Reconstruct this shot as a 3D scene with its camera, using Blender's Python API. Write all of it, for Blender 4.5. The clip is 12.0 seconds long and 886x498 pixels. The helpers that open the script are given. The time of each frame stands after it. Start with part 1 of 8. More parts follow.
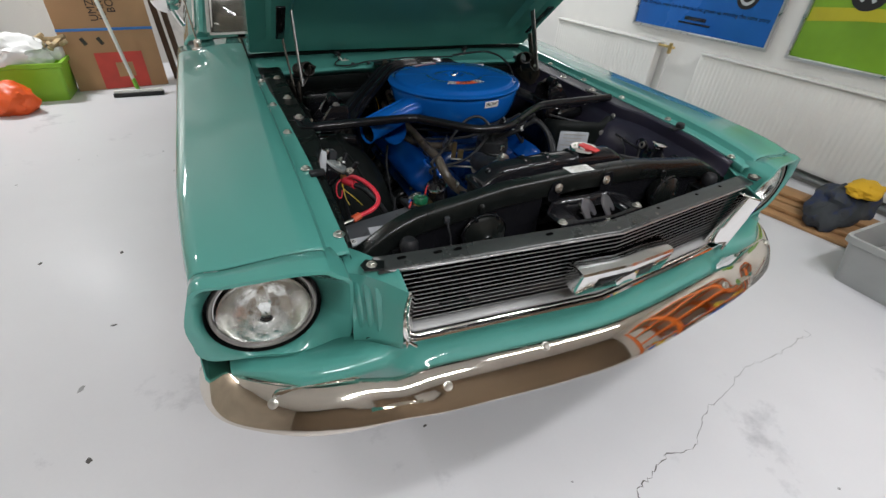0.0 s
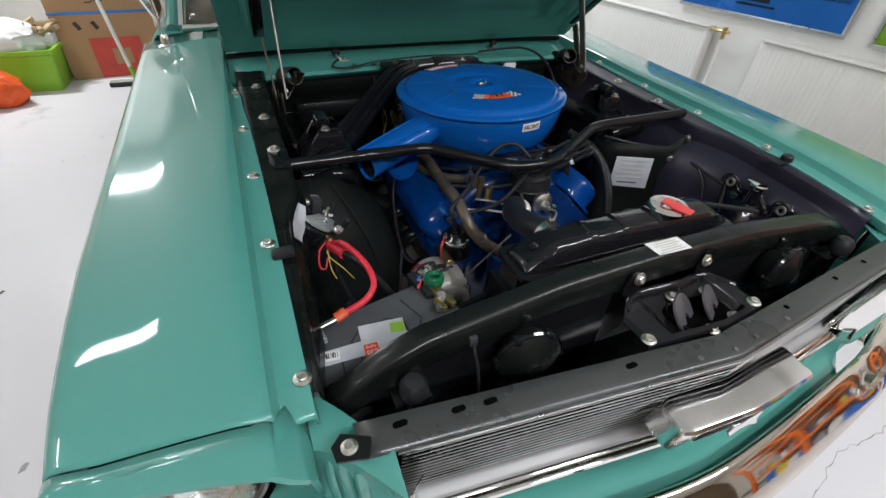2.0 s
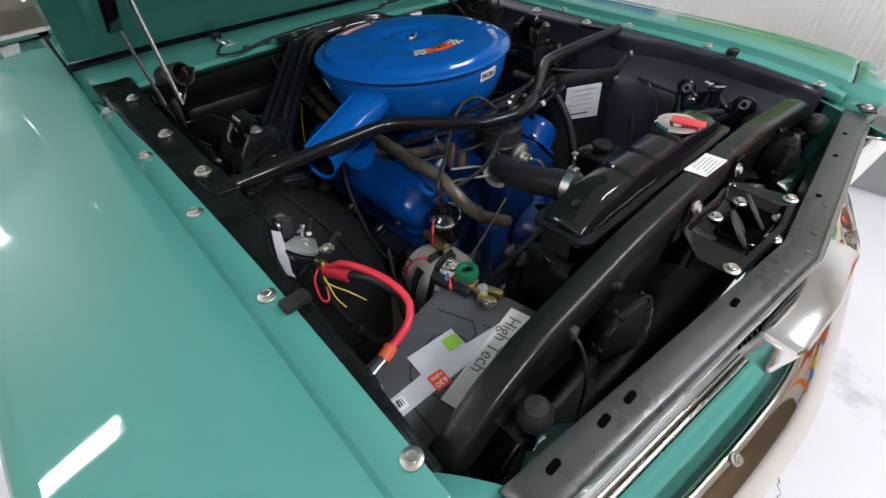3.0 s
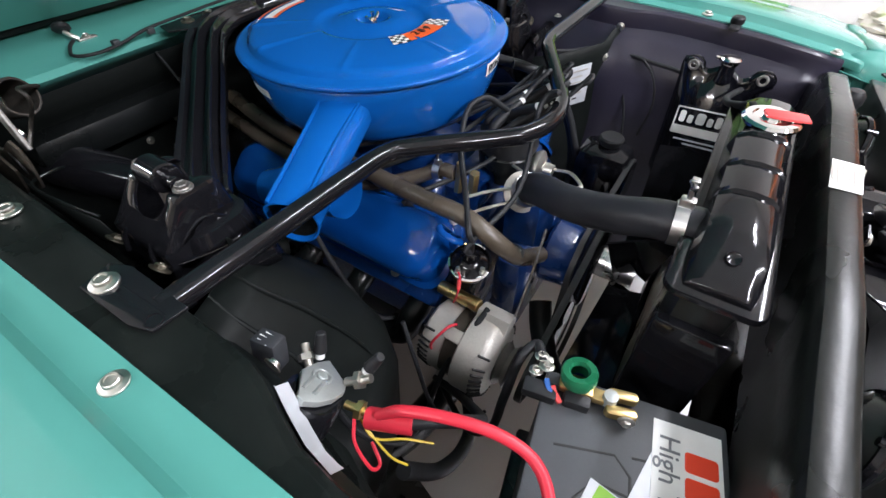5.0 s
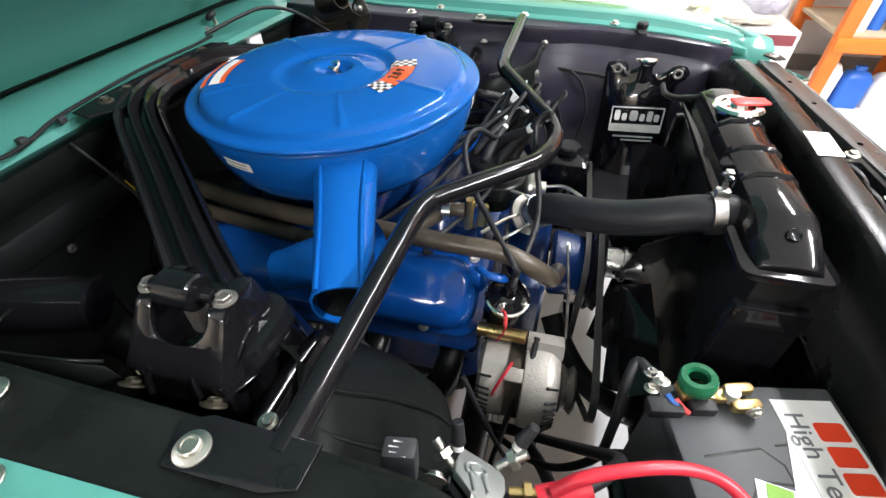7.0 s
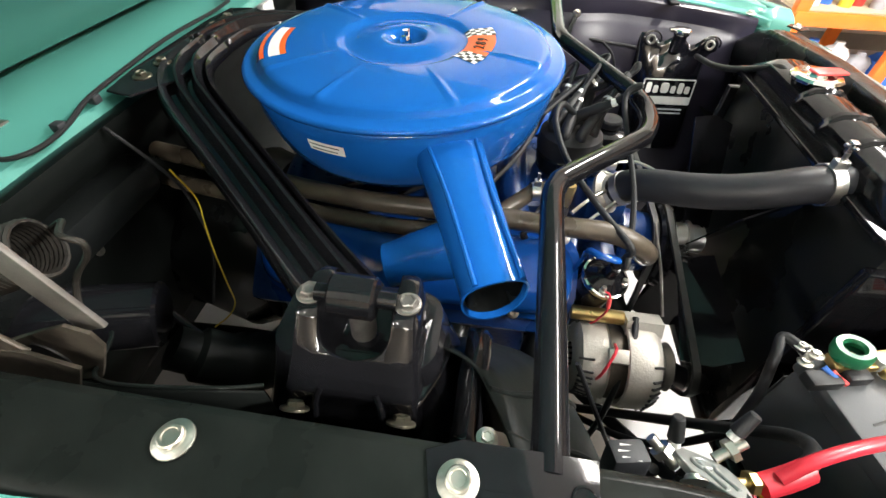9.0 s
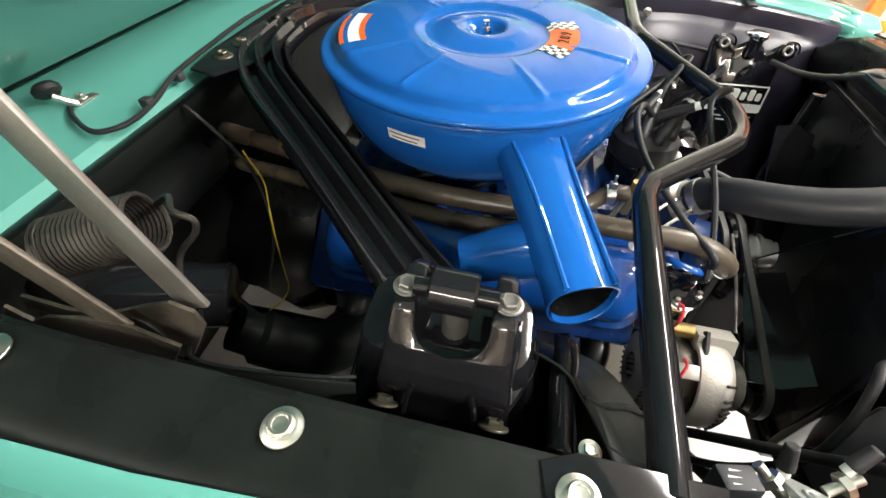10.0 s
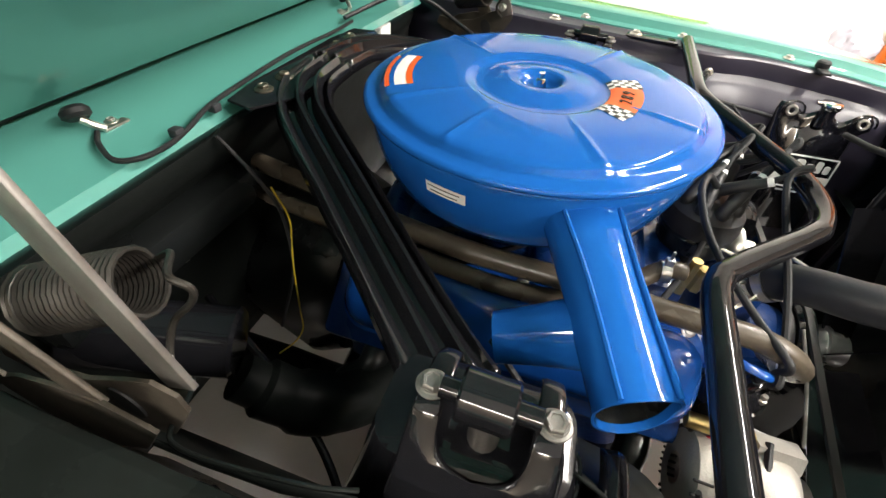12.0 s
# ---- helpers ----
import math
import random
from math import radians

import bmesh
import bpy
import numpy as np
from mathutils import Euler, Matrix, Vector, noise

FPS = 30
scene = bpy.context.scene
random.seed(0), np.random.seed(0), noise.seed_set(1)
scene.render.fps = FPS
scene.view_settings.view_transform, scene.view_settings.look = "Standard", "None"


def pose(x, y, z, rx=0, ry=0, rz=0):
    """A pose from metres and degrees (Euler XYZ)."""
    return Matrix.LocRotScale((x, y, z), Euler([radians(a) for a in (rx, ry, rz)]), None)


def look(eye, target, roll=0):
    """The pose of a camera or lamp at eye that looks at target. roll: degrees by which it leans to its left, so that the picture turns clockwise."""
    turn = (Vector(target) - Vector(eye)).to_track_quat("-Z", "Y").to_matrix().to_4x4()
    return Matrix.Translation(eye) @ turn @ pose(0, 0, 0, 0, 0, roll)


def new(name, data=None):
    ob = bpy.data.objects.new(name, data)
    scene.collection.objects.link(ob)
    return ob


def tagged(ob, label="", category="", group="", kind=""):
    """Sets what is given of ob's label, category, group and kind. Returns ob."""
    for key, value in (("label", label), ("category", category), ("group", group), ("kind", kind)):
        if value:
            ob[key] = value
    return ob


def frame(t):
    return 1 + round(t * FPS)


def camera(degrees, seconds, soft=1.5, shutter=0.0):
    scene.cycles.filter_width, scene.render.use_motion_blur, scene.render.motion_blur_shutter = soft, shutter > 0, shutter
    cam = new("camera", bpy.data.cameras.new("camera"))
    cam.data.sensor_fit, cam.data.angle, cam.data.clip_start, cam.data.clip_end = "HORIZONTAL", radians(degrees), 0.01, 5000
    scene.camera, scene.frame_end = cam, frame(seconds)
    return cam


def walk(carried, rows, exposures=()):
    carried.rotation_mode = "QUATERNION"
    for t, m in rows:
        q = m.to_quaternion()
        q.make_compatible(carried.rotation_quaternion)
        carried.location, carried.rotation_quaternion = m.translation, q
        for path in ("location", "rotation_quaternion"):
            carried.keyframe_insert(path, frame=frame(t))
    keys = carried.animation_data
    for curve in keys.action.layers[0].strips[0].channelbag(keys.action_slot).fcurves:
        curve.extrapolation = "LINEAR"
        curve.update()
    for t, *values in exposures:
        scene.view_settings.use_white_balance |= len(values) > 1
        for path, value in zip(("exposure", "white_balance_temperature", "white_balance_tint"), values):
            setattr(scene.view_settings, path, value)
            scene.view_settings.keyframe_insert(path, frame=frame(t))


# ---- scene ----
cam = camera(91.0, 12.0)
PATH = [
    (0, (-0.699, -0.388, 1.26), (0.054, 1.064, 0.109), 3.6),
    (0.5, (-0.65, -0.285, 1.252), (0.09, 1.172, 0.099), 3.8),
    (1, (-0.605, -0.167, 1.262), (0.114, 1.298, 0.105), 3.5),
    (1.5, (-0.565, -0.102, 1.252), (0.144, 1.356, 0.081), 3.0),
    (2, (-0.549, -0.044, 1.246), (0.117, 1.391, 0.023), 3.1),
    (2.5, (-0.617, 0.06, 1.223), (0.177, 1.369, -0.065), -2.3),
    (3, (-0.639, 0.153, 1.194), (0.326, 1.289, -0.14), -3.3),
    (3.2, (-0.623, 0.194, 1.185), (0.365, 1.298, -0.159), -3.3),
    (4.8, (-0.573, 0.45, 1.123), (0.596, 1.238, -0.296), -0.5),
    (5, (-0.575, 0.472, 1.135), (0.607, 1.241, -0.283), -0.2),
    (5.5, (-0.581, 0.506, 1.153), (0.615, 1.249, -0.267), 0.0),
    (6, (-0.591, 0.525, 1.155), (0.658, 1.23, -0.239), 0.7),
    (6.5, (-0.6, 0.577, 1.145), (0.746, 1.154, -0.217), 0.8),
    (6.7, (-0.608, 0.61, 1.141), (0.781, 1.11, -0.209), -0.5),
    (8.3, (-0.606, 0.808, 1.124), (0.814, 0.988, -0.273), 0.0),
    (8.5, (-0.606, 0.827, 1.122), (0.808, 0.999, -0.282), 0.3),
    (9, (-0.612, 0.863, 1.119), (0.787, 1.024, -0.302), 1.6),
    (9.5, (-0.619, 0.896, 1.117), (0.765, 1.098, -0.312), 1.8),
    (10, (-0.613, 0.927, 1.108), (0.757, 1.177, -0.327), 2.6),
    (10.5, (-0.6, 0.953, 1.097), (0.759, 1.254, -0.339), 3.9),
    (11, (-0.583, 0.957, 1.1), (0.777, 1.305, -0.325), 3.5),
    (11.5, (-0.567, 0.952, 1.097), (0.837, 1.325, -0.278), 4.0),
    (12, (-0.553, 0.953, 1.099), (0.879, 1.336, -0.244), 5.1),
]
walk(cam, [(t, look(eye, target, roll)) for t, eye, target, roll in PATH],
     exposures=[(0, -0.36, 6520, 12), (1.5, -0.16, 6450, 12), (2.5, -0.06, 6400, 14), (3.2, 0.18, 6300, 14), (4.8, 0.86, 6300, 17), (6.7, 1.20, 6550, 14), (8.3, 1.50, 6950, 11), (10, 1.74, 7300, 12), (11, 1.74, 7400, 13), (12, 1.60, 7400, 13)])


# ---- world and lights ----
world = bpy.data.worlds.new("garage_world")
scene.world = world
world.use_nodes = True
world.node_tree.nodes["Background"].inputs[0].default_value = (0.8, 0.85, 1.0, 1)
world.node_tree.nodes["Background"].inputs[1].default_value = 0.03
ROOM_X0, ROOM_X1, ROOM_Y0, ROOM_Y1, ROOM_H = -3.6, 2.88, -3.2, 5.6, 2.75
LAMPS = [(1.15, -0.62, 90, 38, 1.5), (-0.6, -1.7, 90, 74, 1.5), (-2.05, 1.95, 90, 5, 0.3), (-2.5, 4.8, 90, 84, 0.6), (-3.35, 0.8, 0, 30, 1.2), (1.85, 3.9, 0, 44, 1.5)]


def ceiling_lamp_light(x, y, turn, watts, long):
    data = bpy.data.lights.new("ceiling_lamp_light", "AREA")
    data.shape, data.size, data.size_y = "RECTANGLE", 0.16, long
    data.energy, data.color = watts, (0.94, 0.975, 1.0)
    ob = new("ceiling_lamp_light", data)
    ob.matrix_world = pose(x, y, ROOM_H - 0.1, 0, 0, turn)
    return ob


for lx, ly, turn, watts, long in LAMPS:
    ceiling_lamp_light(lx, ly, turn, watts, long)

# ---- materials ----


def mat(name, color, rough=0.5, metal=0.0, vary=0.12, scale=6.0, fine=0.0, fine_scale=220.0, coat=0.0, spread=0.08, spec=0.5,
        bump=0.0, bump_scale=60.0, trans=0.0, ior=1.45, emit=0.0, dirt=None, dirt_scale=3.0, dirt_at=0.62):
    m = bpy.data.materials.new(name)
    m.use_nodes = True
    nt = m.node_tree
    n, l = nt.nodes, nt.links
    b = n["Principled BSDF"]
    b.inputs["Metallic"].default_value = metal
    b.inputs["IOR"].default_value = ior
    b.inputs["Specular IOR Level"].default_value = spec
    b.inputs["Coat Weight"].default_value = coat
    b.inputs["Coat Roughness"].default_value = 0.04
    b.inputs["Transmission Weight"].default_value = trans
    tc = n.new("ShaderNodeTexCoord")
    big = n.new("ShaderNodeTexNoise")
    big.inputs["Scale"].default_value, big.inputs["Detail"].default_value = scale, 5
    l.new(tc.outputs["Object"], big.inputs["Vector"])
    small = n.new("ShaderNodeTexNoise")
    small.inputs["Scale"].default_value, small.inputs["Detail"].default_value = fine_scale, 3
    l.new(tc.outputs["Object"], small.inputs["Vector"])
    both = n.new("ShaderNodeMath")
    both.operation = "MULTIPLY_ADD"
    l.new(small.outputs["Fac"], both.inputs[0])
    both.inputs[1].default_value = fine
    l.new(big.outputs["Fac"], both.inputs[2])
    ramp = n.new("ShaderNodeValToRGB")
    lo, hi = ramp.color_ramp.elements
    lo.position, hi.position = 0.3, 0.7 + fine * 0.5
    lo.color = (*[c * (1 - vary) for c in color], 1)
    hi.color = (*[min(1, c * (1 + vary)) for c in color], 1)
    l.new(both.outputs[0], ramp.inputs["Fac"])
    out = ramp.outputs["Color"]
    rr = n.new("ShaderNodeMapRange")
    rr.inputs["To Min"].default_value, rr.inputs["To Max"].default_value = max(0.02, rough - spread), min(1, rough + spread)
    rr.inputs["From Min"].default_value, rr.inputs["From Max"].default_value = 0.3, 0.7
    l.new(big.outputs["Fac"], rr.inputs["Value"])
    l.new(rr.outputs["Result"], b.inputs["Roughness"])
    if dirt:
        dn = n.new("ShaderNodeTexNoise")
        dn.inputs["Scale"].default_value, dn.inputs["Detail"].default_value, dn.inputs["Roughness"].default_value = dirt_scale, 9, 0.7
        l.new(tc.outputs["Object"], dn.inputs["Vector"])
        dr = n.new("ShaderNodeMapRange")
        dr.inputs["From Min"].default_value, dr.inputs["From Max"].default_value = dirt_at, dirt_at + 0.16
        l.new(dn.outputs["Fac"], dr.inputs["Value"])
        mix = n.new("ShaderNodeMixRGB")
        l.new(dr.outputs["Result"], mix.inputs["Fac"])
        l.new(out, mix.inputs["Color1"])
        mix.inputs["Color2"].default_value = (*dirt, 1)
        out = mix.outputs["Color"]
    l.new(out, b.inputs["Base Color"])
    if bump:
        bn = n.new("ShaderNodeTexNoise")
        bn.inputs["Scale"].default_value, bn.inputs["Detail"].default_value = bump_scale, 4
        l.new(tc.outputs["Object"], bn.inputs["Vector"])
        bp = n.new("ShaderNodeBump")
        bp.inputs["Strength"].default_value, bp.inputs["Distance"].default_value = bump, 0.004
        l.new(bn.outputs["Fac"], bp.inputs["Height"])
        l.new(bp.outputs["Normal"], b.inputs["Normal"])
    if emit:
        b.inputs["Emission Color"].default_value = (*color, 1)
        b.inputs["Emission Strength"].default_value = emit
    return m


GREEN = mat("turquoise_enamel", (0.070, 0.275, 0.235), 0.5, 0.0, 0.05, 2.0, 0.05, 400, coat=1.0, spread=0.05, spec=0.2)
BLACK = mat("gloss_black_paint", (0.0075, 0.0075, 0.009), 0.085, 0.0, 0.25, 5.0, 0.2, 180, spread=0.03, spec=0.42, bump=0.03, bump_scale=50)
# SATIN and APRON bases lean green, colouring in the turquoise body's reflection.
SATIN = mat("satin_black_paint", (0.0058, 0.0068, 0.0068), 0.3, 0.0, 0.3, 7.0, 0.3, 260, spread=0.08, spec=0.4, bump=0.05, bump_scale=160)
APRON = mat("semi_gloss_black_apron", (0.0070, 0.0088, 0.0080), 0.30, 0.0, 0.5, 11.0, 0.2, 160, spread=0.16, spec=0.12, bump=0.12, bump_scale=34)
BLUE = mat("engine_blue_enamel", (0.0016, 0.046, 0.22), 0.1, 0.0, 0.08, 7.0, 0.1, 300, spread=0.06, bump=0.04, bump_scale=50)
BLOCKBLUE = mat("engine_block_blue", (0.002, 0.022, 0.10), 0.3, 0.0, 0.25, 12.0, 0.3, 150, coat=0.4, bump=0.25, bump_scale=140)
CHROME = mat("chrome", (0.86, 0.85, 0.83), 0.06, 1.0, 0.03, 9.0, spread=0.03)
ALU = mat("brushed_aluminium", (0.62, 0.62, 0.62), 0.32, 1.0, 0.08, 20.0, 0.3, 400)
CAST = mat("cast_aluminium", (0.46, 0.435, 0.395), 0.45, 0.4, 0.12, 18.0, 0.4, 300, bump=0.2, bump_scale=260)
ZINC = mat("zinc_plated_steel", (0.60, 0.58, 0.53), 0.38, 1.0, 0.12, 40.0, 0.3, 500)
STEEL = mat("bare_spring_steel", (0.20, 0.19, 0.178), 0.42, 0.75, 0.25, 25.0, 0.4, 400, dirt=(0.10, 0.085, 0.07), dirt_scale=14)
DULLSTEEL = mat("dull_dark_steel", (0.16, 0.15, 0.14), 0.5, 0.6, 0.3, 20.0, 0.4, 300, dirt=(0.05, 0.045, 0.04), dirt_scale=12, dirt_at=0.5)
BROWNSTEEL = mat("brown_aged_steel", (0.085, 0.072, 0.058), 0.42, 0.5, 0.3, 24.0, 0.4, 300, dirt=(0.03, 0.025, 0.02), dirt_scale=16, dirt_at=0.52)
BUMPERCHROME = mat("warm_nickel_chrome", (0.74, 0.69, 0.62), 0.07, 1.0, 0.05, 9.0, spread=0.03)
DARKZINC = mat("dark_bronze_plating", (0.14, 0.125, 0.095), 0.33, 0.8, 0.25, 40.0, 0.3, 500)
# Apron black lifted towards purple: the lamps' bluish sheen is in the base colour.
SHEENBLACK = mat("black_apron_painted_sheen", (0.021, 0.019, 0.032), 0.34, 0.0, 0.25, 6.0, 0.2, 200, spread=0.05, spec=0.42, bump=0.04, bump_scale=40)
SHELF = mat("satin_anodised_trim", (0.34, 0.34, 0.335), 0.5, 0.4, 0.06, 10.0, 0.1, 300)
# Spring steel darkened in colour for the shadow under the bonnet, with mottling.
SPRING = mat("shade_darkened_spring_wire", (0.046, 0.042, 0.037), 0.4, 0.5, 0.3, 30.0, 0.4, 300, dirt=(0.03, 0.027, 0.024), dirt_scale=18, dirt_at=0.5)
# BULK and SUPPORT carry the same green reflection tint in their black.
BULK = mat("flat_black_bulkhead", (0.0078, 0.0094, 0.0088), 0.45, 0.0, 0.35, 5.0, 0.3, 120, spec=0.10, spread=0.1, bump=0.1, bump_scale=40)
SUPPORT = mat("semi_gloss_black_support", (0.0064, 0.0078, 0.0072), 0.27, 0.0, 0.25, 6.0, 0.4, 200, spec=0.4, bump=0.06, bump_scale=120)
BRIGHT = mat("bright_trim_metal", (0.70, 0.70, 0.69), 0.34, 1.0, 0.05, 12.0)
EMBLEM = mat("polished_emblem_metal", (0.84, 0.84, 0.83), 0.12, 1.0, 0.04, 12.0)
HOOK = mat("grey_phosphated_steel", (0.075, 0.072, 0.078), 0.4, 0.2, 0.2, 30.0, 0.3, 300)
# Near-black that paints the shade in gaps and openings.
VOID = mat("black_unlit_depth", (0.002, 0.002, 0.0022), 0.9, 0.0, 0.2, 10.0, spec=0.02)
BRASS = mat("brass", (0.62, 0.46, 0.2), 0.35, 1.0, 0.12, 50.0)
RUBBER = mat("black_rubber", (0.015, 0.0155, 0.017), 0.5, 0.0, 0.2, 20.0, 0.3, 300, spec=0.35, bump=0.08, bump_scale=300)
HOSE = mat("aged_heater_hose", (0.062, 0.050, 0.037), 0.30, 0.0, 0.35, 14.0, 0.3, 200, bump=0.1, bump_scale=120)
REDWIRE = mat("red_cable_sheath", (0.62, 0.03, 0.05), 0.36, 0.0, 0.1, 20.0)
YELLOWWIRE = mat("yellow_wire", (0.6, 0.42, 0.04), 0.4)
PLASTIC = mat("dark_grey_plastic", (0.03, 0.032, 0.036), 0.5, 0.0, 0.15, 12.0, 0.3, 400, bump=0.08, bump_scale=500)
GREYMETAL = mat("galvanised_casing", (0.36, 0.38, 0.37), 0.42, 0.55, 0.12, 30.0, 0.3, 300)
BLUEGLASS = mat("vinyl_bag_black", (0.006, 0.006, 0.009), 0.16, 0.0, 0.2, 6.0, coat=0.8, bump=0.15, bump_scale=22)
GREENRING = mat("green_terminal_knob", (0.008, 0.115, 0.05), 0.3, 0.0, 0.1, 40)
WHITEPAPER = mat("white_label_paper", (0.78, 0.78, 0.76), 0.45, 0.0, 0.06, 40.0)
GREYPAPER = mat("silver_label", (0.55, 0.57, 0.6), 0.4, 0.2, 0.08, 30.0)
INK = mat("black_print", (0.015, 0.015, 0.015), 0.5)
REDPRINT = mat("red_print", (0.72, 0.055, 0.02), 0.4)
ORANGEPRINT = mat("orange_print", (0.78, 0.11, 0.015), 0.4)
REDTAG = mat("red_cap_tag", (0.75, 0.08, 0.08), 0.35)
GLASS = mat("clear_glass", (0.95, 0.97, 0.97), 0.03, 0.0, 0.02, trans=1.0, spread=0.01)
REFLECTOR = mat("headlight_reflector", (0.85, 0.84, 0.8), 0.12, 1.0, 0.12, 60.0, bump=0.6, bump_scale=70)
WINDOWGLASS = mat("tinted_window_glass", (0.35, 0.33, 0.28), 0.03, 0.0, 0.02, trans=0.85, spread=0.01)
UPHOLSTERY = mat("beige_upholstery", (0.42, 0.36, 0.25), 0.7, 0.0, 0.1, 20.0, bump=0.2, bump_scale=80)
DARKTRIM = mat("dark_cabin_trim", (0.05, 0.042, 0.033), 0.7)
TYRE = mat("tyre_rubber", (0.018, 0.018, 0.018), 0.8, bump=0.1, bump_scale=80)

# ---- builders ----


def T(x, y, z):
    return Matrix.Translation((x, y, z))


def frame_to(p, axis):
    """A matrix at p whose z lies along axis."""
    q = Vector(axis).to_track_quat("Z", "Y").to_matrix().to_4x4()
    return Matrix.Translation(p) @ q


def box(bm, c, s, m=None, bevel=0.0, seg=2):
    r = bmesh.ops.create_cube(bm, size=1.0, matrix=(m or Matrix()) @ T(*c) @ Matrix.Diagonal((*s, 1)))
    if bevel:
        edges = list({e for v in r["verts"] for e in v.link_edges})
        bmesh.ops.bevel(bm, geom=edges, offset=bevel, segments=seg, affect="EDGES", profile=0.5)
    return bm


def ring(bm, m, r, seg):
    return [bm.verts.new(m @ Vector((r * math.cos(2 * math.pi * k / seg), r * math.sin(2 * math.pi * k / seg), 0))) for k in range(seg)]


def bridge(bm, a, b, closed=True):
    n = len(a)
    for k in range(n if closed else n - 1):
        j = (k + 1) % n
        bm.faces.new((a[k], a[j], b[j], b[k]))


def lathe(bm, profile, m=None, seg=32, cap=True):
    """Turns (radius, height) pairs round the z axis of m."""
    m = m or Matrix()
    rows = [ring(bm, m @ T(0, 0, h), max(r, 1e-4), seg) for r, h in profile]
    for a, b in zip(rows, rows[1:]):
        bridge(bm, a, b)
    if cap:
        bm.faces.new(rows[0][::-1])
        bm.faces.new(rows[-1])
    return bm


def cyl(bm, p0, p1, r0, r1=None, seg=20, bevel=0.0):
    d = Vector(p1) - Vector(p0)
    h = d.length
    r1 = r0 if r1 is None else r1
    prof = [(r0, 0), (r1, h)] if not bevel else [(r0 - bevel, 0), (r0, bevel), (r1, h - bevel), (r1 - bevel, h)]
    return lathe(bm, prof, frame_to(p0, d), seg)


def smooth_path(pts, steps=6):
    p = [Vector(v) for v in pts]
    if len(p) < 3 or steps < 2:
        return p
    p = [2 * p[0] - p[1], *p, 2 * p[-1] - p[-2]]
    out = []
    for a, b, c, d in zip(p, p[1:], p[2:], p[3:]):
        for k in range(steps):
            t = k / steps
            out.append(0.5 * (2 * b + (c - a) * t + (2 * a - 5 * b + 4 * c - d) * t * t + (3 * b - a - 3 * c + d) * t ** 3))
    return out + [p[-2]]


def tube(bm, pts, r, seg=12, steps=6, flat=1.0, cap=True):
    """A round bar along a smooth path; r is a number or one for each end and the middle."""
    path = smooth_path(pts, steps)
    up = Vector((0.13, 0.21, 1)).normalized()
    rows = []
    for k, v in enumerate(path):
        d = (path[min(k + 1, len(path) - 1)] - path[max(k - 1, 0)]).normalized()
        side = d.cross(up)
        if side.length < 0.05:
            side = d.cross(Vector((1, 0, 0)))
        side.normalize()
        up = side.cross(d).normalized()
        rad = r if isinstance(r, (int, float)) else r[min(len(r) - 1, int(k / len(path) * len(r)))]
        rows.append([bm.verts.new(v + rad * (math.cos(a) * side + flat * math.sin(a) * up)) for a in [2 * math.pi * j / seg for j in range(seg)]])
    for a, b in zip(rows, rows[1:]):
        bridge(bm, a, b)
    if cap:
        bm.faces.new(rows[0][::-1])
        bm.faces.new(rows[-1])
    return bm


def loft(bm, rows, closed=False):
    grid = [[bm.verts.new(p) for p in row] for row in rows]
    for a, b in zip(grid, grid[1:]):
        bridge(bm, a, b, closed)
    return grid


def slab(bm, outline, z0, z1, m=None, bevel=0.0):
    """A flat outline (x, y) with thickness, in the frame m."""
    m = m or Matrix()
    a = [bm.verts.new(m @ Vector((x, y, z0))) for x, y in outline]
    b = [bm.verts.new(m @ Vector((x, y, z1))) for x, y in outline]
    bridge(bm, a, b)
    f0, f1 = bm.faces.new(a[::-1]), bm.faces.new(b)
    if bevel:
        bmesh.ops.bevel(bm, geom=list(f1.edges), offset=bevel, segments=2, affect="EDGES", profile=0.5)
    return bm


def rounded(w, h, r, n=4):
    """A rounded rectangle about the origin."""
    out = []
    for cx, cy, a0 in ((w / 2 - r, h / 2 - r, 0), (-w / 2 + r, h / 2 - r, 90), (-w / 2 + r, -h / 2 + r, 180), (w / 2 - r, -h / 2 + r, 270)):
        out += [(cx + r * math.cos(radians(a0 + 90 * k / n)), cy + r * math.sin(radians(a0 + 90 * k / n))) for k in range(n + 1)]
    return out


def finish(name, bm, material, thick=0.0, angle=38):
    bmesh.ops.recalc_face_normals(bm, faces=bm.faces)
    me = bpy.data.meshes.new(name)
    bm.to_mesh(me)
    bm.free()
    me.polygons.foreach_set("use_smooth", [True] * len(me.polygons))
    me.set_sharp_from_angle(angle=radians(angle))
    me.materials.append(material)
    ob = new(name, me)
    if thick:
        mod = ob.modifiers.new("thickness", "SOLIDIFY")
        mod.thickness, mod.offset = thick, -1
    return ob


def thing(name, at, label, category, group="", kind=""):
    ob = new(name)
    ob.empty_display_size = 0.05
    ob.location = at
    return tagged(ob, label, category, group, kind)


def under(ob, parent):
    ob.parent = parent
    ob.matrix_parent_inverse = Matrix.Translation(-parent.location)
    return ob


def part(name, bm, material, parent, label="", thick=0.0, angle=38):
    ob = under(finish(name, bm, material, thick, angle), parent)
    return tagged(ob, label) if label else ob


def single(name, bm, material, label, category, group="", kind="", thick=0.0):
    return tagged(finish(name, bm, material, thick), label, category, group, kind)


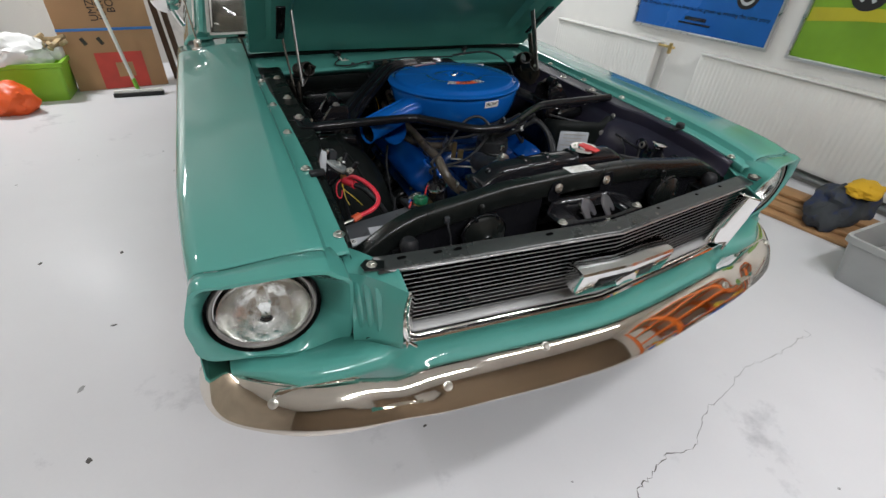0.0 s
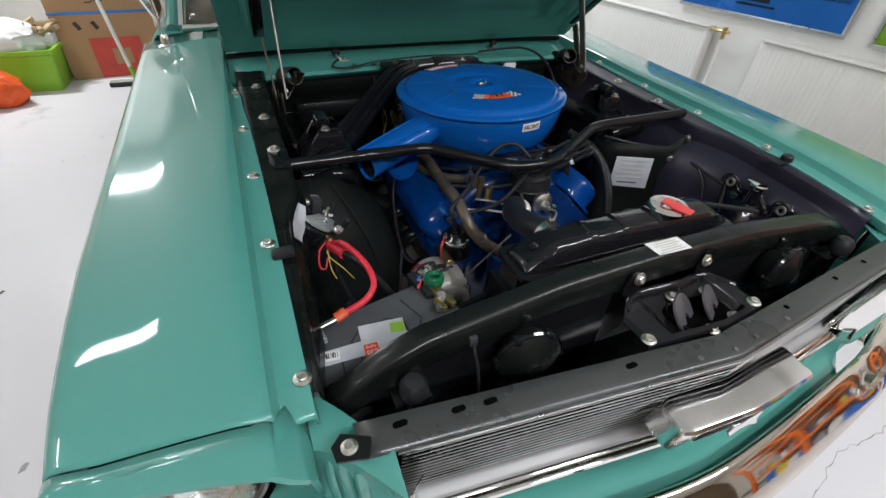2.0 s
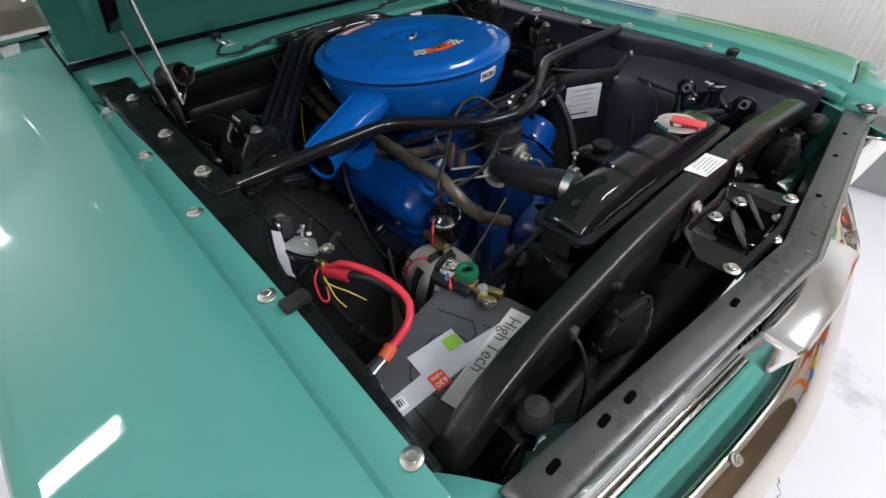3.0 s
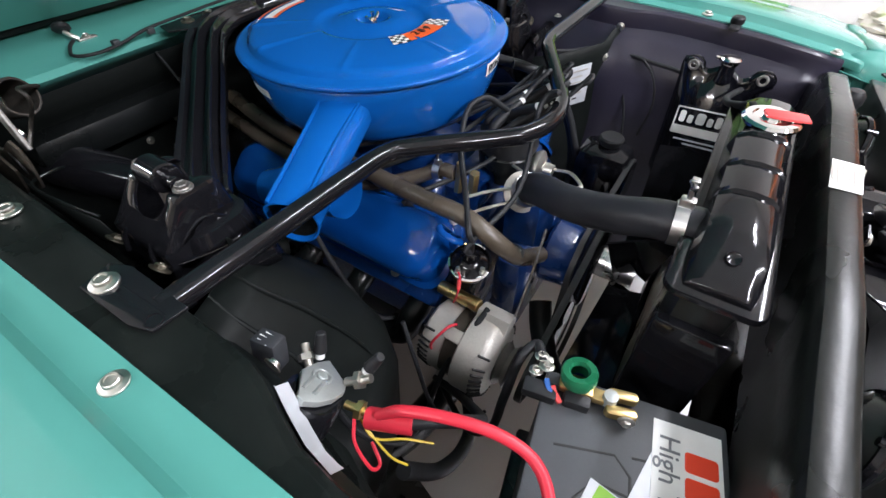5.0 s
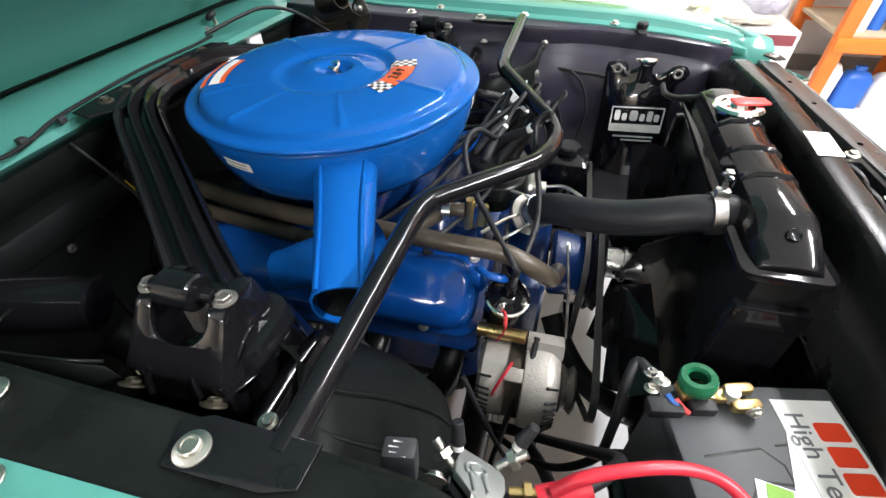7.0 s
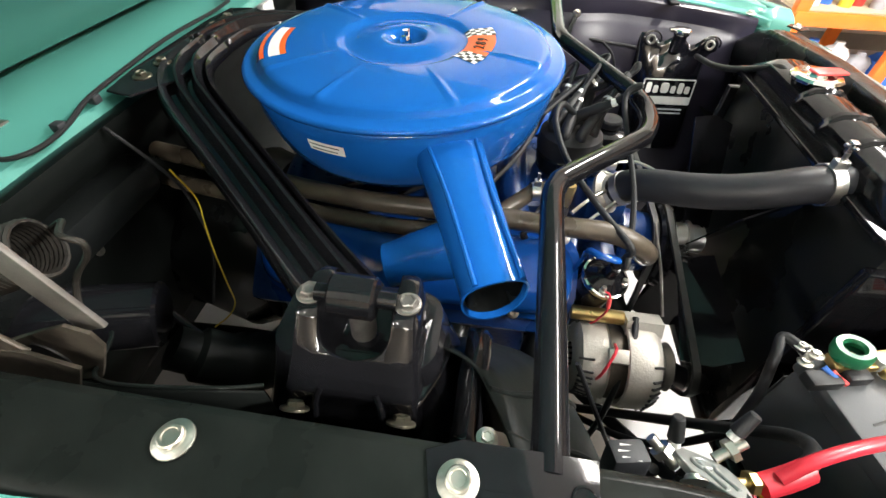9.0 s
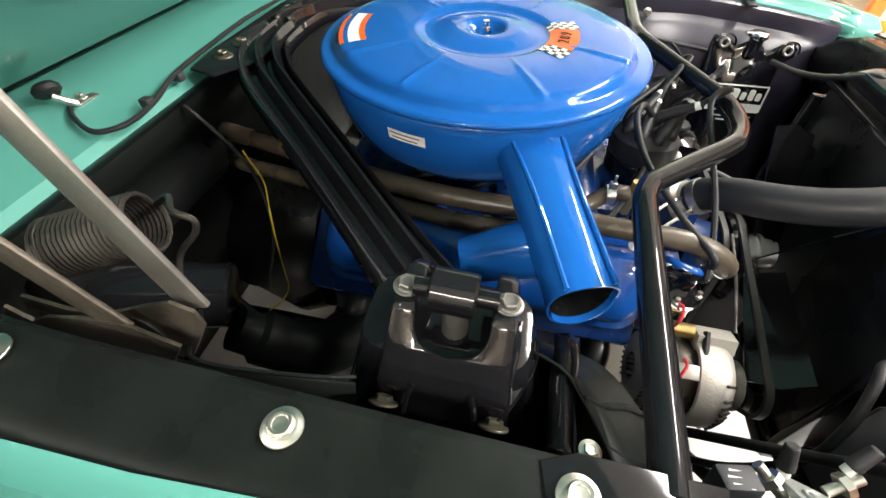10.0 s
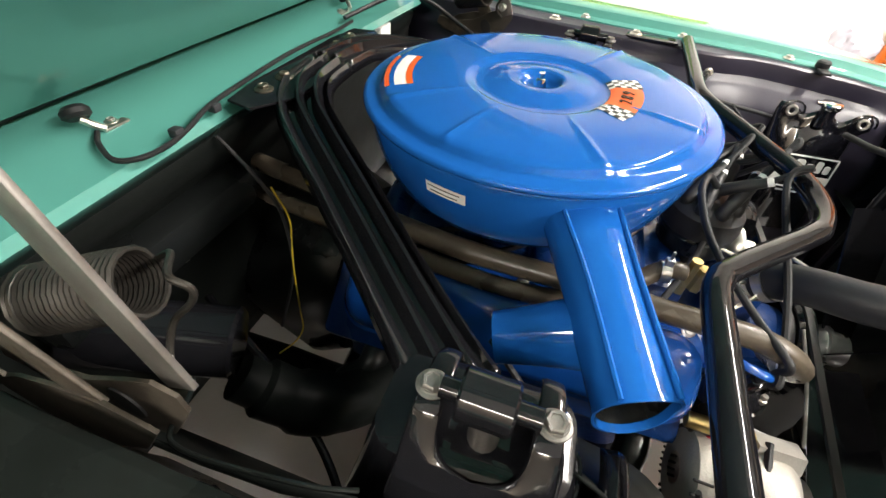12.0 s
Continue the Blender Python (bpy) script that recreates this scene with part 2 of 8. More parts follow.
def text_part(name, body, size, m, material, parent, label="", depth=0.0004, align="CENTER", squeeze=1.0, shear=0.0):
    cu = bpy.data.curves.new(name, "FONT")
    cu.body, cu.size, cu.extrude, cu.align_x, cu.align_y = body, size, depth, align, "CENTER"
    cu.resolution_u, cu.shear = 3, shear
    tmp = bpy.data.objects.new("tmp_text", cu)
    scene.collection.objects.link(tmp)
    bpy.context.view_layer.update()
    me = bpy.data.meshes.new_from_object(tmp.evaluated_get(bpy.context.evaluated_depsgraph_get()))
    bpy.data.objects.remove(tmp)
    me.name = name
    me.transform(m @ Matrix.Diagonal((squeeze, 1, 1, 1)))
    me.materials.clear()
    me.materials.append(material)
    ob = under(new(name, me), parent)
    return tagged(ob, label) if label else ob


def bolt_mesh(name, r=0.008, washer=1.55, hexed=True):
    bm = bmesh.new()
    w = r * washer
    lathe(bm, [(w, 0), (w, r * 0.16), (w * 0.97, r * 0.22), (w * 0.80, r * 0.30), (r * 1.0, r * 0.42)], seg=36)
    lathe(bm, [(r * 0.98, r * 0.36), (r * 0.94, r * 0.78), (r * 0.82, r * 0.90), (r * 0.62, r * 0.88), (r * 0.56, r * 0.76), (0.0, r * 0.74)], seg=6 if hexed else 28, cap=False)
    bmesh.ops.recalc_face_normals(bm, faces=bm.faces)
    me = bpy.data.meshes.new(name)
    bm.to_mesh(me)
    bm.free()
    me.polygons.foreach_set("use_smooth", [True] * len(me.polygons))
    me.set_sharp_from_angle(angle=radians(30))
    me.materials.append(ZINC)
    return me


BOLT = bolt_mesh("bolt", 0.0072, hexed=False)
SMALLBOLT = bolt_mesh("small_bolt", 0.0045, 1.5)
DARKBOLT = bolt_mesh("dark_bolt")
DARKBOLT.materials[0] = DARKZINC
TOWERNUT = bolt_mesh("nut", 0.0080, 1.35)
TOWERNUT.materials[0] = STEEL


def put_bolt(parent, p, axis=(0, 0, 1), mesh=BOLT, size=1.0, turn=0.0):
    ob = new("bolt", mesh)
    under(ob, parent)
    ob.matrix_basis = frame_to(p, axis) @ pose(0, 0, 0, 0, 0, turn) @ Matrix.Diagonal((size, size, size, 1))
    return ob


def lerp_table(table, y):
    return float(np.interp(y, [a for a, _ in table], [b for _, b in table]))

# ---- room ----
FLOOR = mat("painted_concrete_floor", (0.67, 0.665, 0.68), 0.43, 0.0, 0.05, 1.3, 0.12, 90, spread=0.12, spec=0.35, bump=0.05, bump_scale=25,
            dirt=(0.40, 0.40, 0.42), dirt_scale=2.2, dirt_at=0.6)
WALLPAINT = mat("white_wall_paint", (0.80, 0.79, 0.76), 0.75, 0.0, 0.04, 2.0, 0.1, 120, bump=0.12, bump_scale=90)
BACKWALL = mat("grey_painted_wall", (0.55, 0.53, 0.50), 0.8, 0.0, 0.1, 1.5, 0.2, 100, bump=0.2, bump_scale=40, dirt=(0.16, 0.15, 0.15), dirt_scale=1.3, dirt_at=0.56)
# Unseen walls: west tan set for bounce light, south for the bumper's brown reflection.
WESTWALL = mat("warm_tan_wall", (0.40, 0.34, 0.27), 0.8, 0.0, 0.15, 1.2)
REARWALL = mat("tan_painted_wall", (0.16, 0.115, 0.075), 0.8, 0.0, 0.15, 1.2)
CEILPAINT = mat("ceiling_paint", (0.80, 0.80, 0.78), 0.85, 0.0, 0.04, 2.0)
DIFFUSER = mat("lit_diffuser", (1.0, 0.97, 0.93), 0.5, emit=9.0, vary=0.0)
LAMPBODY = mat("lamp_body_white", (0.8, 0.8, 0.8), 0.4)

W = 0.18
X0, X1, Y0, Y1, HH = ROOM_X0, ROOM_X1, ROOM_Y0, ROOM_Y1, ROOM_H
MX, MY = (X0 + X1) / 2, (Y0 + Y1) / 2
single("floor", box(bmesh.new(), (MX, MY, -0.05), (X1 - X0 + 2 * W, Y1 - Y0 + 2 * W, 0.1)), FLOOR, "pale grey painted concrete floor with stains and hairline cracks", "floor", kind="structure")
single("ceiling", box(bmesh.new(), (MX, MY, HH + 0.05), (X1 - X0 + 2 * W, Y1 - Y0 + 2 * W, 0.1)), CEILPAINT, "plain off-white painted garage ceiling", "ceiling", kind="structure")
single("wall_east", box(bmesh.new(), (X1 + W / 2, MY, HH / 2), (W, Y1 - Y0 + 2 * W, HH)), WALLPAINT, "white painted garage wall behind the radiators", "wall", kind="structure")
single("wall_west", box(bmesh.new(), (X0 - W / 2, MY, HH / 2), (W, Y1 - Y0 + 2 * W, HH)), WESTWALL, "plain tan painted garage wall", "wall", kind="structure")
single("wall_north", box(bmesh.new(), (MX, Y1 + W / 2, HH / 2), (X1 - X0, W, HH)), BACKWALL, "worn grey painted wall behind the boxes", "wall", kind="structure")
single("wall_south", box(bmesh.new(), (MX, Y0 - W / 2, HH / 2), (X1 - X0, W, HH)), REARWALL, "plain dark tan unseen wall, toned for the bumper's reflection", "wall", kind="structure")

for lx, ly, turn, watts, long in LAMPS:
    lamp = thing("ceiling_lamp", (lx, ly, HH - 0.085), "long white ceiling lamp, lit, under the ceiling", "ceiling lamp", "ceiling lamps")
    tm = T(lx, ly, 0) @ pose(0, 0, 0, 0, 0, turn)
    bm = bmesh.new()
    box(bm, (0, 0, HH - 0.03), (0.2, long + 0.06, 0.06), tm, bevel=0.01)
    part("housing", bm, LAMPBODY, lamp)
    for sx in (-1, 1):
        bm = bmesh.new()
        cyl(bm, tm @ Vector((sx * 0.045, 0.01 - long / 2, HH - 0.073)), tm @ Vector((sx * 0.045, long / 2 - 0.01, HH - 0.073)), 0.012, seg=12)
        part("tube", bm, DIFFUSER, lamp, "glowing lamp tube")

# ---- the car ----
car = thing("car", (0, 2.1, 0), "turquoise classic two-door coupe with its bonnet open", "car")
ZT = [(0.16, 0.792), (0.22, 0.802), (0.30, 0.818), (0.42, 0.834), (0.55, 0.846), (0.8, 0.856), (1.1, 0.867), (1.4, 0.884), (1.75, 0.905)]


def zt(y):
    return lerp_table(ZT, y)


def fender_row(s, y):
    """From the bolted flange over the crown and down the side."""
    z = zt(y)
    out = 0.004 * math.sin(min(1, max(0, (y - 0.3) / 1.4)) * math.pi)
    f = lerp_table([(0.3, 0.0), (0.65, 0.002), (0.85, 0.006), (1.0, 0.010), (1.1, 0.016), (1.26, 0.018)], y)
    pts = [(0.553 + f, z - 0.030), (0.556 + f, z - 0.016), (0.577 + f * 0.5, z - 0.016), (0.592, z - 0.015), (0.597, z - 0.008), (0.600, z - 0.001), (0.607, z + 0.002),
           (0.64, z + 0.002), (0.68, z - 0.002), (0.72, z - 0.008), (0.755, z - 0.013), (0.778, z - 0.012), (0.792, z - 0.014), (0.802, z - 0.022),
           (0.808, z - 0.04), (0.814, z - 0.08), (0.822, z - 0.15), (0.832, z - 0.22), (0.836, z - 0.27), (0.826, z - 0.30), (0.826, z - 0.36), (0.83, 0.40)]
    k = min(1, max(0, (y - 0.26) / 0.30))
    pts = [(x, zz - 0.011 * k * min(1, max(0, (x - 0.715) / 0.07)) * min(1, max(0, (0.84 - x) / 0.03))) for x, zz in pts]
    wide = lambda x: (0.015 + 0.013 * k) * min(1, max(0, (x - 0.64) / 0.14))
    return [(s * (x + wide(x) + (out if x > 0.7 else 0)), y + (0.031 * max(0, (x - 0.577) / 0.213) * min(1, max(0, (0.36 - y) / 0.108))), zz) for x, zz in pts]


AXLE_Y, WHEEL_R = 0.98, 0.315
for s in (-1, 1):
    bm = bmesh.new()
    ys = [0.252, 0.262, 0.28, 0.31, 0.36, 0.42, 0.5, 0.6, 0.7, 0.8, 0.9, 1.0, 1.1, 1.2, 1.3, 1.34, 1.4, 1.5, 1.6, 1.7]
    rows = []
    for y in ys:
        row = fender_row(s, y)
        if y > 1.26:  # no flange beside the cowl
            row = [(s * 0.592, p[1], zt(y) - 0.03) if abs(p[0]) < 0.596 else p for p in row]
        # the wheel arch lifts the lower edge
        d = abs(y - AXLE_Y)
        arch = WHEEL_R + 0.03 + math.sqrt(max(0, 0.36 ** 2 - d * d)) - 0.02 if d < 0.36 else 0.40 if y > 0.4 else 0.44
        row[-1] = (row[-1][0], row[-1][1], max(0.30 if d > 0.36 else arch, 0.3 if y > 1.3 else 0.42 if d > 0.36 else arch))
        for k in range(len(row)):
            if row[k][2] < row[-1][2]:
                row[k] = (row[k][0], row[k][1], row[-1][2])
        rows.append(row)
    loft(bm, rows)
    fender = part("fender", bm, GREEN, car, "turquoise front fender with a bolted inner flange", thick=0.0025)
    for y in (0.302, 0.547, 0.76, 0.972, 1.197):
        put_bolt(fender, (s * lerp_table([(0.3, 0.562), (0.55, 0.572), (0.76, 0.576), (1.2, 0.584)], y), y, zt(y) - 0.0155), turn=17 * y * 10)

    # headlight extension: it carries the fender's section on to a slanting lip
    top = [(abs(p[0]), p[1], p[2]) for p in fender_row(s, 0.252)][5:17]
    low = [(0.841, 0.630), (0.830, 0.605), (0.804, 0.594), (0.75, 0.588), (0.68, 0.580), (0.62, 0.573), (0.576, 0.572), (0.567, 0.62), (0.566, 0.70), (0.567, 0.76), (0.574, 0.788), (0.588, 0.799)]
    seam = [(x, y - 0.0025, z - 0.0006) for x, y, z in top] + [(x, 0.275, z) for x, z in low]

    def lip_y(x, z):
        a = lerp_table([(0.56, 0.184), (0.584, 0.190), (0.664, 0.214), (0.738, 0.233), (0.80, 0.243), (0.855, 0.248)], x)
        return a + max(0, 0.80 - z) * (0.13 + 1.4 * max(0, 0.69 - x))

    HX, HY, HZ, HR = 0.716, 0.268, 0.700, 0.089
    bm = bmesh.new()
    rear, lip, inner1, inner2 = [], [], [], []
    for v in smooth_path([Vector(p) for p in seam + seam[:1]], 4)[:-1]:
        x, z = v.x, v.z
        zl = z - 0.005 if z > 0.78 else z
        ly_ = lip_y(x, z)
        rear.append((s * x, max(v.y, ly_ + 0.012), z))
        x += 0.013 * math.exp(-((z - 0.70) / 0.055) ** 2) * (x > 0.79)
        lip.append((s * x, ly_, zl))
        dx, dz = x - HX, zl - HZ
        n = math.hypot(dx, dz)
        inner1.append((s * (x - 0.007 * dx / n), ly_ - 0.001, zl - 0.007 * dz / n))
        inner2.append((s * (HX + (HR + 0.011) * dx / n), HY - 0.012 + 0.02 * (0.5 - dz / n * 0.5), HZ + (HR + 0.011) * dz / n))
    mid = [tuple((p + q) / 2 for p, q in zip(a, b)) for a, b in zip(rear, lip)]
    mid = [(x, y, z + (0.0025 if z > 0.78 else 0)) for x, y, z in mid]
    loft(bm, [rear, mid, lip, inner1, inner2], closed=True)
    part("headlight_surround", bm, GREEN, car, "turquoise headlight brow and surround", thick=0.002)
    m = Matrix.Translation((s * HX, HY, HZ)) @ pose(0, 0, 0, 90)
    bm = bmesh.new()
    lathe(bm, [(HR + 0.011, 0.008), (HR + 0.010, -0.03), (HR + 0.004, -0.03), (HR + 0.003, 0.0)], m, 48, cap=False)
    hl = part("headlight", bm, SATIN, car, "round clear-lens headlight with chrome ring")
    bm = bmesh.new()
    lathe(bm, [(HR + 0.004, -0.004), (HR + 0.0045, 0.003), (HR + 0.002, 0.007), (HR - 0.002, 0.006), (HR - 0.004, 0.0)], m, 48, cap=False)
    part("chrome_ring", bm, STEEL, hl, "chrome retaining ring")
    bm = bmesh.new()
    lathe(bm, [(HR - 0.006, 0.004), (HR - 0.02, 0.013), (HR - 0.045, 0.02), (0.02, 0.0235), (0.0, 0.024)], m, 40, cap=False)
    ob = part("lens", bm, GLASS, hl, "clear domed glass lens", thick=0.002)
    ob.visible_shadow = False
    bm = bmesh.new()
    lathe(bm, [(HR - 0.006, 0.0), (HR - 0.018, -0.02), (0.05, -0.045), (0.022, -0.06), (0.0, -0.062)], m, 40, cap=False)
    part("reflector", bm, REFLECTOR, hl, "faceted silver reflector")
    bm = bmesh.new()
    cyl(bm, m @ Vector((0, 0, -0.055)), m @ Vector((0, 0, -0.005)), 0.012, 0.014, 16, 0.003)
    part("bulb_shield", bm, CHROME, hl)

    # gill panel between headlight and grille
    INNER = [(0.595, 0.166), (0.61, 0.168), (0.64, 0.172), (0.67, 0.172), (0.70, 0.166), (0.73, 0.155), (0.75, 0.146), (0.763, 0.141)]

    def gill_y(f, z):
        a = lerp_table(INNER, z)
        b = lerp_table([(0.57, 0.238), (0.66, 0.226), (0.763, 0.232)], z)
        return b + (a - b) * f ** 1.4

    bm = bmesh.new()
    rows = []
    for k in range(13):
        f = k / 12
        x = 0.567 - f * 0.082
        zbot = 0.572 + 0.025 * f
        row = [(s * x, gill_y(f, 0.763) + 0.07 - 0.022 * f, 0.779), (s * x, gill_y(f, 0.763) + 0.01, 0.7665)]
        row += [(s * x, gill_y(f, z), z) for z in [0.763 + (zbot - 0.763) * j / 10 for j in range(11)]]
        rows.append(row)
    rows.insert(0, [(x, y + 0.02, z - 0.002) for x, y, z in rows[0]])
    rows.append([(x + s * -0.001, y + 0.012, z) for x, y, z in rows[-1]])
    loft(bm, rows)
    gp = part("gill_panel", bm, GREEN, car, "turquoise panel with three cooling gills", thick=0.002, angle=24)
    for k in range(3):
        bm = bmesh.new()
        f = 0.14 + 0.2 * k
        x = 0.567 - f * 0.082
        tube(bm, [(s * x, gill_y(f, 0.74) + 0.005, 0.742), (s * x, gill_y(f, 0.715) - 0.003, 0.715), (s * (x - 0.002), gill_y(f, 0.67) - 0.004, 0.67), (s * (x - 0.005), gill_y(f, 0.62) + 0.003, 0.622)], 0.0045, 8, 5, flat=1.6)
        part("gill", bm, GREEN, gp)

    # wheels
    for wy in (AXLE_Y, AXLE_Y + 2.743):
        m = Matrix.Translation((s * 0.70, wy, WHEEL_R)) @ pose(0, 0, 0, 0, 90 * s, 0)
        bm = bmesh.new()
        lathe(bm, [(0.0, 0.05), (0.06, 0.055), (0.07, 0.03), (0.15, 0.02), (0.175, 0.06), (0.195, 0.075), (0.195, -0.075)], m, 40, cap=False)
        wheel = part("wheel", bm, ALU, car, "road wheel with a steel rim")
        bm = bmesh.new()
        lathe(bm, [(0.19, -0.08), (0.25, -0.09), (0.30, -0.08), (WHEEL_R, -0.06), (WHEEL_R, 0.06), (0.30, 0.08), (0.25, 0.09), (0.19, 0.08)], m, 48, cap=False)
        part("tyre", bm, TYRE, wheel, "black rubber tyre")

# grille: V-shaped nose
GX = 0.482


def nose_y(x):
    return 0.140 + 0.052 * min(1.1, abs(x) / GX)


xs = [-GX + 2 * GX * k / 24 for k in range(25)]
# Black sheet behind the bars paints the shade in the gaps.
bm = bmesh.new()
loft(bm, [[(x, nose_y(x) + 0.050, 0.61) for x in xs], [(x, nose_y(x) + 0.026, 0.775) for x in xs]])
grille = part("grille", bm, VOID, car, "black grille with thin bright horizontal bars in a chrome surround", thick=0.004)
for k in range(12):
    z = 0.622 + k * 0.0128
    bm = bmesh.new()
    lo = [(x * 0.988, nose_y(x) - 0.004 + 0.026 * (0.775 - z) / 0.15, z) for x in xs]
    loft(bm, [[(x, y + dy, zz + dz) for x, y, zz in lo] for dy, dz in ((0.0010, 0.0003), (0.0003, 0.0004), (-0.0004, 0.0002), (-0.0005, -0.0005), (0.0002, -0.0006), (0.0010, -0.0004))])
    part("grille_bar", bm, BRIGHT, grille)
bm = bmesh.new()
loft(bm, [[(x, nose_y(x) + 0.030, 0.6150) for x in xs], [(x, nose_y(x) + 0.018, 0.6125) for x in xs], [(x, nose_y(x) + 0.010, 0.6090) for x in xs], [(x, nose_y(x) + 0.004, 0.6055) for x in xs]])
part("lower_shelf", bm, SHELF, grille, "satin bright shelf below the bars", thick=0.0015)
bm = bmesh.new()
loft(bm, [[(x, nose_y(x) + 0.004, 0.6055) for x in xs], [(x, nose_y(x) - 0.002, 0.600) for x in xs], [(x, nose_y(x) - 0.006, 0.6005) for x in xs],
          [(x, nose_y(x) - 0.010, 0.599) for x in xs], [(x, nose_y(x) - 0.012, 0.594) for x in xs], [(x, nose_y(x) - 0.008, 0.588) for x in xs], [(x, nose_y(x) + 0.03, 0.587) for x in xs]])
part("lower_trim", bm, CHROME, grille, "chrome lower trim lip", thick=0.001)
for s in (-1, 1):
    bm = bmesh.new()
    edge = smooth_path([(0, 0.150, 0.757), (0, 0.157, 0.735), (0, 0.169, 0.70), (0, 0.176, 0.665), (0, 0.177, 0.635), (0, 0.172, 0.612), (0, 0.166, 0.598)], 4)
    tube(bm, [(s * (GX - 0.001 - 0.022 * (max(0, 0.630 - v.z) / 0.032) ** 2), v.y - 0.004, v.z) for v in edge], 0.0032, 8, 1)
    part("side_trim", bm, CHROME, grille, "thin chrome side trim")
    bm = bmesh.new()
    if s < 0:
        edge = [v for v in edge if v.z < 0.735]
        loft(bm, [[(-GX + 0.002, v.y - 0.002, v.z) for v in edge], [(-GX + 0.026, v.y + 0.018, v.z) for v in edge]])
    else:
        loft(bm, [[(GX + 0.003, 0.146 + (0.757 - v.z) * 0.16, v.z + 0.006) for v in edge], [(GX + 0.001, 0.138 + (0.757 - v.z) * 0.18, v.z + 0.006) for v in edge], [(GX - 0.002, 0.138 + (0.757 - v.z) * 0.18, v.z + 0.006) for v in edge], [(GX - 0.034 - (0.757 - v.z) * 0.13, 0.178 + (0.757 - v.z) * 0.13, v.z + 0.014) for v in edge]])
    part("side_bevel", bm, CHROME, grille, "broad chrome bevel at the grille's side", thick=0.001)
bm = bmesh.new()
loft(bm, [[(x, nose_y(x) + 0.002, 0.7765) for x in xs], [(x, nose_y(x) - 0.006, 0.7765) for x in xs], [(x, nose_y(x) - 0.006, 0.7795) for x in xs]])
part("upper_trim", bm, ALU, grille, "thin bright upper trim", thick=0.001)

# emblem bar on the grille, bent at the middle
def emblem_y(x):
    return nose_y(0) + 0.001 + 0.6 * (nose_y(x) - nose_y(0))


emblem = part("emblem_frame", bmesh.new(), EMBLEM, grille, "chrome emblem frame on the grille")
bm = bmesh.new()
out, mid = [], []
sec = [(-0.041, 0.663), (-0.053, 0.716), (-0.054, 0.723), (-0.051, 0.728), (-0.046, 0.7295), (-0.004, 0.734), (0.001, 0.732), (0.002, 0.727), (0.010, 0.671), (0.003, 0.666), (-0.032, 0.658), (-0.038, 0.659)]
for x in (-0.122, -0.120, -0.114, -0.104, 0, 0.06, 0.130, 0.1345, 0.136):
    tip = 0.62 if x == -0.122 else 0.82 if x == -0.120 else 0.94 if x == -0.114 else 0.9 if x == 0.136 else 0.97 if x == 0.1345 else 1
    out.append([(x, emblem_y(x) - 0.024 + (y + 0.024) * tip, 0.696 + (z - 0.696) * tip) for y, z in sec])
g = loft(bm, out, closed=True)
bm.faces.new(g[0])
bm.faces.new(g[-1][::-1])
bmesh.ops.recalc_face_normals(bm, faces=bm.faces)
bm.to_mesh(emblem.data)
bm.free()
emblem.data.set_sharp_from_angle(angle=radians(30))
bm = bmesh.new()
loft(bm, [[(x, emblem_y(x) - 0.0478 - (z - 0.69) * 0.226 - 0.001, z) for x in (-0.08, -0.04, 0, 0.04, 0.08)] for z in (0.676, 0.69, 0.705)])
part("emblem_recess", bm, SATIN, grille, "dark recess in the emblem frame", thick=-0.0015)
bm = bmesh.new()
slab(bm, [(-0.035, -0.002), (-0.02, 0.006), (-0.008, 0.004), (0.012, 0.007), (0.026, 0.013), (0.032, 0.009), (0.02, 0.0), (0.028, -0.012), (0.018, -0.009), (0.008, -0.004), (-0.012, -0.004), (-0.03, -0.012)],
     0, 0.004, Matrix.Translation((0.0, emblem_y(0) - 0.049, 0.691)) @ pose(0, 0, 0, 78), 0.001)
part("emblem", bm, CHROME, grille, "small chrome emblem")

# stone deflector below the grille
xs2 = [-0.80 + 1.60 * k / 40 for k in range(41)]


def low_y(x):
    a = abs(x)
    return nose_y(x) - 0.004 + max(0, a - 0.48) ** 2 * 0.55


bm = bmesh.new()
tuck = lambda x: min(1, max(0, 1 - (abs(x) - 0.68) / 0.10))
drop = lambda x: 0.014 * max(0, abs(x) - 0.5) / 0.3
bulge = lambda x: min(1, max(0, (abs(x) - 0.44) / 0.10)) ** 2 * (3 - 2 * min(1, max(0, (abs(x) - 0.44) / 0.10)))
FLAT = [(0.06, 0.588), (0.004, 0.588), (0.001, 0.586), (0.001, 0.580), (0.0, 0.570), (-0.004, 0.557), (-0.022, 0.542), (-0.050, 0.528), (-0.070, 0.512)]
FULL = [(0.06, 0.588), (0.004, 0.588), (-0.012, 0.5852), (-0.023, 0.578), (-0.028, 0.567), (-0.028, 0.556), (-0.020, 0.546), (-0.006, 0.50), (0.03, 0.46)]
loft(bm, [[(x, low_y(x) + (f[0] * (1 - bulge(x)) + g[0] * bulge(x)) * (tuck(x) if g[0] < 0 else 1) + 0.01 * (1 - tuck(x)), f[1] * (1 - bulge(x)) + g[1] * bulge(x) - drop(x)) for x in xs2] for f, g in zip(FLAT, FULL)])
part("stone_deflector", bm, GREEN, car, "turquoise panel between grille and bumper", thick=0.002)
for s in (-1, 1):
    bm = bmesh.new()
    slab(bm, rounded(0.17, 0.035, 0.016), 0, 0.012, Matrix.Translation((s * 0.655, low_y(0.655) - 0.024, 0.538)) @ pose(0, 0, 0, 72, 0, s * 9), 0.004)
    part("parking_lamp", bm, REFLECTOR, car, "clear parking lamp lens")

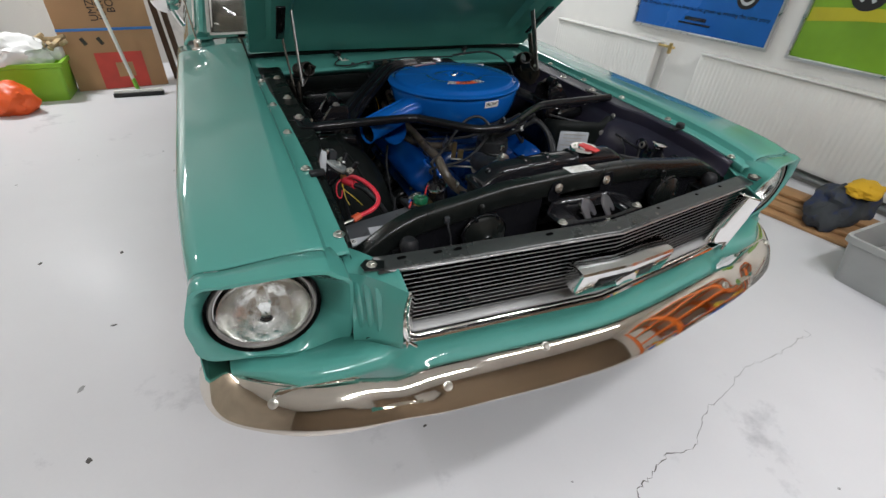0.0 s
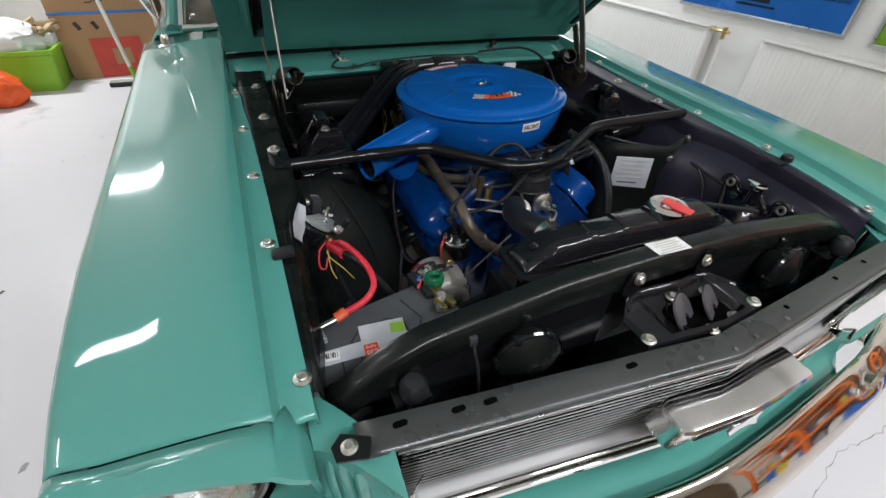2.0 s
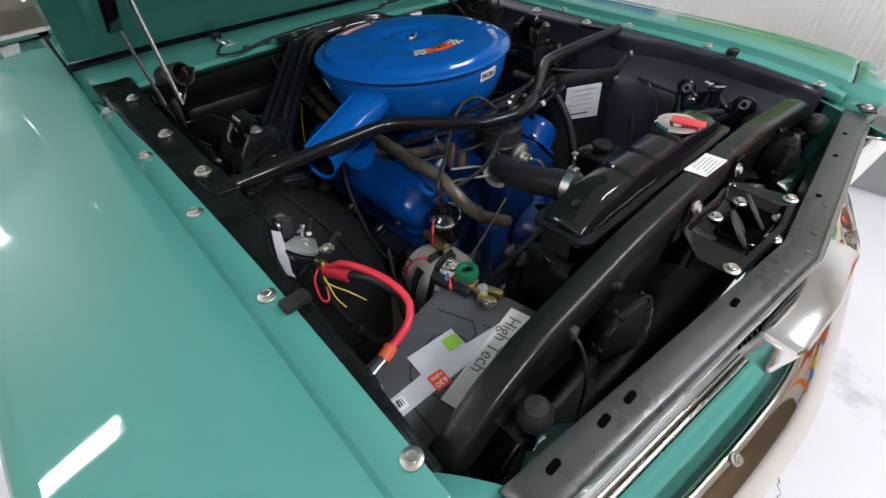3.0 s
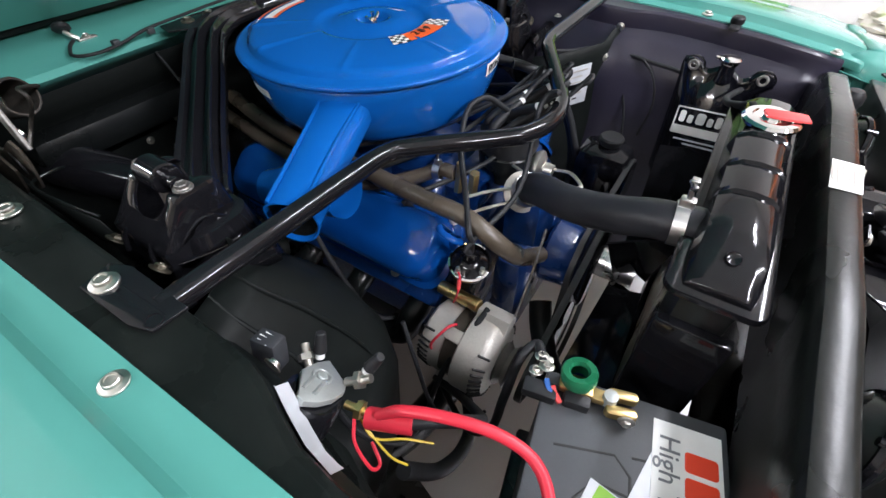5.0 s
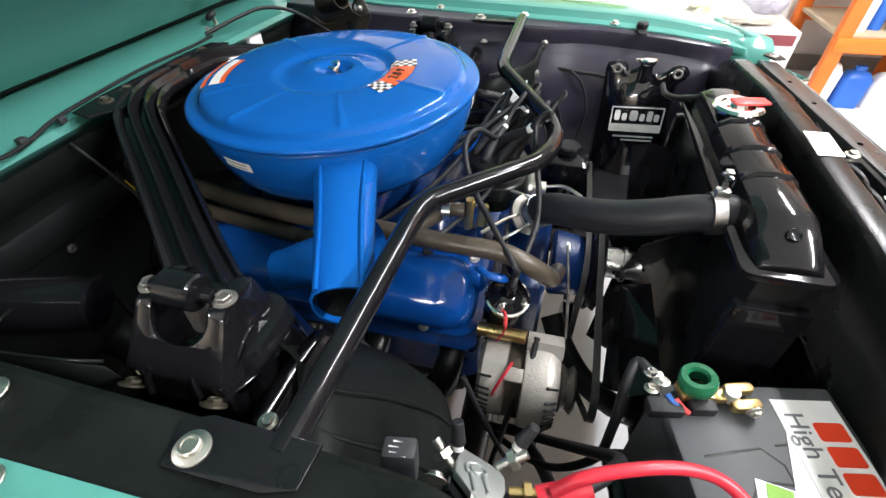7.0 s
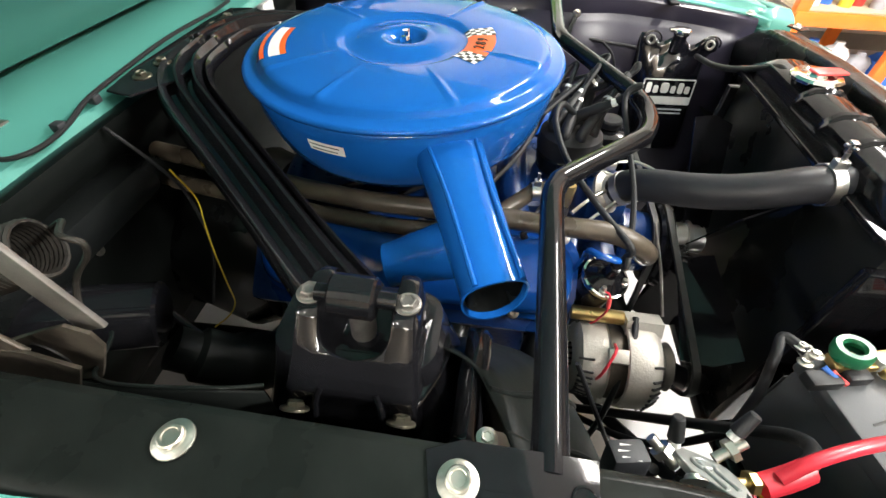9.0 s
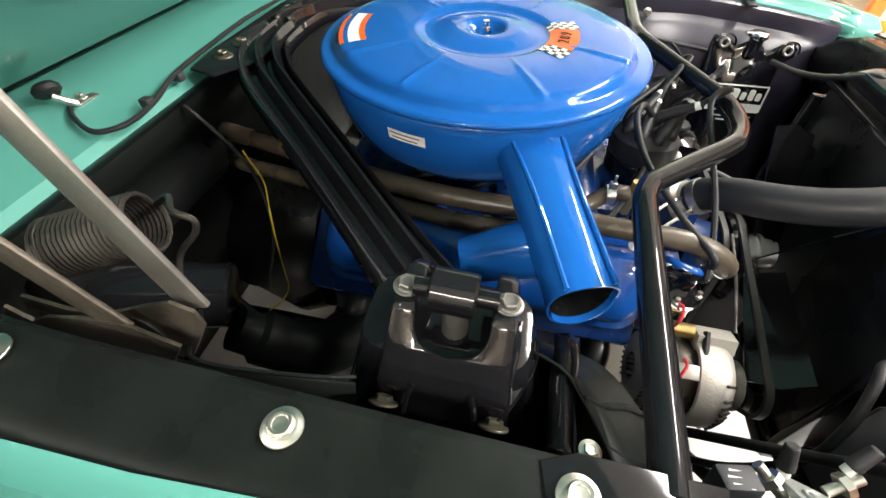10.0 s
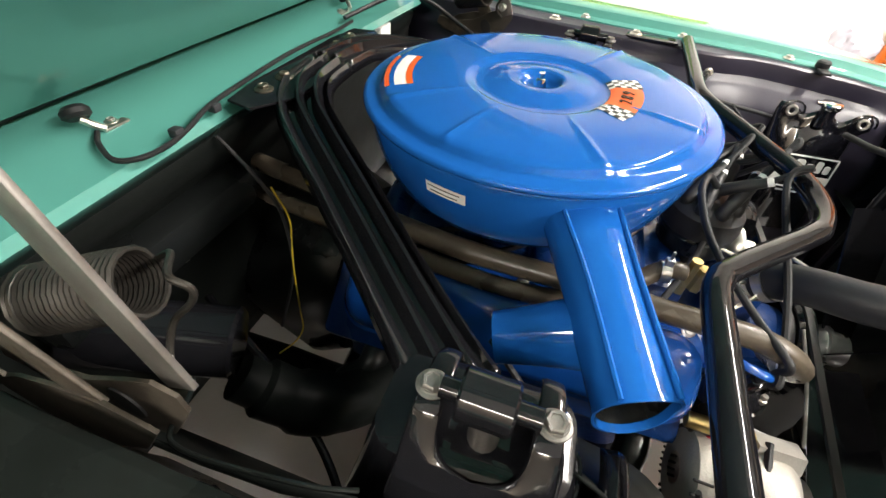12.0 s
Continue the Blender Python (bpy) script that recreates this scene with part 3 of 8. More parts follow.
# chrome bumper
BUMPERBOLT = bolt_mesh("bolt", 0.0075, 1.35, False)
BUMP = [(0.0, 0.030), (0.15, 0.040), (0.30, 0.058), (0.45, 0.078), (0.53, 0.092), (0.62, 0.118), (0.71, 0.150), (0.79, 0.195), (0.835, 0.24), (0.856, 0.30), (0.858, 0.36)]
pts = [(-x, y) for x, y in BUMP[::-1]] + BUMP[1:]
path = [(v.x, v.y) for v in smooth_path([(x, y, 0) for x, y in pts], 4)]
sec = [(0.056, 0.0355), (0.048, 0.0362), (0.039, 0.0325), (0.029, 0.0240), (0.019, 0.0140), (0.010, 0.0035), (0.002, -0.0070), (-0.005, -0.0170), (-0.0105, -0.0255), (-0.0130, -0.0315), (-0.0112, -0.0352), (-0.002, -0.0364), (0.02, -0.036)]
rows = []
for k, (x, y) in enumerate(path):
    a, b = path[max(0, k - 1)], path[min(len(path) - 1, k + 1)]
    tx, ty = b[0] - a[0], b[1] - a[1]
    n = math.hypot(tx, ty)
    nx, ny = -ty / n, tx / n  # points back into the car
    swell = math.exp(-((abs(x) - 0.67) / 0.09) ** 2)
    dip = 0.014 * math.exp(-((abs(x) - 0.52) / 0.05) ** 2)
    rows.append([(x + nx * (d - 0.004 * swell), y + ny * (d - 0.004 * swell) , 0.527 + h * (1 + (-0.22 if h > 0 else 0.22) * swell) - (dip if h > 0 else -dip * 0.7)) for d, h in sec])
bm = bmesh.new()
loft(bm, rows)
bumper = part("bumper", bm, BUMPERCHROME, car, "warm-toned polished chrome front bumper", thick=0.002)
for x in (-0.74, -0.42, -0.19, 0.42, 0.74):
    by = float(np.interp(abs(x), [p[0] for p in BUMP], [p[1] for p in BUMP]))
    put_bolt(bumper, (x, by + (0.0165 if abs(x) > 0.3 else 0.0405), 0.538 if abs(x) > 0.3 else 0.561), (0.5 * (x > 0.6) - 0.5 * (x < -0.6), -1, 0.85 if abs(x) > 0.3 else 1.2), mesh=BUMPERBOLT)

# ---- body behind the bonnet ----
bm = bmesh.new()
xs3 = [-0.592 + 1.184 * k / 20 for k in range(21)]


def crown(x):
    return 0.010 * (1 - (x / 0.6) ** 2)


loft(bm, [[(x, 1.355, 0.815 + crown(x)) for x in xs3], [(x, 1.338, 0.838 + crown(x)) for x in xs3], [(x, 1.346, 0.847 + crown(x)) for x in xs3], [(x, 1.392, 0.853 + crown(x)) for x in xs3], [(x, 1.400, 0.857 + crown(x)) for x in xs3],
          [(x, 1.452, 0.866 + crown(x)) for x in xs3], [(x, 1.480, 0.876 + crown(x)) for x in xs3], [(x, 1.60, 0.888 + crown(x)) for x in xs3], [(x, 1.78 - 0.12 * (x / 0.6) ** 2, 0.905 + crown(x)) for x in xs3]])
cowl = part("cowl_panel", bm, GREEN, car, "turquoise cowl panel at the bulkhead", thick=0.002)
bm = bmesh.new()
tube(bm, [(x, 1.468, 0.879 + crown(x)) for x in xs3[::2]], 0.010, 10, 2, flat=0.8)
part("bonnet_seal", bm, RUBBER, car, "black rubber bonnet seal")
for s in (-1, 1):
    bm = bmesh.new()
    lathe(bm, [(0.0, 0.0), (0.010, 0.0), (0.0135, 0.003), (0.0135, 0.008), (0.010, 0.012), (0.0, 0.013)], frame_to((s * 0.279, 1.408, 0.882), (s * -0.25, 0.55, 0.8)), 22, cap=False)
    part("buffer", bm, RUBBER, cowl, "black rubber bonnet buffer")
    bm = bmesh.new()
    box(bm, (s * 0.252, 1.408, 0.8650), (0.03, 0.022, 0.003), bevel=0.001)
    tube(bm, [(s * 0.278, 1.408, 0.881), (s * 0.272, 1.400, 0.874), (s * 0.266, 1.396, 0.869)], 0.004, 8)
    part("buffer_bracket", bm, ZINC, cowl, "zinc plated bracket")
    put_bolt(cowl, (s * 0.250, 1.408, 0.8665), mesh=SMALLBOLT)

# bonnet, open
HA = radians(40)
HOOD_O = Vector((0, 1.446, 0.914))


def hood_pt(x, d, h):
    """d metres forward along the open bonnet, h below its skin."""
    return (x, HOOD_O.y - d * math.cos(HA) - h * math.sin(HA) * -1 * -1, HOOD_O.z + d * math.sin(HA) - h * math.cos(HA))


bm = bmesh.new()
hx = [-0.592 + 1.184 * k / 16 for k in range(17)]
loft(bm, [[hood_pt(x, d, -0.02 - 0.012 * (1 - (x / 0.6) ** 2)) for x in hx] for d in (0.0, 0.02, 0.3, 0.6, 0.9, 1.13, 1.16)])
hood = part("bonnet", bm, GREEN, car, "open turquoise bonnet held up by its hinges", thick=0.002)
bm = bmesh.new()
rows = []
for d in [0.0, 0.008, 0.04, 0.06, 0.075, 0.10, 0.13, 0.16, 0.4, 0.7, 1.0, 1.05, 1.08, 1.12, 1.15]:
    row = []
    for x in [-0.592, -0.588, -0.56, -0.53, -0.515, -0.50, -0.47, -0.455, -0.44, -0.3, -0.12, -0.1, 0, 0.1, 0.12, 0.3, 0.44, 0.455, 0.47, 0.50, 0.515, 0.53, 0.56, 0.588, 0.592]:
        a = abs(x)
        rib = 0.022 if a > 0.45 else 0.0
        if 0.515 < a < 0.535:
            rib = 0.008
        if d > 1.04:
            rib = max(rib, 0.024)
        k = min(1, max(0, (d - 0.03) / 0.13))
        rib = max(rib, 0.024 * (1 - k * k * (3 - 2 * k)))
        if a > 0.59 or d in (0.0, 1.15):
            rib = -0.018
        row.append(hood_pt(x, d, rib))
    rows.append(row)
loft(bm, rows)
part("inner_frame", bm, GREEN, hood, "pressed inner frame in shaded turquoise", thick=0.0015)

bm = bmesh.new()
loft(bm, [[hood_pt(x, 0.03, 0.022) for x in hx], [hood_pt(x, 0.004, 0.018) for x in hx], [(x, 1.460, 0.897 + crown(x)) for x in hx], [(x, 1.476, 0.896 + crown(x)) for x in hx], [hood_pt(x, 0.0, -0.02) for x in hx]])
part("rear_flange", bm, GREEN, hood, "folded rear flange of the bonnet", thick=0.0015)

# hinges with springs, on both aprons
for s in (-1, 1):
    A = Vector((s * 0.461, 1.146, 0.838))
    B = Vector((s * 0.455, 1.226, 1.045))
    d = (B - A).normalized()
    m = frame_to(A, d)
    wide = (m.to_3x3().inverted() @ Vector((0, -1, 0.3))).normalized()
    m = m @ pose(0, 0, 0, 0, 0, math.degrees(math.atan2(wide.y, wide.x)))
    bm = bmesh.new()
    slab(bm, rounded(0.025, 0.0045, 0.001, 2), 0, (B - A).length, m)
    hinge = part("bonnet_hinge", bm, STEEL, car, "flat bare steel bonnet hinge arm")
    bm = bmesh.new()
    box(bm, (s * 0.492, 0, 0), (0.028, 0.17, 0.006), Matrix.Translation((0, 1.225, 1.010)) @ pose(0, 0, 0, -40, 0, 0), 0.002)
    part("mount_strip", bm, BLACK, hinge, "black strip bolted to the bonnet")
    # side plates with a round hole, below the arm
    mm = Matrix.Translation((s * 0.470, 1.20, 0.80)) @ pose(0, 0, 0, 90, 0, 90)
    bm = bmesh.new()
    out = [(-0.062, 0.046), (-0.064, 0.03), (-0.044, -0.004), (-0.034, -0.020), (-0.012, -0.030), (0.02, -0.022), (0.055, -0.020), (0.085, -0.006), (0.105, 0.000), (0.10, 0.016), (0.06, 0.010), (0.02, 0.018), (-0.02, 0.040), (-0.045, 0.052)]
    slab(bm, out, -0.0015, 0.0015, mm, 0.0005)
    part("hinge_plate", bm, BROWNSTEEL, hinge, "dull steel hinge side plate")
    bm = bmesh.new()
    slab(bm, [(-0.008 + 0.011 * math.cos(a) + 0.004 * math.sin(a), 0.007 + 0.015 * math.sin(a)) for a in [math.pi * k / 12 for k in range(24)]], -0.003, 0.003, mm)
    part("plate_hole", bm, INK, hinge, "round hole in the plate")
    C, D = Vector((s * 0.482, 1.195, 0.825)), Vector((s * 0.487, 1.268, 0.955))
    m2 = frame_to(C, D - C)
    wide = (m2.to_3x3().inverted() @ Vector((0, -1, 0.5))).normalized()
    m2 = m2 @ pose(0, 0, 0, 0, 0, math.degrees(math.atan2(wide.y, wide.x)))
    bm = bmesh.new()
    slab(bm, rounded(0.026, 0.004, 0.001, 2), 0, (D - C).length, m2)
    part("rear_link", bm, BROWNSTEEL, hinge, "brown steel rear link")
    bm = bmesh.new()
    mm3 = Matrix.Translation((s * 0.484, 1.225, 0.80)) @ pose(0, 0, 0, 90, 0, 90)
    slab(bm, [(-0.075, 0.02), (-0.05, -0.02), (-0.01, -0.045), (0.05, -0.035), (0.085, 0.0), (0.070, 0.022), (0.055, 0.008), (0.035, 0.020), (0.0, 0.030), (-0.04, 0.034)], -0.0015, 0.0015, mm3, 0.0005)
    part("outer_plate", bm, BROWNSTEEL, hinge, "brown steel outer hinge plate")
    # tightly wound spring with a hooked end
    bm = bmesh.new()
    c0, c1 = Vector((s * 0.452, 1.252, 0.862)), Vector((s * 0.428, 1.188, 0.880))
    mm = frame_to(c0, c1 - c0)
    turns = 19
    coil = [mm @ Vector((0.0215 * math.cos(a), 0.0215 * math.sin(a), (c1 - c0).length * a / (2 * math.pi * turns))) for a in [2 * math.pi * k / 16 for k in range(16 * turns + 1)]]
    tube(bm, coil, 0.0021, 6, 1)
    part("spring", bm, SPRING, hinge, "tightly coiled steel counterbalance spring")
    bm = bmesh.new()
    tube(bm, [coil[-1], coil[-1] + Vector((s * -0.002, -0.010, 0.006)), Vector((s * 0.430, 1.160, 0.898)), Vector((s * 0.430, 1.146, 0.893)), Vector((s * 0.431, 1.150, 0.880)), Vector((s * 0.436, 1.165, 0.862)), Vector((s * 0.446, 1.166, 0.846)), Vector((s * 0.458, 1.158, 0.834))], 0.0024, 8, 4)
    part("spring_hook", bm, SPRING, hinge, "bent wire hook of the spring")
    put_bolt(hinge, (s * 0.4575, 1.158, 0.853), (-s, 0, 0.3), mesh=SMALLBOLT, size=1.2)
    hinge.location += Vector((s * 0.005, -0.016, 0.014))

# cabin shell
for s in (-1, 1):
    bm2 = bmesh.new()
    rows = []
    for y in (1.70, 1.8, 2.2, 2.6, 3.0, 3.3, 3.5, 3.7, 3.95, 4.1, 4.4, 4.6):
        z = lerp_table([(1.70, 0.902), (2.6, 0.93), (3.4, 0.955), (4.6, 0.90)], y)
        a = abs(y - AXLE_Y - 2.743)
        low = 0.30 if a > 0.36 else 0.33 + math.sqrt(0.36 ** 2 - a * a)
        rows.append([(s * x, y, max(zz, low)) for x, zz in ((0.70, z), (0.785, z - 0.003), (0.808, z - 0.03), (0.83, z - 0.18), (0.838, z - 0.26), (0.828, z - 0.30), (0.83, 0.42), (0.81, 0.30))])
    loft(bm2, rows)
    part("side_panel", bm2, GREEN, car, "turquoise door and quarter panel", thick=0.003)
    bm2 = bmesh.new()
    tube(bm2, [(s * 0.735, 1.73, 0.905), (s * 0.705, 1.90, 1.04), (s * 0.65, 2.22, 1.27), (s * 0.60, 2.6, 1.305), (s * 0.58, 3.1, 1.29)], 0.02, 10, 6, flat=1.3)
    part("pillar", bm2, GREEN, car, "turquoise windscreen pillar")
    bm2 = bmesh.new()
    tube(bm2, [(s * 0.708, 1.705, 0.918), (s * 0.682, 1.885, 1.06), (s * 0.63, 2.20, 1.275)], 0.009, 8, 6)
    part("windscreen_trim", bm2, CHROME, car, "chrome windscreen edge trim")
    bm2 = bmesh.new()
    tube(bm2, [(s * 0.755, 1.80, 0.922), (s * 0.735, 1.92, 1.02), (s * 0.70, 2.1, 1.18)], 0.008, 8, 6)
    tube(bm2, [(s * 0.735, 1.86, 0.918), (s * 0.735, 2.6, 0.938), (s * 0.72, 3.2, 0.955)], 0.006, 8, 4)
    part("door_glass_trim", bm2, CHROME, car, "chrome side glass trim")
bm = bmesh.new()
loft(bm, [[(x * 0.695, 1.76 - 0.05 * x * x, 0.914) for x in (-1, -0.5, 0, 0.5, 1)], [(x * 0.62, 2.26 - 0.05 * x * x, 1.265) for x in (-1, -0.5, 0, 0.5, 1)]])
ob = part("windscreen", bm, WINDOWGLASS, car, "windscreen glass", thick=0.004)
ob.visible_shadow = False
bm = bmesh.new()
tube(bm, [(x * 0.706, 1.745 - 0.05 * x * x, 0.914) for x in (-1, -0.75, -0.5, 0, 0.5, 0.75, 1)], 0.011, 8, 4)
part("windscreen_lower_trim", bm, CHROME, car, "chrome lower windscreen trim")
bm = bmesh.new()
loft(bm, [[(x, y, z + 0.012 * (1 - (x / 0.6) ** 2)) for x in (-0.59, -0.5, -0.2, 0, 0.2, 0.5, 0.59)] for y, z in ((2.24, 1.27), (2.5, 1.305), (3.0, 1.31), (3.3, 1.28), (3.6, 1.1), (3.85, 0.965), (4.55, 0.93), (4.62, 0.85), (4.62, 0.5))])
part("roof_and_boot", bm, GREEN, car, "turquoise roof and boot", thick=0.003)
bm = bmesh.new()
box(bm, (0, 1.92, 0.80), (1.28, 0.25, 0.2), bevel=0.04)
part("dashboard", bm, DARKTRIM, car, "dark dashboard")
bm = bmesh.new()
box(bm, (0, 2.95, 0.27), (1.5, 2.8, 0.06), bevel=0.01)
part("floor_pan", bm, SATIN, car)
for s in (-1, 1):
    bm = bmesh.new()
    box(bm, (s * 0.34, 2.55, 0.50), (0.5, 0.5, 0.16), bevel=0.05)
    seat = part("seat", bm, UPHOLSTERY, car, "beige upholstered front seat")
    bm = bmesh.new()
    box(bm, (s * 0.34, 2.82, 0.82), (0.5, 0.14, 0.55), bevel=0.06)
    part("backrest", bm, UPHOLSTERY, seat)
bm = bmesh.new()
tube(bm, [(0.34 + 0.19 * math.cos(a), 2.18 + 0.08 * math.sin(a), 0.88 + 0.17 * math.sin(a)) for a in [2 * math.pi * k / 20 for k in range(21)]], 0.012, 8, 2)
part("steering_wheel", bm, UPHOLSTERY, car)
# aerial and mirror on the passenger side
bm = bmesh.new()
lathe(bm, [(0.024, 0), (0.022, 0.006), (0.013, 0.01), (0.012, 0.03), (0.008, 0.036)], T(-0.755, 1.62, 0.878), 20)
cyl(bm, (-0.755, 1.62, 0.91), (-0.80, 1.63, 1.55), 0.003, 0.0015, 8)
part("aerial", bm, CHROME, car, "chrome aerial on the fender")
bm = bmesh.new()
tube(bm, [(-0.80, 1.93, 0.915), (-0.815, 1.925, 0.95), (-0.83, 1.92, 0.99)], 0.012, 8, 4)
lathe(bm, [(0.02, 0.0), (0.05, 0.012), (0.058, 0.03), (0.056, 0.034), (0.0, 0.036)], Matrix.Translation((-0.84, 1.90, 1.02)) @ pose(0, 0, 0, -90), 24)
part("door_mirror", bm, CHROME, car, "round chrome door mirror")

# ---- engine bay sheet metal ----
APRON_EDGE = [(0.28, 0.545), (0.45, 0.538), (0.58, 0.537), (0.62, 0.533), (0.65, 0.523), (0.675, 0.513), (0.70, 0.507), (0.73, 0.505), (1.2, 0.505), (1.36, 0.50)]
for s in (-1, 1):
    bm = bmesh.new()
    rows = []
    for y in (0.285, 0.34, 0.42, 0.50, 0.58, 0.62, 0.65, 0.675, 0.70, 0.73, 0.76, 0.82, 0.9, 1.0, 1.1, 1.2, 1.28, 1.36):
        xin = lerp_table(APRON_EDGE, y)
        z = zt(y) - 0.0195
        low = lerp_table([(0.28, 0.40), (0.6, 0.36), (0.85, 0.38), (1.12, 0.40), (1.2, 0.52 if s < 0 else 0.3), (1.36, 0.55 if s < 0 else 0.3)], y)
        foot = lerp_table([(0.28, 0.10), (0.86, 0.09), (0.95, 0.05), (1.36, 0.03)], y)
        tilt = 0.034 if s > 0 else 0.0
        step = 0.012 if 0.36 < y < 0.80 else 0.0
        rows.append([(s * 0.578, y, z), (s * 0.556, y, z + 0.0008), (s * max(0.545, xin + 0.008), y, z - 0.0012), (s * (xin + 0.0075), y, z), (s * (xin + 0.006), y, z), (s * xin, y, z - 0.004), (s * (xin - 0.002), y, z - 0.012), (s * (xin - 0.002), y, z - 0.035),
                     (s * (xin - 0.002 - step * 0.3 - tilt * 0.2), y, z - 0.045), (s * (xin - 0.002 - step - tilt * 0.35), y, z - 0.055), (s * (xin - 0.006 - step - tilt), y, z - 0.14),
                     (s * (xin - 0.03 - step), y, z - 0.25), (s * (xin - 0.05), y, low), (s * (xin - 0.05 - foot), y, low - 0.10)])
    loft(bm, rows)
    # Same paint on both sides; the driver's copy has the sheen coloured in.
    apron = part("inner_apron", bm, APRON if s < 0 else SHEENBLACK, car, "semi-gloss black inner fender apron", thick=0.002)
    for y in (1.034, 1.232):
        put_bolt(apron, (s * 0.530, y, zt(y) - 0.019), size=1.15, turn=40 * y)
    put_bolt(apron, (s * 0.512, 1.01, zt(1.01) - 0.045), (-s, 0, 0.6), size=0.9)
    for y, z in ((0.735, 0.70), (0.735, 0.76), (0.70, 0.80)):
        put_bolt(apron, (s * 0.494, y, z), (-s, 0, 0), size=0.8)
    # shock tower
    bm = bmesh.new()
    rows = []
    for z, cx, cy, hx_, hy_ in ((0.30, 0.47, 0.945, 0.12, 0.16), (0.45, 0.45, 0.945, 0.125, 0.145), (0.58, 0.43, 0.945, 0.105, 0.125), (0.68, 0.412, 0.95, 0.078, 0.105), (0.74, 0.402, 0.955, 0.058, 0.086),
                                (0.80, 0.398, 0.958, 0.042, 0.070), (0.806, 0.398, 0.958, 0.03, 0.05)):
        rows.append([(s * (cx + px), cy + py, z) for px, py in rounded(2 * hx_, 2 * hy_, min(hx_, hy_) * 0.6, 5)])
    g = loft(bm, rows, closed=True)
    bm.faces.new(g[-1])
    tower = part("shock_tower", bm, BLACK, car, "gloss black suspension tower", thick=0.0)
    # pressed cap: two bolted ears, a face sloping outwards with a U-shaped opening
    prof = [(0.372, 0.838, 0.040, 0.028), (0.378, 0.846, 0.044, 0.028), (0.388, 0.8485, 0.046, 0.028), (0.418, 0.8495, 0.047, 0.028), (0.426, 0.847, 0.0475, 0.028), (0.4305, 0.841, 0.048, 0.028),
            (0.435, 0.8352, 0.0485, 0.0275), (0.4395, 0.8297, 0.049, 0.0255), (0.443, 0.8253, 0.0495, 0.022), (0.4455, 0.8223, 0.0495, 0.0165), (0.447, 0.8203, 0.0495, 0.010), (0.4478, 0.8193, 0.0495, 0.0),
            (0.456, 0.809, 0.0505, 0.0), (0.463, 0.8015, 0.0515, 0.0), (0.466, 0.799, 0.052, 0.0), (0.467, 0.794, 0.052, 0.0), (0.466, 0.784, 0.053, 0.0), (0.468, 0.772, 0.054, 0.0), (0.474, 0.752, 0.056, 0.0)]
    bm = bmesh.new()
    for q in (-1, 1):
        rows = []
        for k, (x, z, w, u) in enumerate(prof):
            lip = 0.004 if 3 < k < 12 else 0.0015
            cols = [(u, lip), (u + 0.0012, 0.001), (u + 0.004, 0), (u + (w - u) * 0.55, 0), (w - 0.006, 0.0), (w - 0.002, 0.0015), (w, 0.006), (w + 0.003, 0.03), (w + 0.007, 0.06)]
            if u == 0:
                cols[0], cols[1] = (0, 0), (0.0012, 0)
            dx, dz = (0.75, 0.66) if k > 4 else (0.15, 1.0)
            rows.append([(s * (x - dx * h), 0.951 + q * c, z - dz * h) for c, h in cols])
        loft(bm, rows)
    bmesh.ops.remove_doubles(bm, verts=bm.verts, dist=0.0002)
    part("tower_cap", bm, BLACK, tower, "pressed gloss black tower cap with a U-shaped opening", thick=0.002, angle=40)
    for q in (-1, 1):
        put_bolt(tower, (s * 0.411, 0.951 + q * 0.039, 0.8497), mesh=TOWERNUT, turn=20 * q)
        put_bolt(tower, (s * 0.475, 0.951 + q * 0.043, 0.781), (-0.8 * s, 0, 0.6), mesh=DARKBOLT, size=0.95)
        # pressed corner gusset
        bm = bmesh.new()
        tube(bm, [(s * 0.463, 0.951 + q * 0.022, 0.8005), (s * 0.469, 0.951 + q * 0.026, 0.790), (s * 0.473, 0.951 + q * 0.028, 0.772)], 0.003, 8)
        part("pressed_rib", bm, BLACK, tower)
    bm = bmesh.new()
    cyl(bm, (s * 0.412, 0.936, 0.853), (s * 0.412, 0.972, 0.854), 0.0175, seg=32, bevel=0.002)
    cyl(bm, (s * 0.412, 0.920, 0.853), (s * 0.412, 0.984, 0.854), 0.0075, seg=16)
    part("shock_bushing", bm, BLACK, tower, "round gloss black shock absorber bushing")
    bm = bmesh.new()
    cyl(bm, (s * 0.410, 0.951, 0.848), (s * 0.42, 0.951, 0.60), 0.011, seg=14)
    part("shock_rod", bm, STEEL, tower)
    # arched opening in the tower's front, its base flange and a bent edge below
    arch = [(0.457, 0.903, 0.786), (0.449, 0.9015, 0.794), (0.440, 0.900, 0.802), (0.428, 0.899, 0.8105), (0.417, 0.899, 0.8145), (0.408, 0.8995, 0.8125), (0.400, 0.901, 0.803), (0.396, 0.902, 0.790)]
    bm = bmesh.new()
    tube(bm, [(s * x, y, z) for x, y, z in arch], 0.0021, 8, 3)
    part("pressed_lip", bm, BLACK, tower, "rolled gloss black lip of the arched opening")
    # Flat black sheet painting the shade within the arch.
    bm = bmesh.new()
    slab(bm, [(s * x, z) for x, y, z in arch][::s], -0.902, -0.899, pose(0, 0, 0, 90))
    part("arch_recess", bm, VOID, tower, "black sheet for the shade inside the arch")
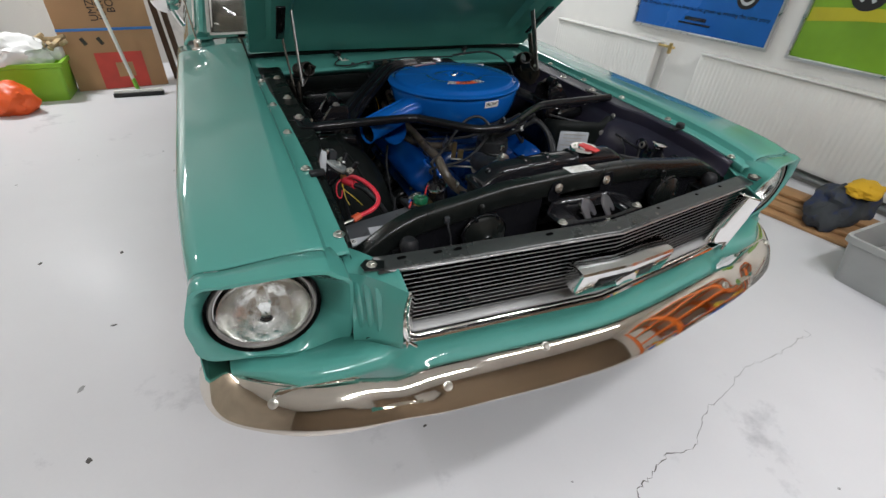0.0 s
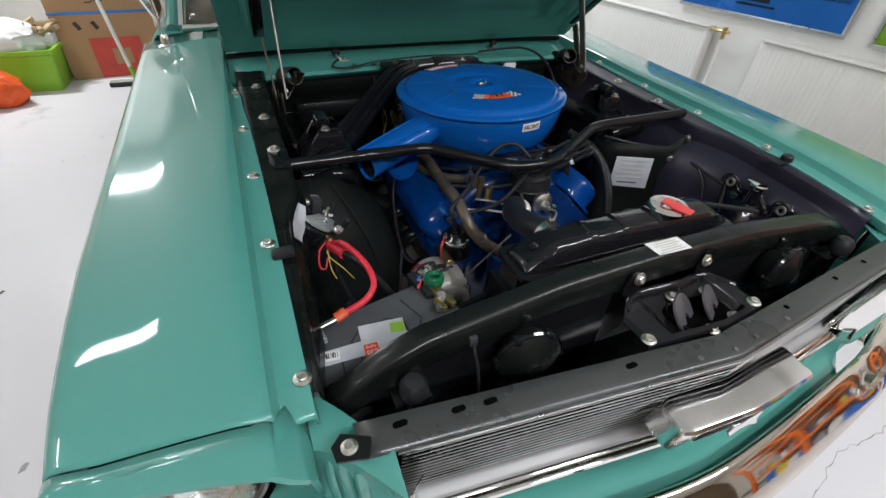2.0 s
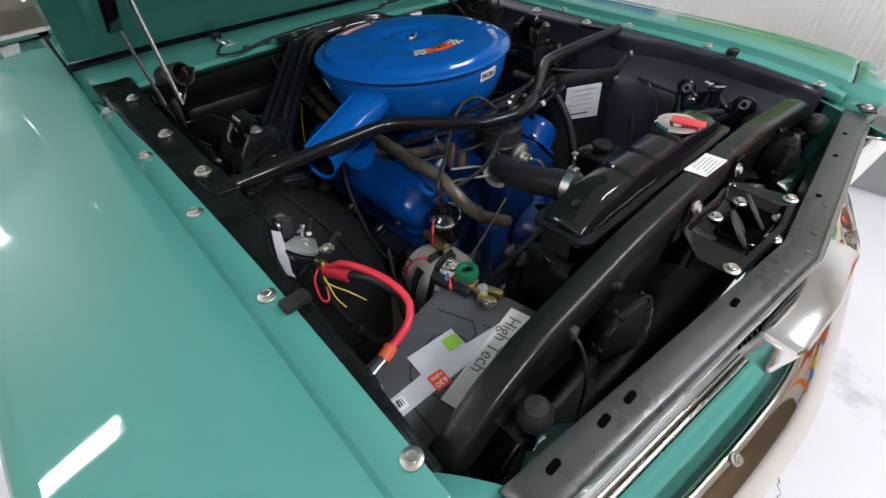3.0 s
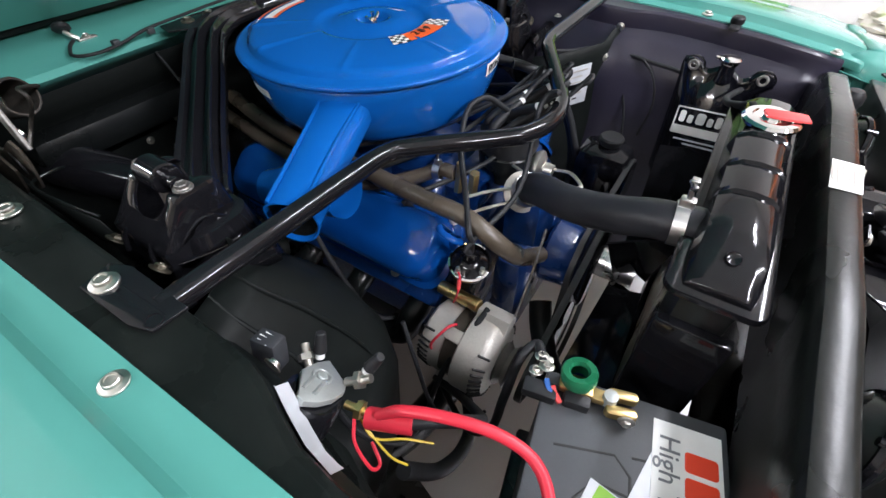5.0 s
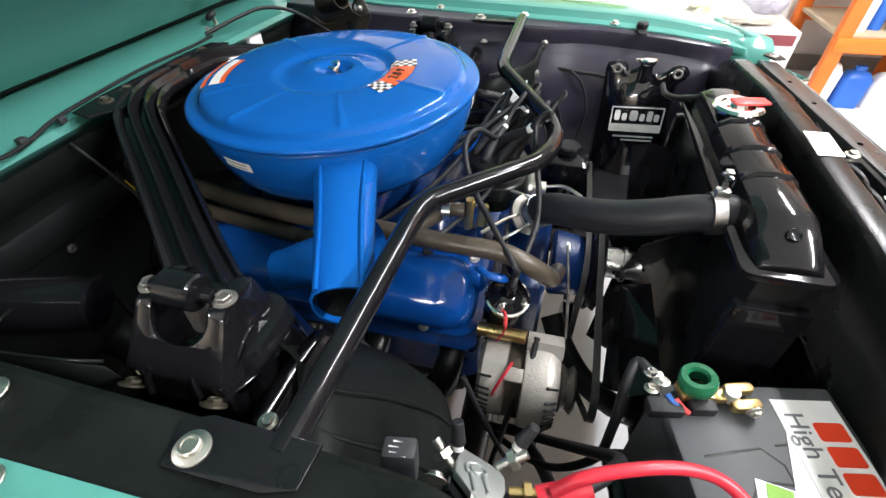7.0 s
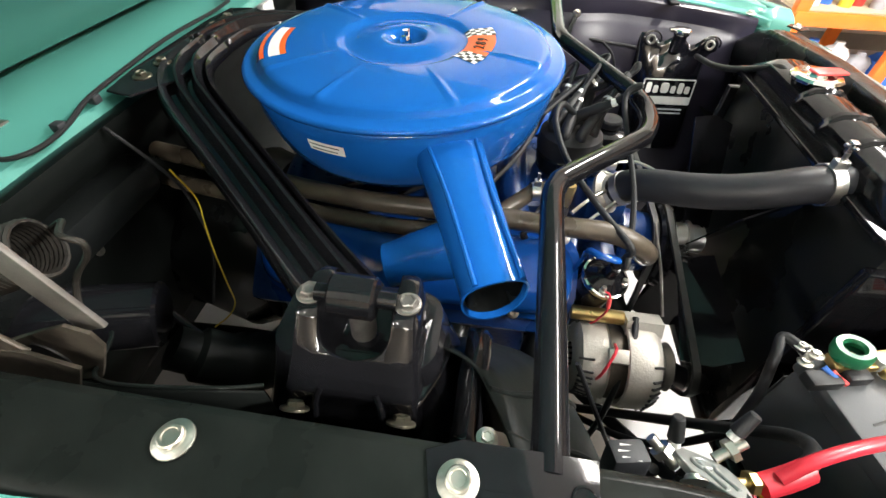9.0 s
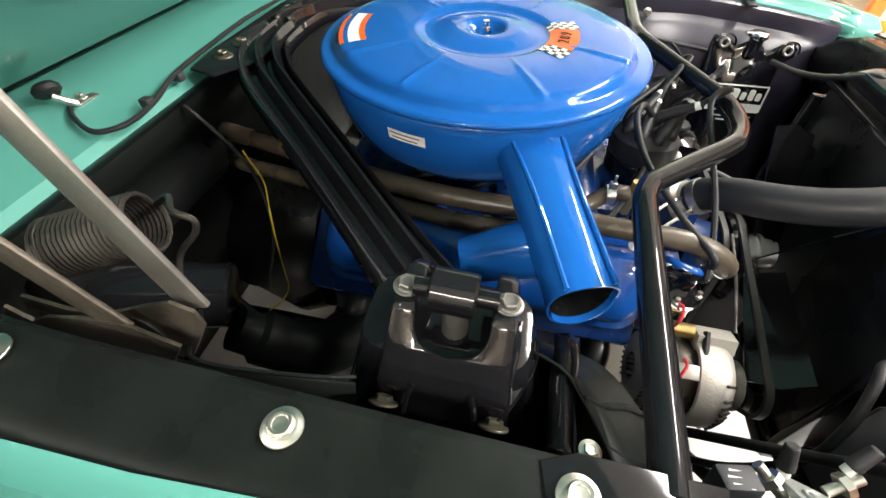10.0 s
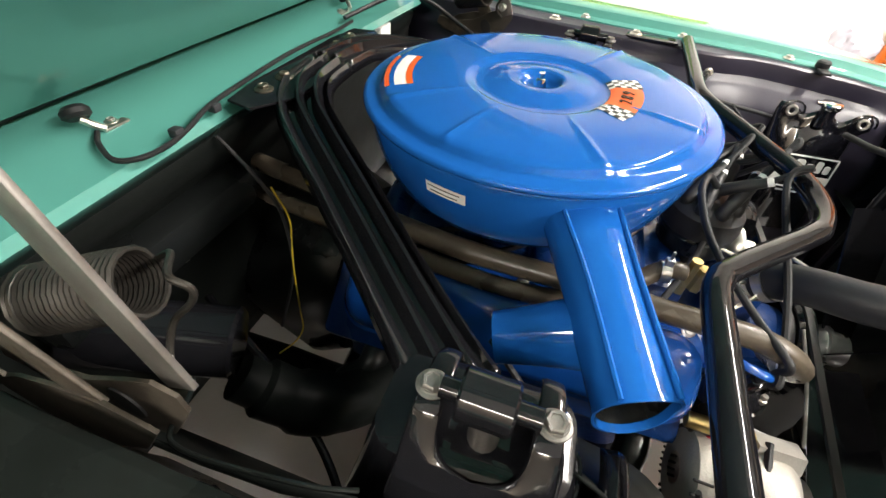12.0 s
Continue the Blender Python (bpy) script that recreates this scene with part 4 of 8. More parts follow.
    edge = smooth_path([(s * 0.470, 0.905, 0.780), (s * 0.451, 0.894, 0.780), (s * 0.427, 0.884, 0.780), (s * 0.406, 0.879, 0.780), (s * 0.387, 0.882, 0.780), (s * 0.368, 0.903, 0.780), (s * 0.350, 0.937, 0.778), (s * 0.343, 0.975, 0.775)], 4)
    bm = bmesh.new()
    loft(bm, [[v + Vector((0, 0, -0.006)) for v in edge], list(edge), [v.lerp(Vector((s * 0.42, 0.958, 0.784)), 0.12) + Vector((0, 0, 0.0012)) for v in edge], [v.lerp(Vector((s * 0.42, 0.958, 0.79)), 0.6) for v in edge]])
    part("base_flange", bm, BLACK, tower, "gloss black base flange", thick=0.0015)
    bm = bmesh.new()
    tube(bm, edge, 0.0014, 6, 1)
    part("flange_edge", bm, BLACK, tower)
    bm = bmesh.new()
    top = smooth_path([(s * 0.486, 0.857, 0.788), (s * 0.450, 0.856, 0.786), (s * 0.427, 0.856, 0.784), (s * 0.398, 0.853, 0.782), (s * 0.372, 0.852, 0.776)], 4)
    loft(bm, [[v + Vector((0, 0.012, -0.004)) for v in top], list(top), [v + Vector((0, -0.007, -0.004)) for v in top], [v + Vector((0, -0.012, -0.012)) for v in top], [v + Vector((0, -0.013, -0.03)) for v in top]])
    part("bent_edge", bm, BLACK, tower, "bent gloss black panel edge", thick=0.0015)
    bm = bmesh.new()
    box(bm, (s * 0.46, 1.10, 0.27), (0.08, 1.1, 0.10), bevel=0.015)
    part("frame_rail", bm, SATIN, car, "black frame rail")

# bulkhead
bm = bmesh.new()
xf = [-0.825 + 1.65 * k / 32 for k in range(33)]
loft(bm, [[(x, 1.352, 0.845 + crown(x) if abs(x) < 0.59 else 0.802) for x in xf], [(x, 1.36, 0.80) for x in xf], [(x, 1.375, 0.78) for x in xf], [(x, 1.40 if abs(x) < 0.45 else 1.38, 0.74) for x in xf],
          [(x, 1.42 if abs(x) < 0.45 else 1.39, 0.60) for x in xf], [(x, 1.45 if abs(x) < 0.2 else 1.43, 0.46) for x in xf], [(x, 1.47, 0.36) for x in xf], [(x, 1.56, 0.27) for x in xf], [(x, 1.60, 0.14) for x in xf]])
bulk = part("bulkhead", bm, BULK, car, "black painted bulkhead", thick=0.003)
bm = bmesh.new()
box(bm, (-0.28, 1.375, 0.735), (0.30, 0.07, 0.06), bevel=0.02)
part("heater_box", bm, SATIN, bulk, "black heater housing ridge")
for x, z in ((-0.24, 0.66), (-0.30, 0.62), (-0.17, 0.68), (-0.35, 0.70)):
    put_bolt(bulk, (x, 1.405, z), (0, -1, 0), size=0.7)
bm = bmesh.new()
cyl(bm, (-0.40, 1.385, 0.705), (-0.340, 1.235, 0.678), 0.040, seg=28, bevel=0.004)
part("heater_motor", bm, BLACK, bulk, "black cylindrical blower motor")
bm = bmesh.new()
tube(bm, [(-0.345, 1.255, 0.605), (-0.335, 1.225, 0.575), (-0.315, 1.180, 0.535), (-0.275, 1.135, 0.510), (-0.21, 1.10, 0.495)], [0.030, 0.038, 0.043, 0.041, 0.036], 18)
part("steering_shaft_boot", bm, BULK, bulk, "black rubber boot")
bm = bmesh.new()
box(bm, (0.32, 1.36, 0.82), (0.05, 0.03, 0.045), bevel=0.006)
part("relay", bm, WHITEPAPER, bulk, "small white relay housing")
bm = bmesh.new()
tube(bm, [(-0.16, 1.20, 0.30), (-0.1, 1.2, 0.33), (0.1, 1.2, 0.33), (0.16, 1.2, 0.30)], 0.05, 12)
part("gearbox_crossmember", bm, SATIN, car, "black crossmember")
for x in (-0.42, 0.42):
    bm = bmesh.new()
    tube(bm, [(x, 0.75, 0.30), (x * 0.6, 0.72, 0.24), (0, 0.72, 0.23)], 0.035, 12)
    part("engine_crossmember", bm, SATIN, car, "black crossmember")

bm = bmesh.new()
loft(bm, [[(x, 1.50, z) for x in (0.28, 0.45, 0.65, 0.825)] for z in (0.42, 0.30, 0.18, 0.06)])
part("toe_board", bm, BULK, car, "black toe board under the bulkhead", thick=0.003)
for s in (-1, 1):
    bm = bmesh.new()
    box(bm, (s * 0.765, 2.45, 0.265), (0.13, 2.1, 0.09), bevel=0.02)
    part("sill", bm, BULK, car, "black sill under the doors")

# rolled lip and lower panel of the passenger's apron, behind the tower
lip = [(-0.440, 1.165, 0.800), (-0.455, 1.152, 0.808), (-0.479, 1.145, 0.81), (-0.486, 1.136, 0.81), (-0.487, 1.113, 0.81), (-0.483, 1.072, 0.81), (-0.478, 1.037, 0.81), (-0.470, 1.015, 0.805)]
bm = bmesh.new()
tube(bm, lip, 0.0018, 8, 3)
part("rolled_lip", bm, SUPPORT, car, "rolled black edge of the apron opening")
bm = bmesh.new()
top = [(-0.488, 1.30, 0.80), (-0.488, 1.22, 0.80), (-0.488, 1.139, 0.806), (-0.485, 1.072, 0.806), (-0.474, 1.015, 0.80)]
loft(bm, [top, [(x + 0.012, y + 0.01, 0.74) for x, y, z in top], [(-0.420, y + 0.05, 0.58) for x, y, z in top], [(-0.409, y + 0.06, 0.55) for x, y, z in top], [(-0.412, y + 0.06, 0.50) for x, y, z in top]])
part("lower_apron_panel", bm, BULK, car, "black lower apron panel", thick=0.002)
bm = bmesh.new()
lathe(bm, [(0.10, 0.0), (0.115, 0.02), (0.11, 0.10), (0.085, 0.22), (0.075, 0.30)], frame_to((0.0, 1.20, 0.40), (0, 1, -0.22)), 28)
part("gearbox_housing", bm, BULK, car, "black gearbox housing behind the engine")
bm = bmesh.new()
tube(bm, [(-0.20, 1.10, 0.42), (-0.185, 1.22, 0.36), (-0.15, 1.38, 0.30), (-0.13, 1.52, 0.26)], 0.030, 14)
part("exhaust_downpipe", bm, BULK, car, "dark exhaust downpipe")

# radiator support
bm = bmesh.new()
xr = [-0.545 + 1.09 * k / 40 for k in range(41)]


def bar_y(x):
    return 0.010 * (x / 0.545) ** 2


def bar_z(x):
    """The bar's top edge drops towards both ends."""
    return lerp_table([(0.0, 0.0), (0.20, 0.004), (0.30, 0.016), (0.36, 0.022), (0.41, 0.028), (0.46, 0.046), (0.52, 0.082), (0.55, 0.098)], abs(x))


sec = [(0.330, 0.70), (0.330, 0.832), (0.329, 0.839), (0.326, 0.8445), (0.321, 0.846), (0.303, 0.846), (0.298, 0.8445), (0.294, 0.840), (0.2925, 0.833), (0.290, 0.806), (0.293, 0.801), (0.31, 0.799)]
loft(bm, [[(x, y - bar_y(x), z - (bar_z(x) if z > 0.75 else 0)) for x in xr] for y, z in sec])
support = part("radiator_support", bm, SUPPORT, car, "satin black radiator support bar", thick=0.002)
for s in (-1, 1):
    bm = bmesh.new()
    slab(bm, [(0.10, 0.26), (0.55, 0.26), (0.55, 0.725), (0.46, 0.77), (0.40, 0.79), (0.10, 0.80)] if s > 0 else
         [(-0.10, 0.26), (-0.10, 0.80), (-0.40, 0.79), (-0.46, 0.77), (-0.55, 0.725), (-0.55, 0.26)], -0.300, -0.295, pose(0, 0, 0, 90), 0)
    part("support_panel", bm, BLACK, support, "gloss black support panel")
bm = bmesh.new()
slab(bm, [(-0.032, -0.015), (0.032, -0.018), (0.032, 0.013), (-0.034, 0.016)], 0, 0.0008, Matrix.Translation((0.006, 0.3125, 0.8464)))
lab = part("sticker", bm, WHITEPAPER, support, "white printed sticker")
for k in range(6):
    bm = bmesh.new()
    box(bm, (0.006, 0.2995 + 0.0052 * k, 0.8474), (0.05 - 0.008 * (k % 3), 0.0018, 0.0004))
    part("print_line", bm, CAST, lab)
bm = bmesh.new()
xw = [-0.545 + 1.09 * k / 30 for k in range(31)]
loft(bm, [[(x, 0.343, 0.60) for x in xw], [(x, 0.25, 0.56) for x in xw], [(x, 0.22, 0.60) for x in xw]])
part("air_deflector", bm, SATIN, support, "black deflector below the latch", thick=0.002)

# latch panel over the grille
bm = bmesh.new()
xl = [-0.52 + 1.04 * k / 40 for k in range(41)]
SHAPE = [(0.006, 0.770), (0.001, 0.772), (-0.002, 0.776), (0.0005, 0.7795), (0.004, 0.7808), (0.012, 0.7815), (0.024, 0.7825), (0.038, 0.7835), (0.0405, 0.7825), (0.0412, 0.780), (0.0415, 0.770), (0.044, 0.60)]
loft(bm, [[(x, nose_y(x) + d, z) for x in xl] for d, z in SHAPE])
latchp = part("latch_panel", bm, mat("satin_charcoal_panel", (0.034, 0.036, 0.035), 0.32, 0.0, 0.2, 8.0, 0.3, 220, spec=0.8, bump=0.05, bump_scale=140), car, "satin black panel over the grille", thick=0.002)
# Slots are black patches on the panel, shade painted in, not cut through.
for x in (-0.47, -0.40, -0.36, -0.16, 0.15, 0.30, 0.40):
    bm = bmesh.new()
    slab(bm, rounded(0.018 if x < 0 else 0.009, 0.008, 0.0038), 0, 0.0006, Matrix.Translation((x, nose_y(x) + 0.0255, 0.7830)))
    part("slot", bm, VOID, latchp, "black patch for a shaded slot")
bm = bmesh.new()
slab(bm, [(-0.468, 0.249), (-0.455, 0.256), (-0.438, 0.266), (-0.410, 0.275), (-0.382, 0.275), (-0.360, 0.264), (-0.342, 0.246), (-0.330, 0.236)][::-1], 0.640, 0.6425, None, 0.0008)
part("grille_backing_plate", bm, GREEN, car, "turquoise sheet metal below the panel over the grille")
for s in (-1, 1):
    bm = bmesh.new()
    slab(bm, [(-0.02, -0.012), (0.014, -0.016), (0.022, 0.0), (0.014, 0.016), (-0.02, 0.012)], 0, 0.003, Matrix.Translation((s * 0.528, 0.205, 0.788)) @ pose(0, 0, 0, 0, 0, 90 - s * 90 + 20 * s))
    part("corner_lug", bm, SATIN, latchp, "black corner lug")
    put_bolt(latchp, (s * 0.530, 0.206, 0.791), size=0.85)
latch = part("latch_plate", bmesh.new(), BLACK, car, "gloss black bonnet latch plate between grille and radiator support")
LX = 0.032
bm = bmesh.new()
rows = []
for k in range(25):
    u = -1 + k / 12
    a = abs(u)
    x = LX * (1 - a) + 0.116 * u
    sunk = 0.016 * min(1, max(0, (0.66 - a) / 0.10))
    rear = 0.286 - 0.046 * max(0, a - 0.70) / 0.3
    row = []
    for v, dz in ((0.0, -0.004), (0.04, 0.0), (0.12, 0.0), (0.20, -sunk), (0.80, -sunk), (0.92, -sunk * 0.8), (1.0, 0.004)):
        y = 0.186 + 0.010 * a + (rear - 0.186) * v
        row.append((x, y, 0.784 + dz - 0.002 * (1 - a) + 0.012 * max(0, v - 0.8) * (a < 0.75)))
    rows.append(row)
loft(bm, rows)
for row in ((-0.088, -0.060), (0.064, 0.094)):
    slab(bm, [(row[0], 0.790), (row[0] - 0.004, 0.812), (row[0] + 0.004, 0.836), (row[1] - 0.004, 0.838), (row[1] + 0.004, 0.812), (row[1], 0.790)], -0.2885, -0.2862, pose(0, 0, 0, 90))
bmesh.ops.recalc_face_normals(bm, faces=bm.faces)
bm.to_mesh(latch.data)
bm.free()
latch.data.polygons.foreach_set("use_smooth", [True] * len(latch.data.polygons))
latch.data.set_sharp_from_angle(angle=radians(32))
mod = latch.modifiers.new("thickness", "SOLIDIFY")
mod.thickness, mod.offset = 0.002, -1
# Black sheet painting the shade down in the latch opening.
bm = bmesh.new()
slab(bm, [(x + LX - 0.006, y + 0.232) for x, y in rounded(0.098, 0.052, 0.014)], 0.7682, 0.7692)
part("latch_recess", bm, VOID, latch, "black sheet for the shaded latch opening")
bm = bmesh.new()
tube(bm, [(x + LX - 0.006, y + 0.232, 0.7705) for x, y in rounded(0.102, 0.056, 0.015)] + [(LX + 0.045, 0.245, 0.7705)], 0.0022, 8, 1)
part("pressed_rim", bm, BLACK, latch, "raised gloss rim")
for x, tilt in ((-0.010, 24), (0.048, 30)):
    bm = bmesh.new()
    ang = [radians(a) for a in range(-15, 206, 12)]
    outer = [(0.025 * math.cos(a) + 0.004 * math.sin(2 * a), 0.042 * math.sin(a)) for a in ang]
    inner = [(0.0075 * math.cos(a) + 0.003, 0.017 * math.sin(a) - 0.008) for a in ang[::-1]]
    slab(bm, outer + inner, -0.0018, 0.0018, Matrix.Translation((x, 0.226, 0.772)) @ pose(0, 0, 0, 52, 0, tilt), 0.0006)
    part("latch_hook", bm, HOOK, latch, "dark grey curved latch hook")
for x, y, z, ax in ((-0.107, 0.208, 0.7845, (0, 0, 1)), (0.1085, 0.208, 0.784, (0, 0, 1)), (0.009, 0.272, 0.7705, (0, -0.1, 1)), (0.0725, 0.262, 0.7705, (0, -0.1, 1)), (0.006, 0.1935, 0.7760, (0, 0, 1)), (0.069, 0.2035, 0.7700, (0, 0, 1)),
                    (-0.0672, 0.2845, 0.822, (0, -1, 0.2)), (0.0738, 0.2845, 0.819, (0, -1, 0.2))):
    put_bolt(latch, (x, y, z), ax, size=0.95, turn=300 * x)
for x in (-0.06, 0.0, 0.05, 0.13):
    bm = bmesh.new()
    lathe(bm, [(0.0042, 0.0), (0.0036, 0.0018), (0.0, 0.0022)], T(x, nose_y(x) + 0.012, 0.7812), 12, cap=False)
    part("rivet", bm, DULLSTEEL, latchp)

# bump stops, horns and small wires in front of the radiator
for s in (-1, 1):
    stop = thing("bump_stop", (s * 0.437, 0.262, 0.74), "round black rubber bonnet bump stop on a bracket", "bump stop", "bonnet bump stops")
    bm = bmesh.new()
    lathe(bm, [(0.016, 0.0), (0.019, 0.01), (0.018, 0.022), (0.012, 0.030), (0.0, 0.032)], T(s * 0.437, 0.262, 0.758), 24)
    part("rubber_pad", bm, RUBBER, stop)
    bm = bmesh.new()
    cyl(bm, (s * 0.437, 0.262, 0.70), (s * 0.437, 0.262, 0.757), 0.007, seg=14)
    box(bm, (s * 0.437, 0.275, 0.745), (0.05, 0.035, 0.004), bevel=0.001)
    box(bm, (s * 0.437, 0.293, 0.73), (0.05, 0.004, 0.04), bevel=0.001)
    part("bracket", bm, SATIN, stop)
    horn = thing("horn", (s * 0.275, 0.262, 0.70), "gloss black electric horn in front of the radiator", "horn", "horns")
    m = frame_to((s * 0.267, 0.266, 0.760), (0.12 * s, -1, -0.05)) @ Matrix.Diagonal((0.9, 0.9, 0.9, 1))
    bm = bmesh.new()
    lathe(bm, [(0.0, 0.034), (0.012, 0.034), (0.018, 0.028), (0.030, 0.026), (0.036, 0.020), (0.044, 0.018), (0.052, 0.012), (0.053, 0.004), (0.050, 0.0), (0.046, -0.01), (0.03, -0.03), (0.0, -0.032)], m, 36, cap=False)
    part("body", bm, SUPPORT, horn)
    bm = bmesh.new()
    lathe(bm, [(0.055, 0.010), (0.057, 0.006), (0.055, 0.001), (0.051, 0.001), (0.051, 0.010)], m, 36, cap=False)
    for a in range(0, 360, 60):
        cyl(bm, m @ Vector((0.053 * math.cos(radians(a)), 0.053 * math.sin(radians(a)), -0.002)), m @ Vector((0.053 * math.cos(radians(a)), 0.053 * math.sin(radians(a)), 0.014)), 0.004, seg=8)
    part("clamp_rim", bm, BLACK, horn)
    bm = bmesh.new()
    tube(bm, [m @ Vector((0.0, 0.04, -0.02)), m @ Vector((0, 0.06, -0.02)), (s * 0.275, 0.296, 0.80)], 0.006, 8, flat=0.4)
    part("bracket", bm, SATIN, horn)
bm = bmesh.new()
tube(bm, [(-0.345, 0.285, 0.795), (-0.348, 0.272, 0.79), (-0.345, 0.262, 0.76), (-0.345, 0.255, 0.72), (-0.352, 0.25, 0.66)], 0.0022, 8)
wire = single("wire_lead", bm, RUBBER, "thin black wire lead hanging from a plug", "wire")
part("plug", box(bmesh.new(), (-0.345, 0.287, 0.797), (0.012, 0.012, 0.016), bevel=0.002), PLASTIC, wire)

# ---- engine ----
EX = 0.02
engine = thing("engine", (EX, 0.95, 0.2), "blue-painted V8 engine in the open bay", "engine")
bm = bmesh.new()
box(bm, (EX, 0.98, 0.47), (0.30, 0.52, 0.30), bevel=0.03)
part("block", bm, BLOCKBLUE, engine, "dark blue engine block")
bm = bmesh.new()
box(bm, (EX, 1.0, 0.27), (0.24, 0.50, 0.14), bevel=0.03)
part("oil_pan", bm, SATIN, engine, "black oil pan")
bm = bmesh.new()
lathe(bm, [(0.17, 0), (0.19, 0.05), (0.16, 0.16), (0.11, 0.3)], Matrix.Translation((EX, 1.25, 0.46)) @ pose(0, 0, 0, -90), 28)
part("bell_housing", bm, SATIN, engine, "black bell housing")
for s in (-1, 1):
    m = Matrix.Translation((EX + s * 0.152, 0.965, 0.585)) @ pose(0, 0, 0, 0, s * 45, 0)
    bm = bmesh.new()
    box(bm, (0, 0, 0), (0.16, 0.50, 0.11), m, 0.012)
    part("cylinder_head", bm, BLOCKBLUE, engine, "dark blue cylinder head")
    m = Matrix.Translation((EX + s * 0.188, 0.952, 0.634)) @ pose(0, 0, 0, 0, s * 45, 0)
    bm = bmesh.new()
    rows = []
    for w, l, r, z in ((0.130, 0.476, 0.040, -0.002), (0.130, 0.476, 0.040, 0.004), (0.114, 0.456, 0.040, 0.0045), (0.109, 0.450, 0.040, 0.012), (0.106, 0.446, 0.040, 0.040), (0.100, 0.440, 0.038, 0.053), (0.084, 0.420, 0.034, 0.062), (0.04, 0.36, 0.018, 0.066)):
        rows.append([m @ Vector((x, y, z)) for x, y in rounded(w, l, r, 5)])
    g = loft(bm, rows, closed=True)
    bm.faces.new(g[-1])
    cover = part("valve_cover", bm, BLUE, engine, "gloss blue pressed valve cover")
    for q in (-1, 1):
        for y in (-0.212, 0.0, 0.212) if q * s < 0 else (-0.15, 0.15):
            put_bolt(cover, m @ Vector((q * 0.0585, y, 0.004)), m.to_3x3() @ Vector((0, 0, 1)), size=0.8)
    bm = bmesh.new()
    for k in range(4):
        y = 0.76 + 0.125 * k
        tube(bm, [(EX + s * 0.20, y, 0.545), (EX + s * 0.25, y, 0.525), (EX + s * 0.27, y + 0.03, 0.48), (EX + s * 0.265, 1.0, 0.44)], 0.022, 10)
    part("exhaust_manifold", bm, SATIN, engine, "dark cast exhaust manifold")
bm = bmesh.new()
box(bm, (EX, 0.96, 0.66), (0.20, 0.44, 0.07), bevel=0.02)
box(bm, (EX, 1.0, 0.70), (0.12, 0.14, 0.06), bevel=0.015)
for k in range(4):
    y = 0.80 + 0.115 * k
    tube(bm, [(EX - 0.15, y, 0.65), (EX - 0.07, y + 0.02, 0.685), (EX + 0.07, y + 0.02, 0.685), (EX + 0.15, y, 0.65)], 0.026, 10)
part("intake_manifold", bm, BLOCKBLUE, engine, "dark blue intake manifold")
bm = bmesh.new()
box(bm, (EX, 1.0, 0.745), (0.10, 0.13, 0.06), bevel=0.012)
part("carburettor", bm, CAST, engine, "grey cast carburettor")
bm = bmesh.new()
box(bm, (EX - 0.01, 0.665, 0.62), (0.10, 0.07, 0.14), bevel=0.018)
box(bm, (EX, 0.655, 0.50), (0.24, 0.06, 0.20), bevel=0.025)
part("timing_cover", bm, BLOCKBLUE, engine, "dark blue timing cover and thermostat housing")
bm = bmesh.new()
lathe(bm, [(0.032, 0.0), (0.034, 0.006), (0.026, 0.012), (0.024, 0.05)], frame_to((-0.03, 0.675, 0.695), (-0.35, -0.6, 0.55)), 20)
part("thermostat_neck", bm, CAST, engine, "grey cast thermostat neck")
# water pump, pulleys, fan
bm = bmesh.new()
cyl(bm, (EX, 0.62, 0.555), (EX, 0.555, 0.555), 0.062, 0.055, 28, 0.006)
part("water_pump", bm, BLOCKBLUE, engine, "blue water pump")
bm = bmesh.new()
lathe(bm, [(0.02, 0), (0.075, 0.001), (0.08, 0.006), (0.074, 0.014), (0.08, 0.022), (0.072, 0.026), (0.03, 0.028)], Matrix.Translation((EX, 0.555, 0.555)) @ pose(0, 0, 0, 90), 36)
part("fan_pulley", bm, BLACK, engine, "gloss black fan pulley")
bm = bmesh.new()
lathe(bm, [(0.028, 0), (0.028, 0.03), (0.033, 0.031), (0.033, 0.037), (0.026, 0.038), (0.026, 0.062)], Matrix.Translation((EX, 0.527, 0.575)) @ pose(0, 0, 0, 90), 24)
part("fan_spacer", bm, ALU, engine, "bright fan spacer")
for k in range(5):
    bm = bmesh.new()
    m = Matrix.Translation((EX, 0.472, 0.565)) @ pose(0, 0, 0, 0, 72 * k + 20, 0) @ T(0.12, 0, 0) @ pose(0, 0, 0, 24, 0, 0)
    slab(bm, [(-0.09, -0.03), (0.10, -0.045), (0.11, 0.0), (0.10, 0.045), (-0.09, 0.03)], -0.0012, 0.0012, m)
    part("fan_blade", bm, BLACK, engine, "black fan blade")
bm = bmesh.new()
lathe(bm, [(0.02, 0), (0.078, 0.001), (0.083, 0.006), (0.076, 0.014), (0.083, 0.022), (0.072, 0.026), (0.03, 0.028)], Matrix.Translation((EX, 0.575, 0.335)) @ pose(0, 0, 0, 90), 36)
part("crank_pulley", bm, BLACK, engine, "black crank pulley")


